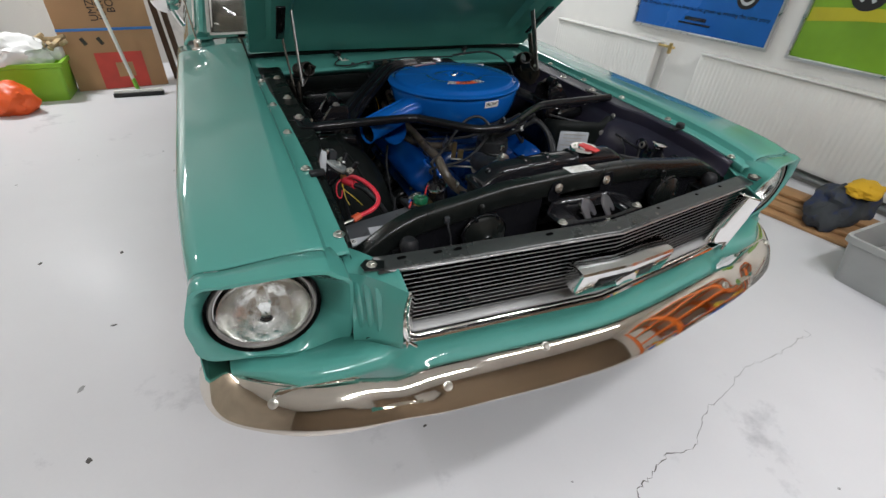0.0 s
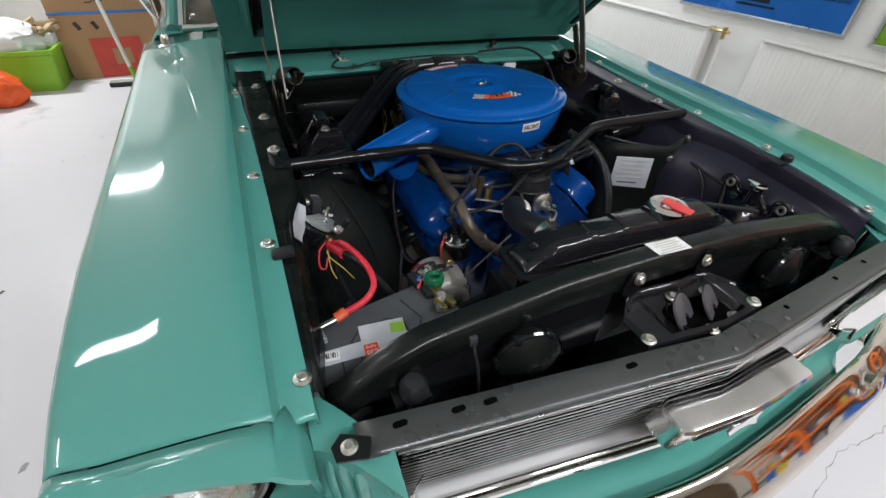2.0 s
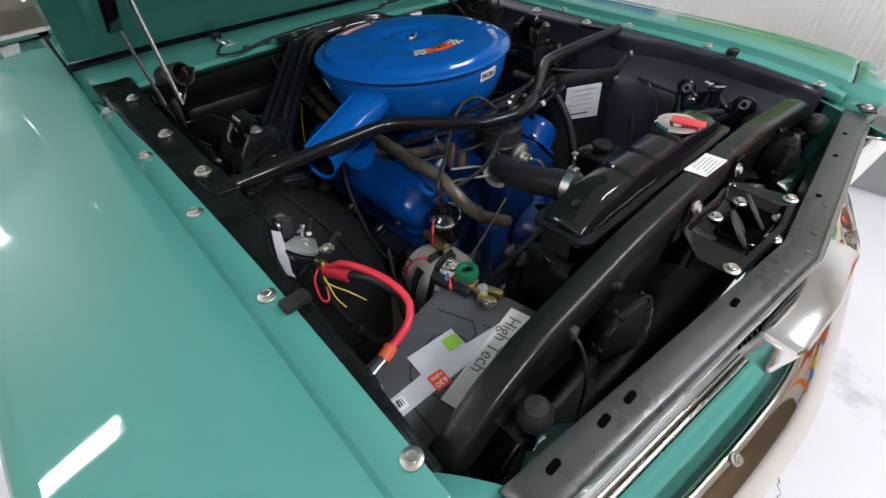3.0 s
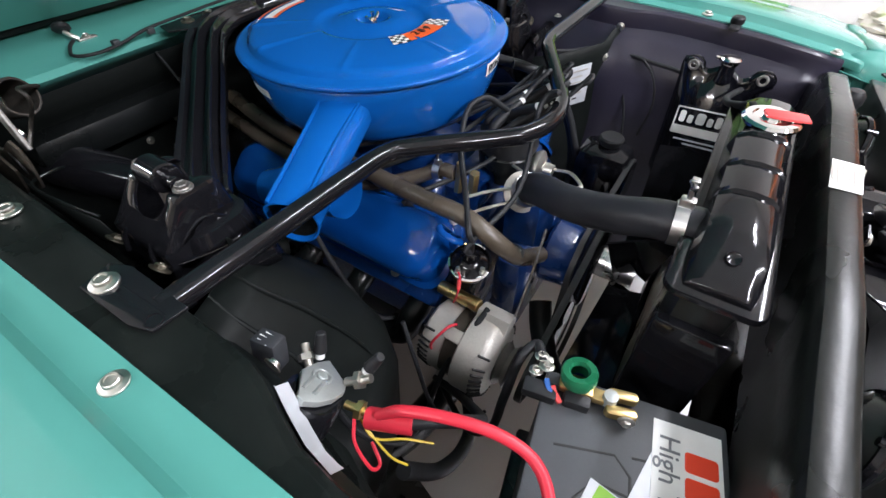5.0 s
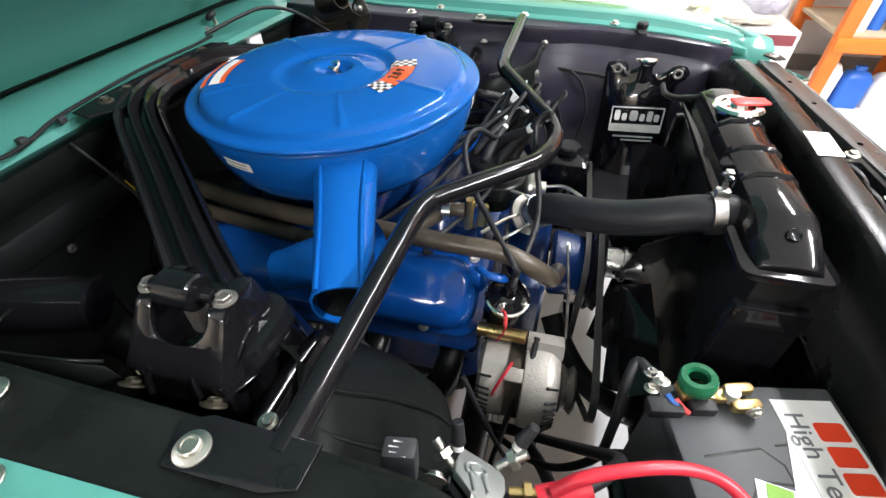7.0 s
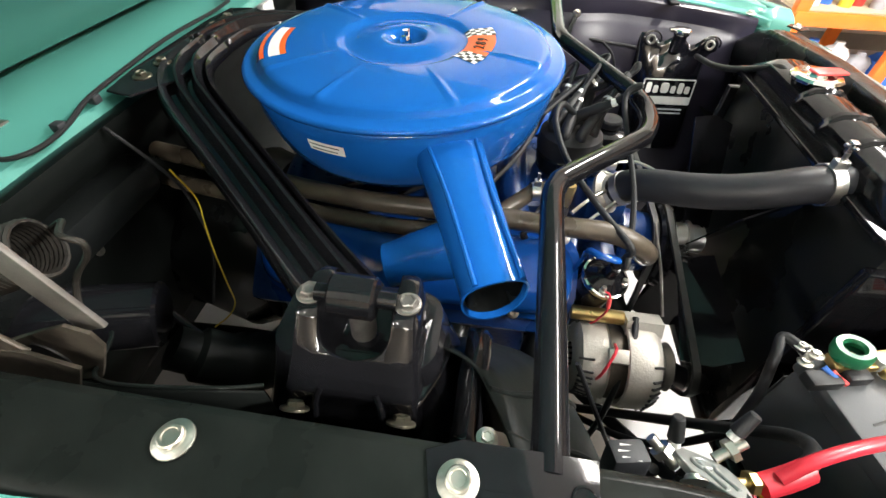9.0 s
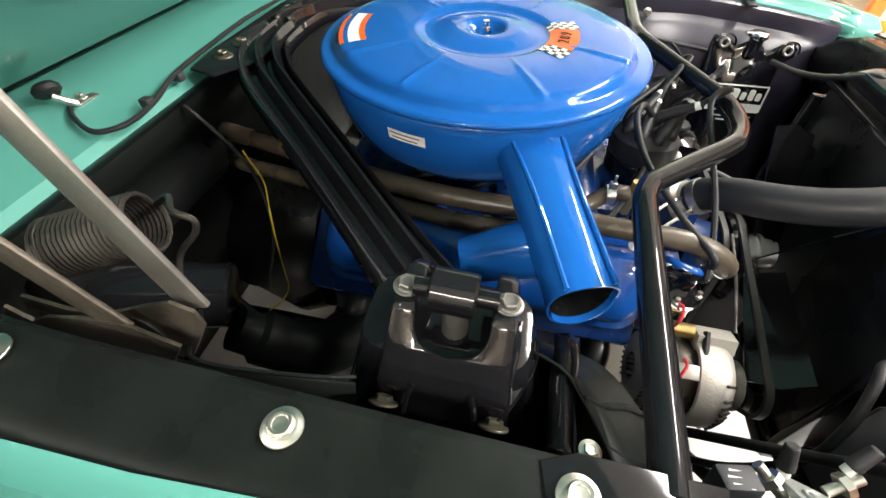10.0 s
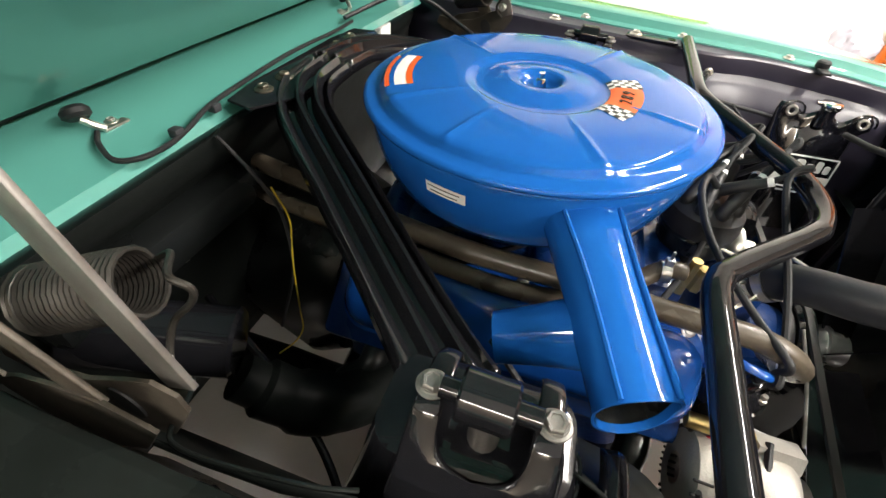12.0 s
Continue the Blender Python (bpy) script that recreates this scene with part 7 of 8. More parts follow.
run = Vector((math.cos(ang), math.sin(ang), 0)) * 0.020
tube(bm, [SM @ v for v in [arc[0] + run] + arc + [arc[-1] + run]], 0.0018, 8, 2)
cyl(bm, SM @ Vector((hub.x, hub.y, 0.007)), SM @ Vector((hub.x, hub.y, 0.0105)), 0.0055, seg=18, bevel=0.001)
part("pressed_ridge", bm, GREYMETAL, sol)
for a, b in (((-0.452, 0.648, 0.762), (0.3, -0.6, 0.3)), ((-0.470, 0.634, 0.752), (0.2, -1, 0.0)), ((-0.462, 0.70, 0.765), (0.4, 0.5, 0.3))):
    bm = bmesh.new()
    v = Vector(b).normalized()
    cyl(bm, Vector(a) - v * 0.012, Vector(a) + v * 0.016, 0.0042, seg=12)
    lathe(bm, [(0.009, 0), (0.009, 0.006)], frame_to(a, b), 6)
    part("stud", bm, BRASS if b[1] < -0.9 else ZINC, sol, "threaded stud and nut")
for q in (0, 1):
    bm = bmesh.new()
    v = Vector((0.35, 0.1 - 0.5 * q, 0.75)).normalized()
    a = Vector((-0.452 + 0.012 * q, 0.692 - 0.05 * q, 0.772))
    cyl(bm, a, a + v * 0.022, 0.0065, 0.005, 12, 0.001)
    part("push_terminal", bm, RUBBER, sol, "black push-on terminal boot")
    bm = bmesh.new()
    cyl(bm, a - v * 0.006, a + v * 0.002, 0.0045, seg=12)
    part("terminal_collar", bm, WHITEPAPER, sol)
bm = bmesh.new()
box(bm, (-0.476, 0.735, 0.770), (0.020, 0.028, 0.036), Matrix.Translation((-0.476, 0.735, 0.770)) @ pose(0, 0, 0, 0, 12, 10) @ Matrix.Translation((0.476, -0.735, -0.770)), 0.003)
relay = single("relay_box", bm, PLASTIC, "small black relay with a white printed mark", "relay")
bm = bmesh.new()
for k in range(3):
    box(bm, (-0.479 + 0.005 * k, 0.735 + 0.004 * (k % 2), 0.7885 - 0.001 * k), (0.002, 0.014 - 0.004 * (k % 2), 0.0006))
part("mark", bm, WHITEPAPER, relay, "white printed mark")
bm = bmesh.new()
rows = []
for y, hi, lo_ in ((0.672, 0.821, 0.815), (0.660, 0.819, 0.786), (0.645, 0.817, 0.783), (0.636, 0.815, 0.783), (0.622, 0.812, 0.783), (0.606, 0.806, 0.784), (0.598, 0.798, 0.790)):
    wx = lerp_table(APRON_EDGE, y) - 0.0045
    rows.append([(-wx, y, hi), (-wx + 0.0006, y, 0.7975 if hi > 0.7975 > lo_ else (hi + lo_) / 2), (-wx + 0.011, y, lo_ - 0.006)])
loft(bm, rows)
single("apron_sticker", bm, GREYPAPER, "white printed sticker on the inner apron", "sticker")

# splash panels in front of the towers
bm = bmesh.new()
loft(bm, [[(x, 0.752 + (0.388 - x) * 0.5 + (0.02 if x < 0.34 else 0), z) for z in (0.40, 0.50, 0.60, 0.68, 0.74, 0.775 if x < 0.46 else 0.80)] for x in (0.30, 0.34, 0.40, 0.455, 0.475, 0.494)])
sp = part("splash_panel", bm, BULK, car, "black vertical splash panel by the tower", thick=0.002)
for z in (0.665, 0.74):
    put_bolt(sp, (0.470, 0.709, z), (-0.45, -1, 0), size=0.85)
BULGE = [(0.785, [(-0.503, 0.815), (-0.475, 0.826), (-0.445, 0.840), (-0.418, 0.858), (-0.405, 0.885)]), (0.755, [(-0.503, 0.785), (-0.470, 0.797), (-0.432, 0.815), (-0.400, 0.840), (-0.385, 0.880)]),
         (0.71, [(-0.500, 0.735), (-0.455, 0.752), (-0.405, 0.780), (-0.362, 0.820), (-0.345, 0.875)]), (0.65, [(-0.497, 0.700), (-0.445, 0.712), (-0.380, 0.738), (-0.320, 0.785), (-0.302, 0.860)]),
         (0.58, [(-0.495, 0.685), (-0.435, 0.695), (-0.362, 0.718), (-0.298, 0.762), (-0.282, 0.850)]), (0.50, [(-0.49, 0.680), (-0.43, 0.688), (-0.355, 0.710), (-0.294, 0.752), (-0.280, 0.845)]), (0.36, [(-0.49, 0.680), (-0.43, 0.688), (-0.36, 0.712), (-0.302, 0.755), (-0.288, 0.845)])]
bm = bmesh.new()
loft(bm, [smooth_path([(x, y, z) for x, y in row], 5) for z, row in BULGE])
bulge_panel = part("lower_tower_panel", bm, BULK, car, "smooth black panel rounding the foot of the tower", thick=0.002)
for q in (1, 2):
    bm = bmesh.new()
    tube(bm, [(row[q][0] + 0.004 * q, row[q][1] + 0.001, z) for z, row in BULGE[:5]], [0.0022, 0.0032, 0.0036, 0.0026, 0.0012], 8, 5)
    part("pressed_pleat", bm, BULK, bulge_panel)
bm = bmesh.new()
slab(bm, [(-0.052, -0.044), (0.052, -0.047), (0.048, 0.044), (-0.052, 0.044)], 0, 0.003, Matrix.Translation((0.386, 0.7495, 0.694)) @ pose(0, 0, 0, 90, 0, -26.6), 0.0005)
plate = single("data_plate", bm, GREYPAPER, "silver printed plate on the splash panel", "plate")
for k in range(6):
    bm = bmesh.new()
    box(bm, (-0.006 * (k % 2), 0.034 - 0.013 * k, 0.0034), (0.078 - 0.012 * (k % 3), 0.003, 0.0008), Matrix.Translation((0.386, 0.7495, 0.694)) @ pose(0, 0, 0, 90, 0, -26.6))
    part("print_line", bm, INK if k == 5 else CAST, plate)

# soft overflow bag on the driver's apron
bag = thing("overflow_bag", (0.45, 0.465, 0.48), "glossy black vinyl overflow bag hanging by two eyelets", "bag")
bm = bmesh.new()
rows = []
for z, y0, y1, d in ((0.775, 0.505, 0.55, 0.004), (0.76, 0.49, 0.552, 0.006), (0.745, 0.44, 0.55, 0.012), (0.73, 0.395, 0.548, 0.020), (0.70, 0.392, 0.546, 0.035), (0.65, 0.388, 0.544, 0.048), (0.58, 0.380, 0.542, 0.052), (0.51, 0.37, 0.54, 0.04), (0.49, 0.375, 0.53, 0.01)):
    if z > 0.74:
        y0 = 0.378 if z < 0.77 else 0.39
    row = []
    for k in range(21):
        f = k / 20
        y = y0 + (y1 - y0) * f
        puff = d * math.sin(f * math.pi) ** 0.6
        top_cut = 0
        if z > 0.735:
            top_cut = -0.022 * math.exp(-((y - 0.435) / 0.02) ** 2) - 0.016 * math.exp(-((y - 0.50) / 0.018) ** 2)
        row.append((0.482 - puff, y, z + top_cut))
    rows.append(row)
loft(bm, rows)
part("bag_body", bm, BLUEGLASS, bag, thick=0.003)
for y, z in ((0.529, 0.764), (0.400, 0.760)):
    bm = bmesh.new()
    lathe(bm, [(0.0055, 0), (0.0055, 0.003), (0.008, 0.004), (0.0105, 0.003), (0.011, 0.0)], frame_to((0.468, y, z), (-1, 0, 0.25)), 24, cap=False)
    part("eyelet", bm, STEEL, bag, "metal eyelet")
    bm = bmesh.new()
    tube(bm, [(0.466, y + 0.021 * math.cos(a), z + 0.019 * math.sin(a)) for a in [radians(d) for d in range(-20, 205, 15)]], 0.002, 6, 2)
    part("welt", bm, BLUEGLASS, bag)
bm = bmesh.new()
cyl(bm, (0.468, 0.468, 0.742), (0.472, 0.468, 0.778), 0.016, 0.014, 20)
part("neck", bm, BLUEGLASS, bag)
bm = bmesh.new()
lathe(bm, [(0.018, 0), (0.0195, 0.003), (0.0195, 0.009), (0.017, 0.012), (0.0, 0.0125)], Matrix.Translation((0.472, 0.468, 0.778)), 28, cap=False)
box(bm, (0.472, 0.490, 0.786), (0.014, 0.012, 0.006), bevel=0.002)
part("cap", bm, CHROME, bag, "bright metal cap")
LM = Matrix.Translation((0.4305, 0.466, 0.664)) @ pose(0, 0, 0, 90, 0, -90) @ pose(0, 0, 0, -6, 0, 2)
bm = bmesh.new()
w, h, t = 0.112, 0.056, 0.003
for cx, cy, sx, sy in ((0, h / 2, w, t), (0, -h / 2, w, t), (-w / 2, 0, t, h), (w / 2, 0, t, h), (0, -0.019, w, 0.016)):
    box(bm, (cx, cy, 0.001), (sx, sy, 0.001), LM)
lab = part("label_frame", bm, WHITEPAPER, bag, "white rectangular label print")
for k, (x, ww, hh) in enumerate(((-0.043, 0.012, 0.024), (-0.027, 0.011, 0.017), (-0.007, 0.018, 0.024), (0.012, 0.011, 0.017), (0.028, 0.012, 0.024), (0.043, 0.011, 0.017))):
    bm = bmesh.new()
    slab(bm, rounded(ww, hh, ww * 0.35), 0.0006, 0.0016, LM @ T(x, 0.009 - (0.024 - hh) / 2, 0))
    part("emblem_bar", bm, WHITEPAPER, lab)
for k in range(2):
    bm = bmesh.new()
    box(bm, (0.0 + 0.01 * k, -0.041 - 0.009 * k, 0.001), (0.09 - 0.02 * k, 0.0035, 0.001), LM)
    part("print_line", bm, GREYPAPER, lab)

# lower hose, wiring and small leads
bm = bmesh.new()
tube(bm, [(-0.16, 0.42, 0.375), (-0.15, 0.47, 0.38), (-0.12, 0.53, 0.40), (-0.07, 0.575, 0.43), (-0.03, 0.60, 0.46)], 0.022, 16)
low = single("lower_radiator_hose", bm, RUBBER, "black lower radiator hose", "hose")
bm = bmesh.new()
lathe(bm, [(0.022, -0.005), (0.0245, -0.005), (0.0245, 0.005), (0.022, 0.005)], frame_to((-0.152, 0.455, 0.379), (0.1, 1, 0.1)), 24, cap=False)
part("hose_clamp", bm, STEEL, low)
WIRES = [
    ("cowl_wiring", 0.0028, RUBBER, "black wiring clipped along the cowl lip", [(-0.275, 1.398, 0.868), (-0.289, 1.382, 0.866), (-0.302, 1.352, 0.8625), (-0.290, 1.334, 0.862), (-0.262, 1.3285, 0.862), (-0.228, 1.331, 0.865), (-0.18, 1.341, 0.870), (-0.10, 1.346, 0.873), (0.0, 1.348, 0.876), (0.12, 1.346, 0.874), (0.19, 1.352, 0.872)]),
    ("cowl_wiring", 0.004, RUBBER, "black wiring looped from cowl to hinge", [(0.20, 1.372, 0.872), (0.28, 1.345, 0.885), (0.34, 1.32, 0.89), (0.385, 1.28, 0.875), (0.40, 1.22, 0.84), (0.36, 1.12, 0.80), (0.28, 1.06, 0.77)]),
    ("bulkhead_wire", 0.0013, YELLOWWIRE, "thin yellow wire hanging at the bulkhead", [(-0.178, 1.285, 0.772), (-0.160, 1.283, 0.71), (-0.170, 1.28, 0.67), (-0.178, 1.28, 0.62), (-0.184, 1.28, 0.54), (-0.19, 1.278, 0.50), (-0.215, 1.278, 0.495), (-0.25, 1.28, 0.51)]),
    ("bulkhead_wire", 0.0025, RUBBER, "thin black wire hanging at the bulkhead", [(-0.18, 1.345, 0.83), (-0.18, 1.30, 0.78), (-0.17, 1.285, 0.72), (-0.176, 1.283, 0.62), (-0.21, 1.30, 0.52)]),
    ("apron_wiring", 0.004, RUBBER, "black wiring along the driver's apron", [(0.30, 0.80, 0.79), (0.37, 0.765, 0.775), (0.44, 0.735, 0.765), (0.485, 0.70, 0.755), (0.486, 0.62, 0.745), (0.486, 0.54, 0.735), (0.48, 0.45, 0.70)]),
    ("apron_wiring", 0.0028, RUBBER, "thin black wire drooping from the apron wiring", [(0.478, 0.70, 0.752), (0.476, 0.67, 0.70), (0.474, 0.64, 0.64), (0.46, 0.62, 0.56)]),
    ("apron_wiring", 0.0028, RUBBER, "thin black wire drooping beside the bag", [(0.480, 0.63, 0.748), (0.478, 0.60, 0.72), (0.474, 0.58, 0.66), (0.47, 0.59, 0.58)]),
    ("choke_hose", 0.010, RUBBER, "black hose down the driver's side of the engine", [(0.24, 0.87, 0.78), (0.27, 0.80, 0.76), (0.285, 0.74, 0.71), (0.275, 0.69, 0.63), (0.26, 0.67, 0.52)]),
    ("choke_hose", 0.008, RUBBER, "thin black hose by the steering pump", [(0.21, 0.82, 0.79), (0.25, 0.76, 0.765), (0.262, 0.71, 0.70), (0.26, 0.67, 0.61)]),
    ("engine_lead", 0.004, RUBBER, "black lead with a white tag below the valve cover", [(-0.235, 0.97, 0.68), (-0.2565, 0.92, 0.640), (-0.264, 0.87, 0.578), (-0.264, 0.835, 0.537), (-0.258, 0.805, 0.517), (-0.235, 0.785, 0.510)]),
    ("engine_lead", 0.0035, RUBBER, "black lead behind the alternator", [(-0.30, 0.72, 0.62), (-0.315, 0.69, 0.56), (-0.33, 0.65, 0.48), (-0.30, 0.62, 0.40), (-0.24, 0.60, 0.36)]),
    ("engine_lead", 0.0045, RUBBER, "black lead in front of the alternator", [(-0.21, 0.63, 0.615), (-0.245, 0.635, 0.60), (-0.285, 0.65, 0.56), (-0.31, 0.66, 0.50), (-0.33, 0.67, 0.42), (-0.40, 0.66, 0.48), (-0.45, 0.68, 0.60), (-0.465, 0.70, 0.74)]),
    ("engine_lead", 0.010, RUBBER, "black corrugated loom at the apron foot", [(-0.46, 0.60, 0.62), (-0.42, 0.58, 0.55), (-0.36, 0.58, 0.48), (-0.30, 0.60, 0.43), (-0.22, 0.66, 0.40)]),
    ("bulkhead_cable", 0.006, BLACK, "black cable from the bulkhead to the apron", [(-0.25, 1.38, 0.60), (-0.30, 1.25, 0.55), (-0.36, 1.14, 0.50), (-0.42, 1.09, 0.48), (-0.47, 1.13, 0.55), (-0.478, 1.16, 0.68)]),
]
for name, r, mt, label, pts in WIRES:
    single(name, tube(bmesh.new(), pts, r, 8 if r < 0.006 else 12), mt, label, "wire" if r < 0.006 else "hose", "engine bay wiring")
for x in (-0.240, -0.176):
    bm = bmesh.new()
    box(bm, (x, 1.334 if x < -0.2 else 1.340, 0.866), (0.012, 0.012, 0.010), bevel=0.002)
    part("wiring_clip", bm, PLASTIC, cowl, "black plastic wiring clip")
# bonnet rubber stop and clip on the driver's fender
bm = bmesh.new()
lathe(bm, [(0.012, 0), (0.0135, 0.003), (0.013, 0.011), (0.010, 0.014), (0.0, 0.0145)], T(0.558, 0.487, 0.826), 20, cap=False)
box(bm, (0.545, 0.487, 0.824), (0.05, 0.02, 0.006), bevel=0.002)
single("fender_stop", bm, RUBBER, "black rubber stop on the fender flange", "bump stop", "bonnet bump stops")
bm = bmesh.new()
box(bm, (-0.553, 0.515, 0.832), (0.034, 0.02, 0.012), bevel=0.004)
single("fender_stop", bm, RUBBER, "black rubber stop beside the fender flange", "bump stop", "bonnet bump stops")

# ---- things in the garage ----
CARD = mat("corrugated_cardboard", (0.43, 0.25, 0.13), 0.8, 0.0, 0.08, 5.0, 0.2, 120, bump=0.08, bump_scale=60)
BLUETAPE = mat("blue_strap", (0.05, 0.2, 0.55), 0.5)
CARDRED = mat("red_box_print", (0.62, 0.08, 0.06), 0.7)
carton = thing("moving_carton", (-1.60, 4.80, 0), "tall printed moving carton with a blue strap, leaning on the wall", "carton")
CMX = Matrix.Translation((-1.52, 4.62, 0)) @ pose(0, 0, 0, -5, 0, 8)
bm = bmesh.new()
box(bm, (0, 0.09, 0.62), (0.70, 0.16, 1.24), CMX, 0.008)
part("box", bm, CARD, carton)
bm = bmesh.new()
box(bm, (0, 0.09, 0.49), (0.708, 0.168, 0.022), CMX, 0.002)
part("strap", bm, BLUETAPE, carton, "blue strap")
bm = bmesh.new()
box(bm, (0.03, 0.0085, 0.155), (0.36, 0.003, 0.30), CMX)
redp = part("red_panel", bm, CARDRED, carton, "red printed square")
bm = bmesh.new()
box(bm, (0.05, 0.0065, 0.16), (0.13, 0.003, 0.12), CMX)
part("panel_window", bm, CARD, redp)
for k in range(2):
    bm = bmesh.new()
    box(bm, (-0.19 + 0.12 * k, 0.0075, 0.40), (0.03, 0.004, 0.06), CMX @ T(-0.19 + 0.12 * k, 0, 0.4) @ pose(0, 0, 0, 0, -25, 0) @ T(0.19 - 0.12 * k, 0, -0.4))
    part("hand_hole", bm, DARKTRIM, carton, "dark punched hole")
for body, x in (("UMZUGS-", -0.05), ("KARTON", 0.015), ("BOITE", 0.09)):
    text_part("print", body, 0.085, CMX @ T(x, 0.0075, 0.72) @ pose(0, 0, 0, 90, 0, 0) @ pose(0, 0, 0, 0, 0, 90), INK, carton, "", squeeze=0.9)
for k in range(2):
    bm = bmesh.new()
    m = Matrix.Translation((-1.10 + 0.07 * k, 4.85 + 0.05 * k, 0)) @ pose(0, 0, 0, -8, -4, 0)
    box(bm, (0, 0, 0.7), (0.05, 0.03, 1.4), m, 0.003)
    single("timber_batten", bm, mat("dark_timber", (0.09, 0.05, 0.03), 0.7, 0, 0.3, 12) if k == 0 else bpy.data.materials["dark_timber"], "dark wooden batten leaning on the wall", "batten", "leaning battens")
broom = thing("broom", (-1.39, 4.34, 0), "push broom with a white handle standing on the floor", "broom")
bm = bmesh.new()
cyl(bm, (-1.395, 4.35, 0.06), (-1.57, 4.60, 1.25), 0.014, seg=14)
part("handle", bm, mat("white_handle", (0.75, 0.76, 0.72), 0.4), broom, "white handle")
bm = bmesh.new()
cyl(bm, (-1.39, 4.345, 0.04), (-1.406, 4.370, 0.14), 0.017, seg=14)
part("socket", bm, mat("green_plastic", (0.18, 0.45, 0.04), 0.45), broom, "green handle socket")
bm = bmesh.new()
box(bm, (-1.39, 4.34, 0.045), (0.37, 0.05, 0.025), bevel=0.006)
part("head", bm, bpy.data.materials["white_handle"], broom)
bm = bmesh.new()
box(bm, (-1.39, 4.335, 0.018), (0.385, 0.06, 0.034), bevel=0.006)
part("bristles", bm, INK, broom, "black bristles")

crate = thing("storage_crate", (-2.3, 4.5, 0), "bright green plastic crate with bags on top", "crate")
LIME = mat("lime_plastic", (0.24, 0.48, 0.03), 0.4, 0.0, 0.06, 6.0)
bm = bmesh.new()
g = []
for z, w, d in ((0.0, 0.66, 0.38), (0.26, 0.72, 0.43), (0.27, 0.76, 0.46), (0.30, 0.76, 0.46), (0.30, 0.71, 0.42), (0.04, 0.64, 0.36)):
    g.append([(-2.23 + x, 4.53 + y, z) for x, y in rounded(w, d, 0.03)])
gg = loft(bm, g, closed=True)
bm.faces.new(gg[0])
bm.faces.new(gg[-1])
part("tub", bm, LIME, crate)


def crumpled(name, at, size, seed, material, label, category):
    bm = bmesh.new()
    bmesh.ops.create_icosphere(bm, subdivisions=4, radius=1)
    for v in bm.verts:
        n = noise.noise(v.co * 1.6 + Vector((seed, 0, 0))) * 0.28 + noise.noise(v.co * 4.5 + Vector((0, seed, 0))) * 0.12 + abs(noise.noise(v.co * 9 + Vector((0, 0, seed)))) * 0.07
        v.co *= 1 + n
        v.co = Vector((v.co.x * size[0], v.co.y * size[1], max(v.co.z, -0.72) * size[2]))
    low = min(v.co.z for v in bm.verts)
    for v in bm.verts:
        v.co += Vector((at[0], at[1], at[2] - low))
    return single(name, bm, material, label, category)


crumpled("plastic_bag", (-2.23, 4.50, 0.26), (0.30, 0.19, 0.13), 3.0, mat("white_bag_film", (0.72, 0.72, 0.70), 0.4, bump=0.2, bump_scale=30), "crumpled white plastic bag in the crate", "bag")
crumpled("shopping_bag", (-2.21, 4.08, 0.0), (0.17, 0.13, 0.13), 8.0, mat("orange_bag_film", (0.75, 0.10, 0.015), 0.4, bump=0.2, bump_scale=30), "crumpled orange plastic bag on the floor", "bag")
crumpled("wall_sack", (-2.75, 5.40, 0.0), (0.22, 0.12, 0.55), 5.0, mat("dark_sack", (0.03, 0.03, 0.035), 0.7), "dark soft sack against the wall", "sack")
random.seed(11)
for k in range(9):
    bm = bmesh.new()
    m = Matrix.Translation((-1.98 + 0.045 * (k % 5) - 0.05, 4.56 + 0.05 * (k // 5), 0.40 + 0.03 * (k // 5))) @ pose(0, 0, 0, random.uniform(-20, 20), random.uniform(-30, 30), random.uniform(0, 180))
    box(bm, (0, 0, 0), (0.15, 0.035, 0.03), m, 0.004)
    single("firewood_stick", bm, mat("pale_firewood", (0.40, 0.30, 0.17), 0.8, 0, 0.25, 20) if k == 0 else bpy.data.materials["pale_firewood"], "pale split wood stick on the crate", "firewood", "firewood on the crate")
bm = bmesh.new()
box(bm, (-1.98, 4.60, 0.33), (0.22, 0.18, 0.10), bevel=0.02)
single("firewood_sack", bm, bpy.data.materials["white_bag_film"], "open white sack under the firewood", "sack")

# radiators and posters on the east wall
RADWHITE = mat("radiator_enamel", (0.80, 0.79, 0.75), 0.4, 0.0, 0.03, 3.0)
for y0, y1 in ((2.52, 3.9), (0.30, 2.08)):
    rd = thing("panel_radiator", (2.82, (y0 + y1) / 2, 0.1), "white ribbed panel radiator on the wall", "radiator", "wall radiators")
    bm = bmesh.new()
    n = int((y1 - y0) / 0.035)
    rows = []
    for z in (0.10, 0.12, 0.14, 0.60, 0.62, 0.64):
        row = []
        for k in range(n * 4 + 1):
            y = y0 + (y1 - y0) * k / (n * 4)
            rib = 0.008 * (0.5 - 0.5 * math.cos(2 * math.pi * k / 4)) if 0.13 < z < 0.61 else 0
            row.append((2.785 - rib + (0.012 if z in (0.10, 0.64) else 0), y, z))
        rows.append(row)
    loft(bm, rows)
    part("front_panel", bm, RADWHITE, rd, "ribbed front panel", thick=0.004)
    bm = bmesh.new()
    box(bm, (2.83, (y0 + y1) / 2, 0.37), (0.07, y1 - y0 - 0.02, 0.53), bevel=0.006)
    part("back_panel", bm, RADWHITE, rd)
    bm = bmesh.new()
    box(bm, (2.81, (y0 + y1) / 2, 0.645), (0.11, y1 - y0, 0.012), bevel=0.003)
    part("top_grille", bm, RADWHITE, rd)
bm = bmesh.new()
tube(bm, [(2.80, 2.40, 0.62), (2.80, 2.40, 0.3), (2.80, 2.40, 0.0)], 0.011, 10)
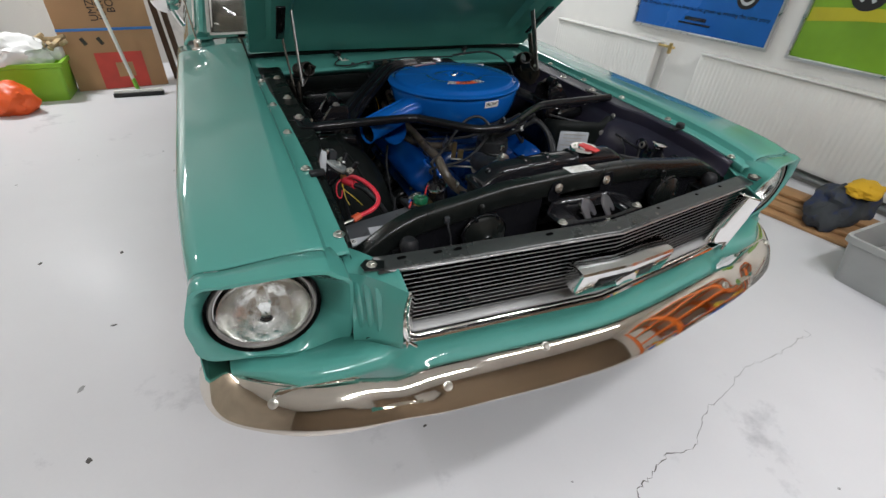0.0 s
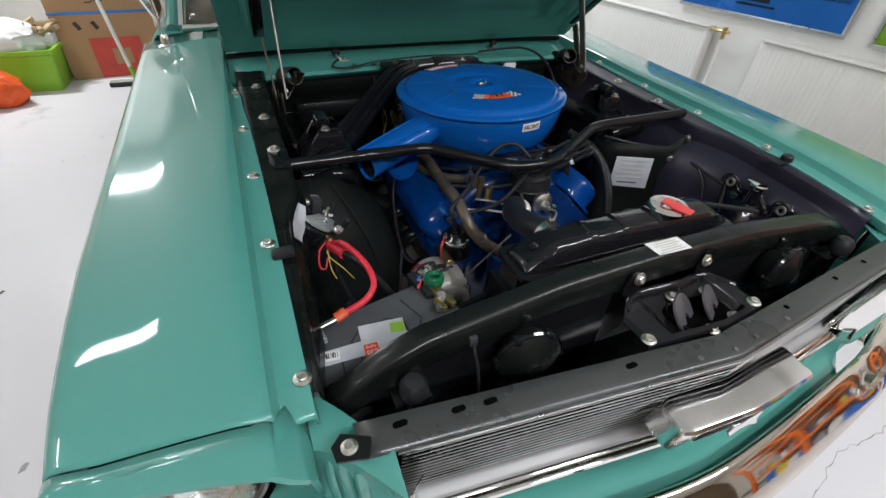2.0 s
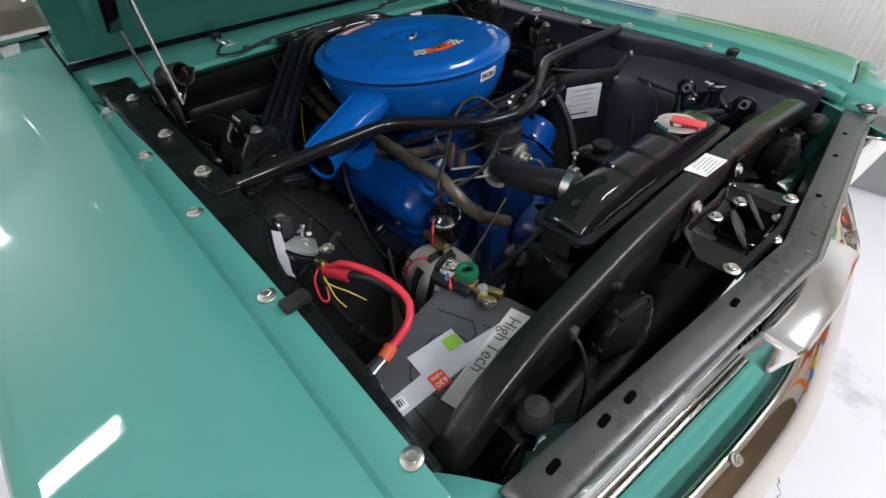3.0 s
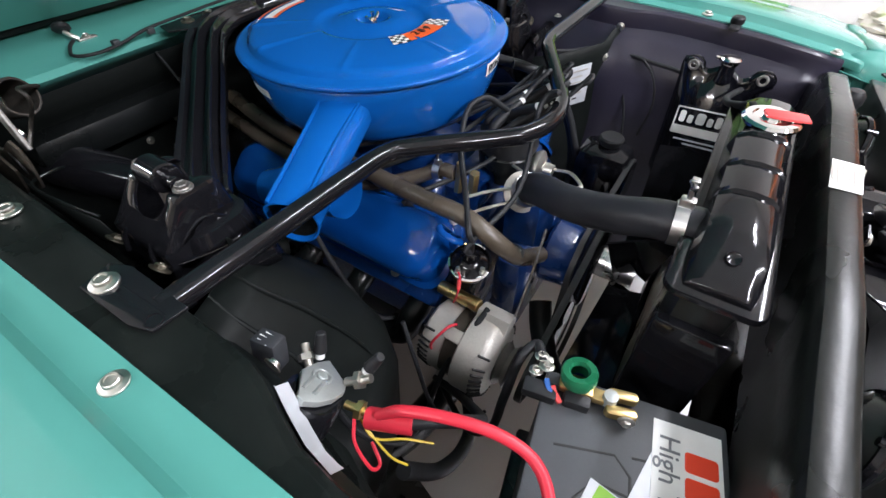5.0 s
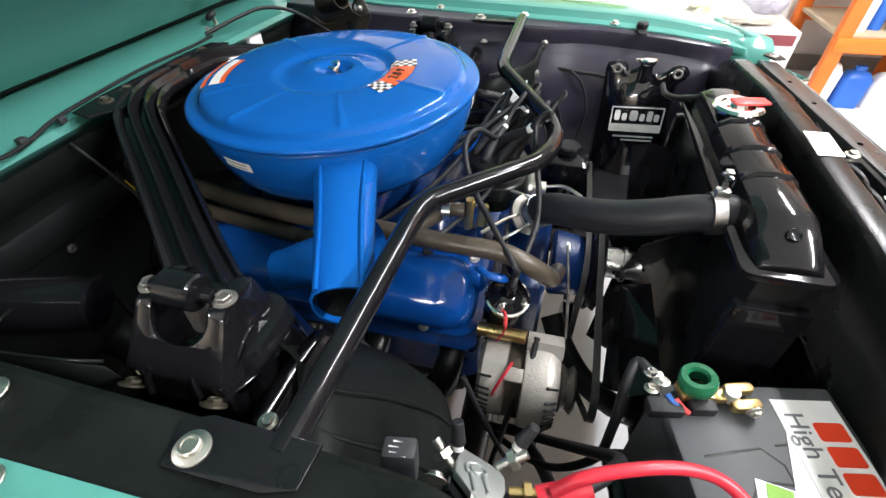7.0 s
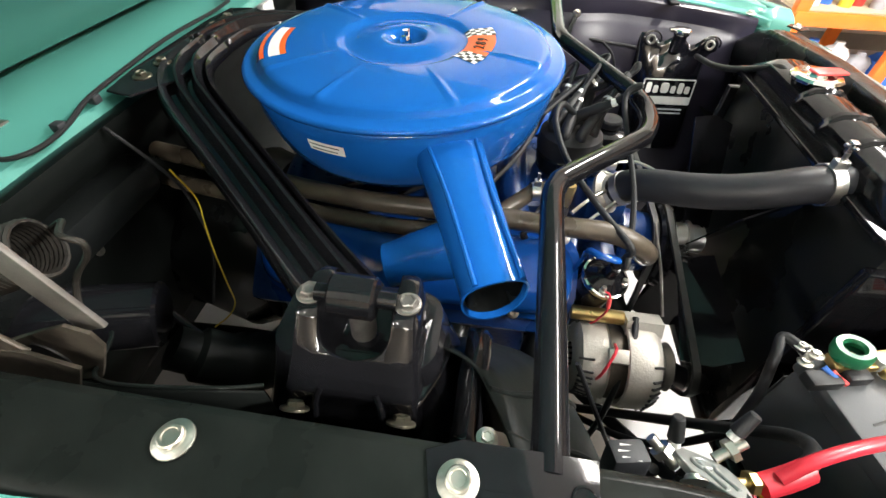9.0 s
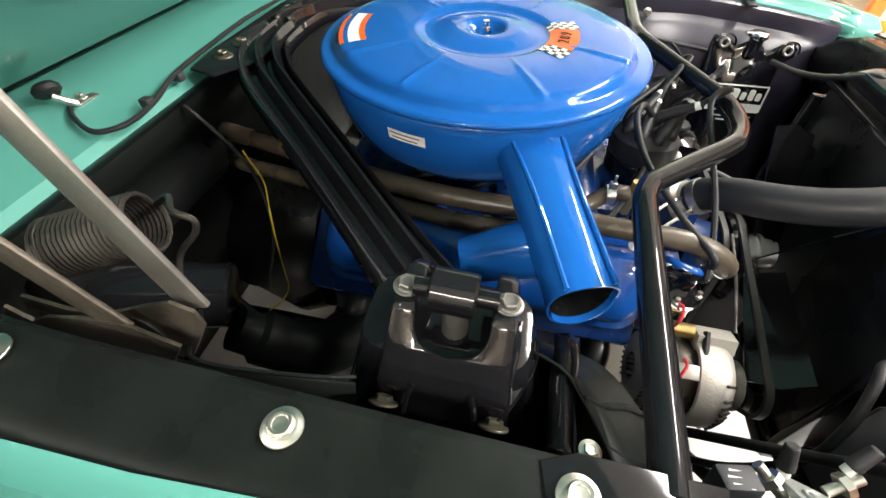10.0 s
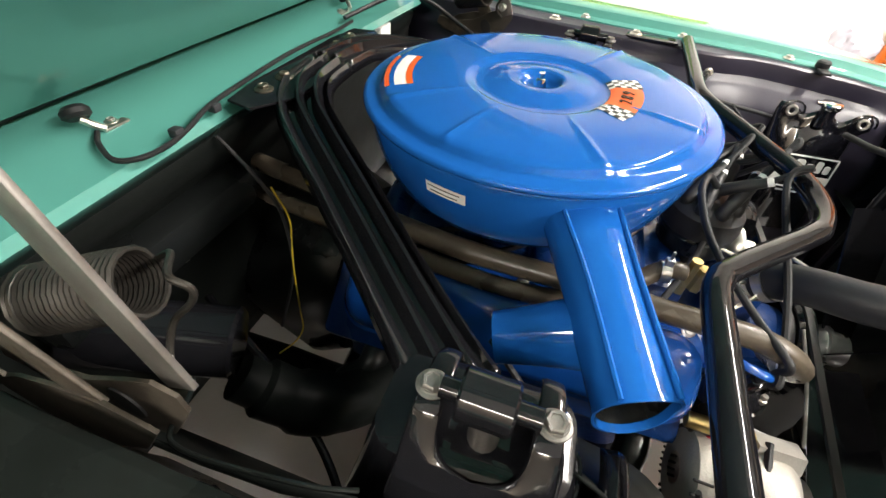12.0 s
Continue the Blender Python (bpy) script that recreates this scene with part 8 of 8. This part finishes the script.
pipe = single("radiator_pipe", bm, RADWHITE, "white heating pipe with a brass valve", "pipe")
bm = bmesh.new()
cyl(bm, (2.80, 2.40, 0.58), (2.80, 2.40, 0.66), 0.016, seg=12)
cyl(bm, (2.80, 2.36, 0.63), (2.80, 2.52, 0.63), 0.011, seg=10)
part("valve", bm, BRASS, pipe, "brass radiator valve")
bm = bmesh.new()
cyl(bm, (2.84, 0.05, 0.05), (2.84, 3.9, 0.05), 0.014, seg=10)
single("skirting_pipe", bm, GREYMETAL, "grey pipe along the foot of the wall", "pipe")
bm = bmesh.new()
box(bm, (2.872, 1.2, 0.05), (0.012, 8.6, 0.10), bevel=0.002)
single("baseboard", bm, mat("grey_skirting", (0.30, 0.29, 0.27), 0.7, 0, 0.15, 6), "grey painted skirting strip", "baseboard", kind="structure")

PBLUE = mat("poster_blue", (0.012, 0.11, 0.42), 0.22, 0.0, 0.25, 1.5, coat=0.6)
PGREEN = mat("poster_green", (0.20, 0.38, 0.03), 0.22, 0.0, 0.25, 1.8, coat=0.6)
PYELLOW = mat("poster_yellow", (0.52, 0.48, 0.03), 0.22, 0.0, 0.15, 3.0, coat=0.6)
PPALE = mat("poster_pale_green", (0.28, 0.52, 0.18), 0.22, 0.0, 0.3, 4.0, coat=0.6)
PDARK = mat("poster_dark", (0.012, 0.016, 0.03), 0.22, coat=0.6)


def poster(y0, y1, z0, z1, base, label):
    """A framed print on the east wall; y0 is its near end."""
    p = thing("poster", (2.86, (y0 + y1) / 2, z0), label, "poster", "wall posters")
    yc, zc = (y0 + y1) / 2, (z0 + z1) / 2
    bm = bmesh.new()
    box(bm, (2.862, yc, zc), (0.006, y1 - y0 - 0.02, z1 - z0 - 0.02))
    sheet = part("print", bm, base, p)
    for c, sz in (((2.858, yc, z0), (0.022, y1 - y0 + 0.02, 0.024)), ((2.858, yc, z1), (0.022, y1 - y0 + 0.02, 0.024)), ((2.858, y0, zc), (0.022, 0.024, z1 - z0)), ((2.858, y1, zc), (0.022, 0.024, z1 - z0))):
        bm = bmesh.new()
        box(bm, c, sz, bevel=0.004)
        part("frame_bar", bm, ALU, p, "aluminium frame bar")
    return p, sheet


EASTM = pose(0, 0, 0, 90, 0, -90)


def on_east(y, z, lift):
    return Matrix.Translation((2.8585 - lift, y, z)) @ EASTM


p, sheet = poster(1.66, 2.92, 0.745, 1.62, PBLUE, "framed blue poster of a dark car with a slogan")
bm = bmesh.new()
slab(bm, [(-0.55, 0.0), (-0.50, -0.05), (0.50, -0.05), (0.56, 0.02), (0.55, 0.14), (0.30, 0.17), (0.10, 0.30), (-0.2, 0.31), (-0.4, 0.18), (-0.56, 0.14)], 0, 0.001, on_east(2.29, 1.10, 0.001))
part("printed_car", bm, PDARK, sheet, "dark printed car shape")
for dy in (-0.36, 0.36):
    bm = bmesh.new()
    lathe(bm, [(0.0, 0.0), (0.085, 0.0), (0.085, 0.001)], on_east(2.29 + dy, 1.055, 0.0025), 28, cap=False)
    part("printed_tyre", bm, INK, sheet)
    bm = bmesh.new()
    lathe(bm, [(0.04, 0.0), (0.06, 0.0), (0.06, 0.001)], on_east(2.29 + dy, 1.055, 0.004), 28, cap=False)
    part("printed_rim", bm, GREYPAPER, sheet)
text_part("slogan", "For 30 years, every kid in America has grown up wanting the same pony.", 0.040, on_east(2.29, 0.925, 0.001), PDARK, sheet, "dark printed slogan")
for k, (w, h) in enumerate(((0.20, 0.026), (0.30, 0.014))):
    bm = bmesh.new()
    box(bm, (0, 0, 0.0005), (w, h, 0.001), on_east(2.30, 0.855 - 0.035 * k, 0.001))
    part("emblem_bar", bm, PDARK, sheet, "dark bar")
p, sheet = poster(0.24, 1.50, 0.735, 1.62, PGREEN, "framed green and yellow poster of a car on a road")
bm = bmesh.new()
slab(bm, [(-0.61, 0.09), (-0.3, 0.13), (0.0, 0.15), (0.61, 0.13), (0.61, 0.19), (0.2, 0.22), (-0.3, 0.20), (-0.61, 0.17)], 0, 0.0008, on_east(0.87, 0.87, 0.001))
part("printed_band", bm, PYELLOW, sheet, "yellow printed field")
bm = bmesh.new()
box(bm, (0, 0, 0.0004), (1.22, 0.45, 0.0008), on_east(0.87, 1.36, 0.001))
part("printed_sky", bm, PPALE, sheet, "pale green printed car body")
bm = bmesh.new()
box(bm, (0.2, 0, 0.0004), (0.8, 0.05, 0.0008), on_east(0.87, 1.12, 0.0022))
part("printed_shadow", bm, PDARK, sheet)
for dy, r in ((0.33, 0.10), (-0.42, 0.10)):
    bm = bmesh.new()
    lathe(bm, [(0.0, 0.0), (r, 0.0), (r, 0.001)], on_east(0.87 + dy, 1.15, 0.0035), 28, cap=False)
    part("printed_tyre", bm, INK, sheet)
    for k in range(5):
        bm = bmesh.new()
        box(bm, (0, 0.035, 0.0005), (0.02, 0.055, 0.001), on_east(0.87 + dy, 1.15, 0.005) @ pose(0, 0, 0, 0, 0, 72 * k))
        part("printed_spoke", bm, GREYPAPER, sheet)
for k, (w, h) in enumerate(((0.26, 0.05), (0.36, 0.018))):
    bm = bmesh.new()
    box(bm, (0, 0, 0.0005), (w, h, 0.001), on_east(0.68, 0.87 - 0.05 * k, 0.0022))
    part("emblem_bar", bm, PDARK, sheet, "dark bar")

# timber, boxes and bags along the east wall
TIMBER = mat("sawn_timber", (0.36, 0.20, 0.09), 0.7, 0.0, 0.25, 9.0, 0.3, 140, bump=0.1, bump_scale=60)
for k, (x, y, z, l, w, r) in enumerate(((2.16, 0.86, 0.012, 1.0, 0.09, 10), (2.27, 0.95, 0.012, 1.1, 0.10, 8), (2.39, 0.98, 0.012, 1.2, 0.10, 7), (2.22, 0.93, 0.036, 1.05, 0.09, 11), (2.36, 0.95, 0.036, 1.1, 0.12, 6), (2.50, 1.0, 0.024, 1.2, 0.10, 7), (2.42, 0.98, 0.062, 1.15, 0.14, 8))):
    bm = bmesh.new()
    box(bm, (0, 0, 0), (w, l, 0.022), Matrix.Translation((x, y, z)) @ pose(0, 0, 0, 0, 0, r), 0.003)
    single("timber_board", bm, TIMBER, "sawn wooden board stacked on the floor", "board", "boards on the floor")
FROST = mat("frosted_plastic", (0.55, 0.56, 0.55), 0.35, 0.0, 0.08, 5.0, trans=0.35)
tub = thing("plastic_box", (2.05, 0.02, 0), "translucent grey plastic storage box", "box")
bm = bmesh.new()
g = []
for z, w, d in ((0.0, 0.44, 0.50), (0.20, 0.49, 0.56), (0.21, 0.52, 0.59), (0.24, 0.52, 0.59), (0.24, 0.49, 0.56), (0.02, 0.43, 0.49)):
    g.append([(2.05 + x, 0.03 + y, z) for x, y in rounded(w, d, 0.03)])
gg = loft(bm, g, closed=True)
bm.faces.new(gg[0])
bm.faces.new(gg[-1])
part("tub", bm, FROST, tub)
bm = bmesh.new()
box(bm, (2.05, 0.03, 0.12), (0.38, 0.42, 0.16), bevel=0.04)
part("contents", bm, mat("grey_contents", (0.16, 0.16, 0.16), 0.8), tub, "dim grey contents")
bm = bmesh.new()
tube(bm, [(1.786, 0.10, 0.20), (1.775, 0.08, 0.222), (1.775, -0.02, 0.222), (1.786, -0.04, 0.20)], 0.007, 8, 2)
part("box_handle", bm, INK, tub, "black handle")
CAMO = mat("dark_bag_cloth", (0.04, 0.045, 0.05), 0.8, 0.0, 0.6, 6.0, bump=0.3, bump_scale=20, dirt=(0.015, 0.03, 0.10), dirt_scale=7.0, dirt_at=0.52)
crumpled("tool_bag", (2.44, 0.60, 0.0), (0.26, 0.13, 0.15), 2.0, CAMO, "dark camouflage cloth bag on the floor", "bag")
crumpled("work_glove", (2.38, 0.54, 0.23), (0.11, 0.08, 0.045), 6.0, mat("yellow_glove_cloth", (0.65, 0.38, 0.02), 0.8, bump=0.3, bump_scale=40), "crumpled yellow work glove on the bag", "glove")
crumpled("blue_bin_bag", (1.72, -0.20, 0.0), (0.09, 0.09, 0.07), 9.0, mat("blue_film", (0.02, 0.07, 0.42), 0.4), "small blue plastic bag on the floor", "bag")
bm = bmesh.new()
box(bm, (2.58, -0.32, 0.18), (0.42, 0.58, 0.36), bevel=0.006)
wc = single("white_carton", bm, mat("white_carton_board", (0.74, 0.73, 0.70), 0.6), "white cardboard carton with a maroon band", "carton")
bm = bmesh.new()
box(bm, (2.368, -0.32, 0.315), (0.003, 0.54, 0.055))
part("band", bm, mat("maroon_print", (0.22, 0.05, 0.06), 0.6), wc, "maroon printed band")
crumpled("folded_cloth", (2.55, -0.25, 0.36), (0.16, 0.24, 0.06), 12.0, mat("pale_cloth", (0.62, 0.58, 0.50), 0.9, dirt=(0.3, 0.42, 0.08), dirt_scale=5, dirt_at=0.55), "pale folded cloth on the carton", "cloth")
crumpled("rag", (2.52, -0.42, 0.42), (0.10, 0.11, 0.09), 15.0, mat("grey_rag", (0.42, 0.40, 0.46), 0.9), "grey crumpled rag on the carton", "rag")
rack = thing("storage_rack", (2.5, -1.35, 0), "orange steel storage rack with jars and bottles", "rack")
ORANGE = mat("orange_steel", (0.75, 0.17, 0.02), 0.4)
for x in (2.2, 2.78):
    for y in (-2.05, -1.32, -0.72):
        bm = bmesh.new()
        box(bm, (x, y, 0.9), (0.05, 0.07, 1.8), bevel=0.006)
        part("upright", bm, ORANGE, rack)
for z in (0.36, 0.80, 1.24, 1.7):
    for x in (2.18, 2.80):
        bm = bmesh.new()
        box(bm, (x, -1.38, z), (0.04, 1.38, 0.07), bevel=0.005)
        part("beam", bm, ORANGE, rack)
    bm = bmesh.new()
    box(bm, (2.49, -1.38, z + 0.03), (0.56, 1.34, 0.02), bevel=0.003)
    part("shelf", bm, mat("shelf_board", (0.5, 0.4, 0.28), 0.7) if z == 0.36 else bpy.data.materials["shelf_board"], rack, "wooden shelf board")
random.seed(21)
COLS = [mat("jar_" + n, c, 0.35) for n, c in (("white", (0.75, 0.75, 0.75)), ("red", (0.6, 0.05, 0.04)), ("blue", (0.03, 0.15, 0.6)), ("grey", (0.35, 0.36, 0.4)), ("yellow", (0.7, 0.55, 0.05)))]
for k in range(15):
    y = -0.82 - 0.083 * k
    z = 0.40
    r, h = random.uniform(0.03, 0.04), random.uniform(0.12, 0.22)
    bm = bmesh.new()
    lathe(bm, [(r, 0), (r, h * 0.75), (r * 0.5, h * 0.88), (r * 0.45, h), (0.0, h)], T(2.30 + 0.05 * (k % 2), y, z), 16)
    single("spray_can" if k % 3 else "paint_jar", bm, COLS[(k * 7) % 5], "upright " + ("white", "red", "blue", "grey", "yellow")[(k * 7) % 5] + " can standing on the shelf", "can", "cans on the rack")
for k in range(8):
    y = -0.80 - 0.15 * k
    w, h = random.uniform(0.05, 0.07), random.uniform(0.16, 0.27)
    bm = bmesh.new()
    g = [[(2.32 + x, y + yy, z) for x, yy in rounded(w * f, w * 1.5 * f, w * 0.3 * f)] for z, f in ((0.0, 1.6), (h * 0.7, 1.7), (h * 0.85, 1.2), (h * 0.9, 0.6), (h, 0.55))]
    gg = loft(bm, g, closed=True)
    bm.faces.new(gg[0])
    bm.faces.new(gg[-1])
    b = single("bottle", bm, COLS[(0, 2, 0, 3, 2, 0, 4, 2)[k]], ("white", "blue", "white", "grey", "blue", "white", "yellow", "blue")[k] + " plastic bottle under the rack", "bottle", "bottles under the rack")

# cracks and chips in the floor paint
CRACK = mat("crack_grey", (0.09, 0.085, 0.08), 0.9)
CR = [(0.10, -0.16), (0.122, -0.10), (0.16, -0.085), (0.203, -0.076), (0.25, -0.06), (0.308, -0.046), (0.37, -0.066), (0.423, -0.062), (0.48, -0.03), (0.567, 0.015), (0.66, 0.03), (0.772, 0.054), (0.84, 0.075), (0.91, 0.081), (1.02, 0.07), (1.148, 0.073), (1.24, 0.09), (1.295, 0.079), (1.30, 0.13)]
random.seed(4)
pts = [Vector((x, y, 0)) for x, y in CR]
fine = []
for a, b in zip(pts, pts[1:]):
    for k in range(5):
        fine.append(a.lerp(b, k / 5) + Vector((random.uniform(-0.006, 0.006), random.uniform(-0.007, 0.007), 0)))
bm = bmesh.new()
rows = []
for k, v in enumerate(fine):
    d = (fine[min(k + 1, len(fine) - 1)] - fine[max(0, k - 1)]).normalized()
    n = Vector((-d.y, d.x, 0))
    w = (0.0005 + 0.0016 * random.random() ** 2) * (1.2 if k < 30 else 0.6)
    rows.append([v + n * w + Vector((0, 0, 0.0006)), v + Vector((0, 0, 0.0008)), v - n * w + Vector((0, 0, 0.0006))])
loft(bm, rows)
single("floor_crack", bm, CRACK, "dark jagged crack in the floor paint", "crack", kind="structure")
random.seed(9)
for k in range(34):
    if k < 6:
        x, y, r = ((-1.29, 1.72, 0.010), (-1.27, 1.20, 0.007), (-1.33, 0.91, 0.012), (-1.27, 0.62, 0.008), (-1.6, 1.75, 0.009), (-0.42, -0.02, 0.005))[k]
    else:
        x, y, r = random.choice((random.uniform(-2.4, -0.95), random.uniform(-0.4, 1.4))), random.uniform(-0.6, 3.2), random.uniform(0.0025, 0.007)
    bm = bmesh.new()
    n = 9
    slab(bm, [(r * random.uniform(0.5, 1.2) * math.cos(2 * math.pi * j / n) * 1.6, r * random.uniform(0.5, 1.2) * math.sin(2 * math.pi * j / n)) for j in range(n)], 0, 0.0008, Matrix.Translation((x, y, 0)) @ pose(0, 0, 0, 0, 0, random.uniform(0, 180)))
    single("floor_chip", bm, CRACK if k in (0, 1, 4) or k % 3 == 0 else mat("chip_grey", (0.33, 0.33, 0.33), 0.8) if "chip_grey" not in bpy.data.materials else bpy.data.materials["chip_grey"], "small chip in the floor paint", "floor chip", "floor chips", kind="structure")
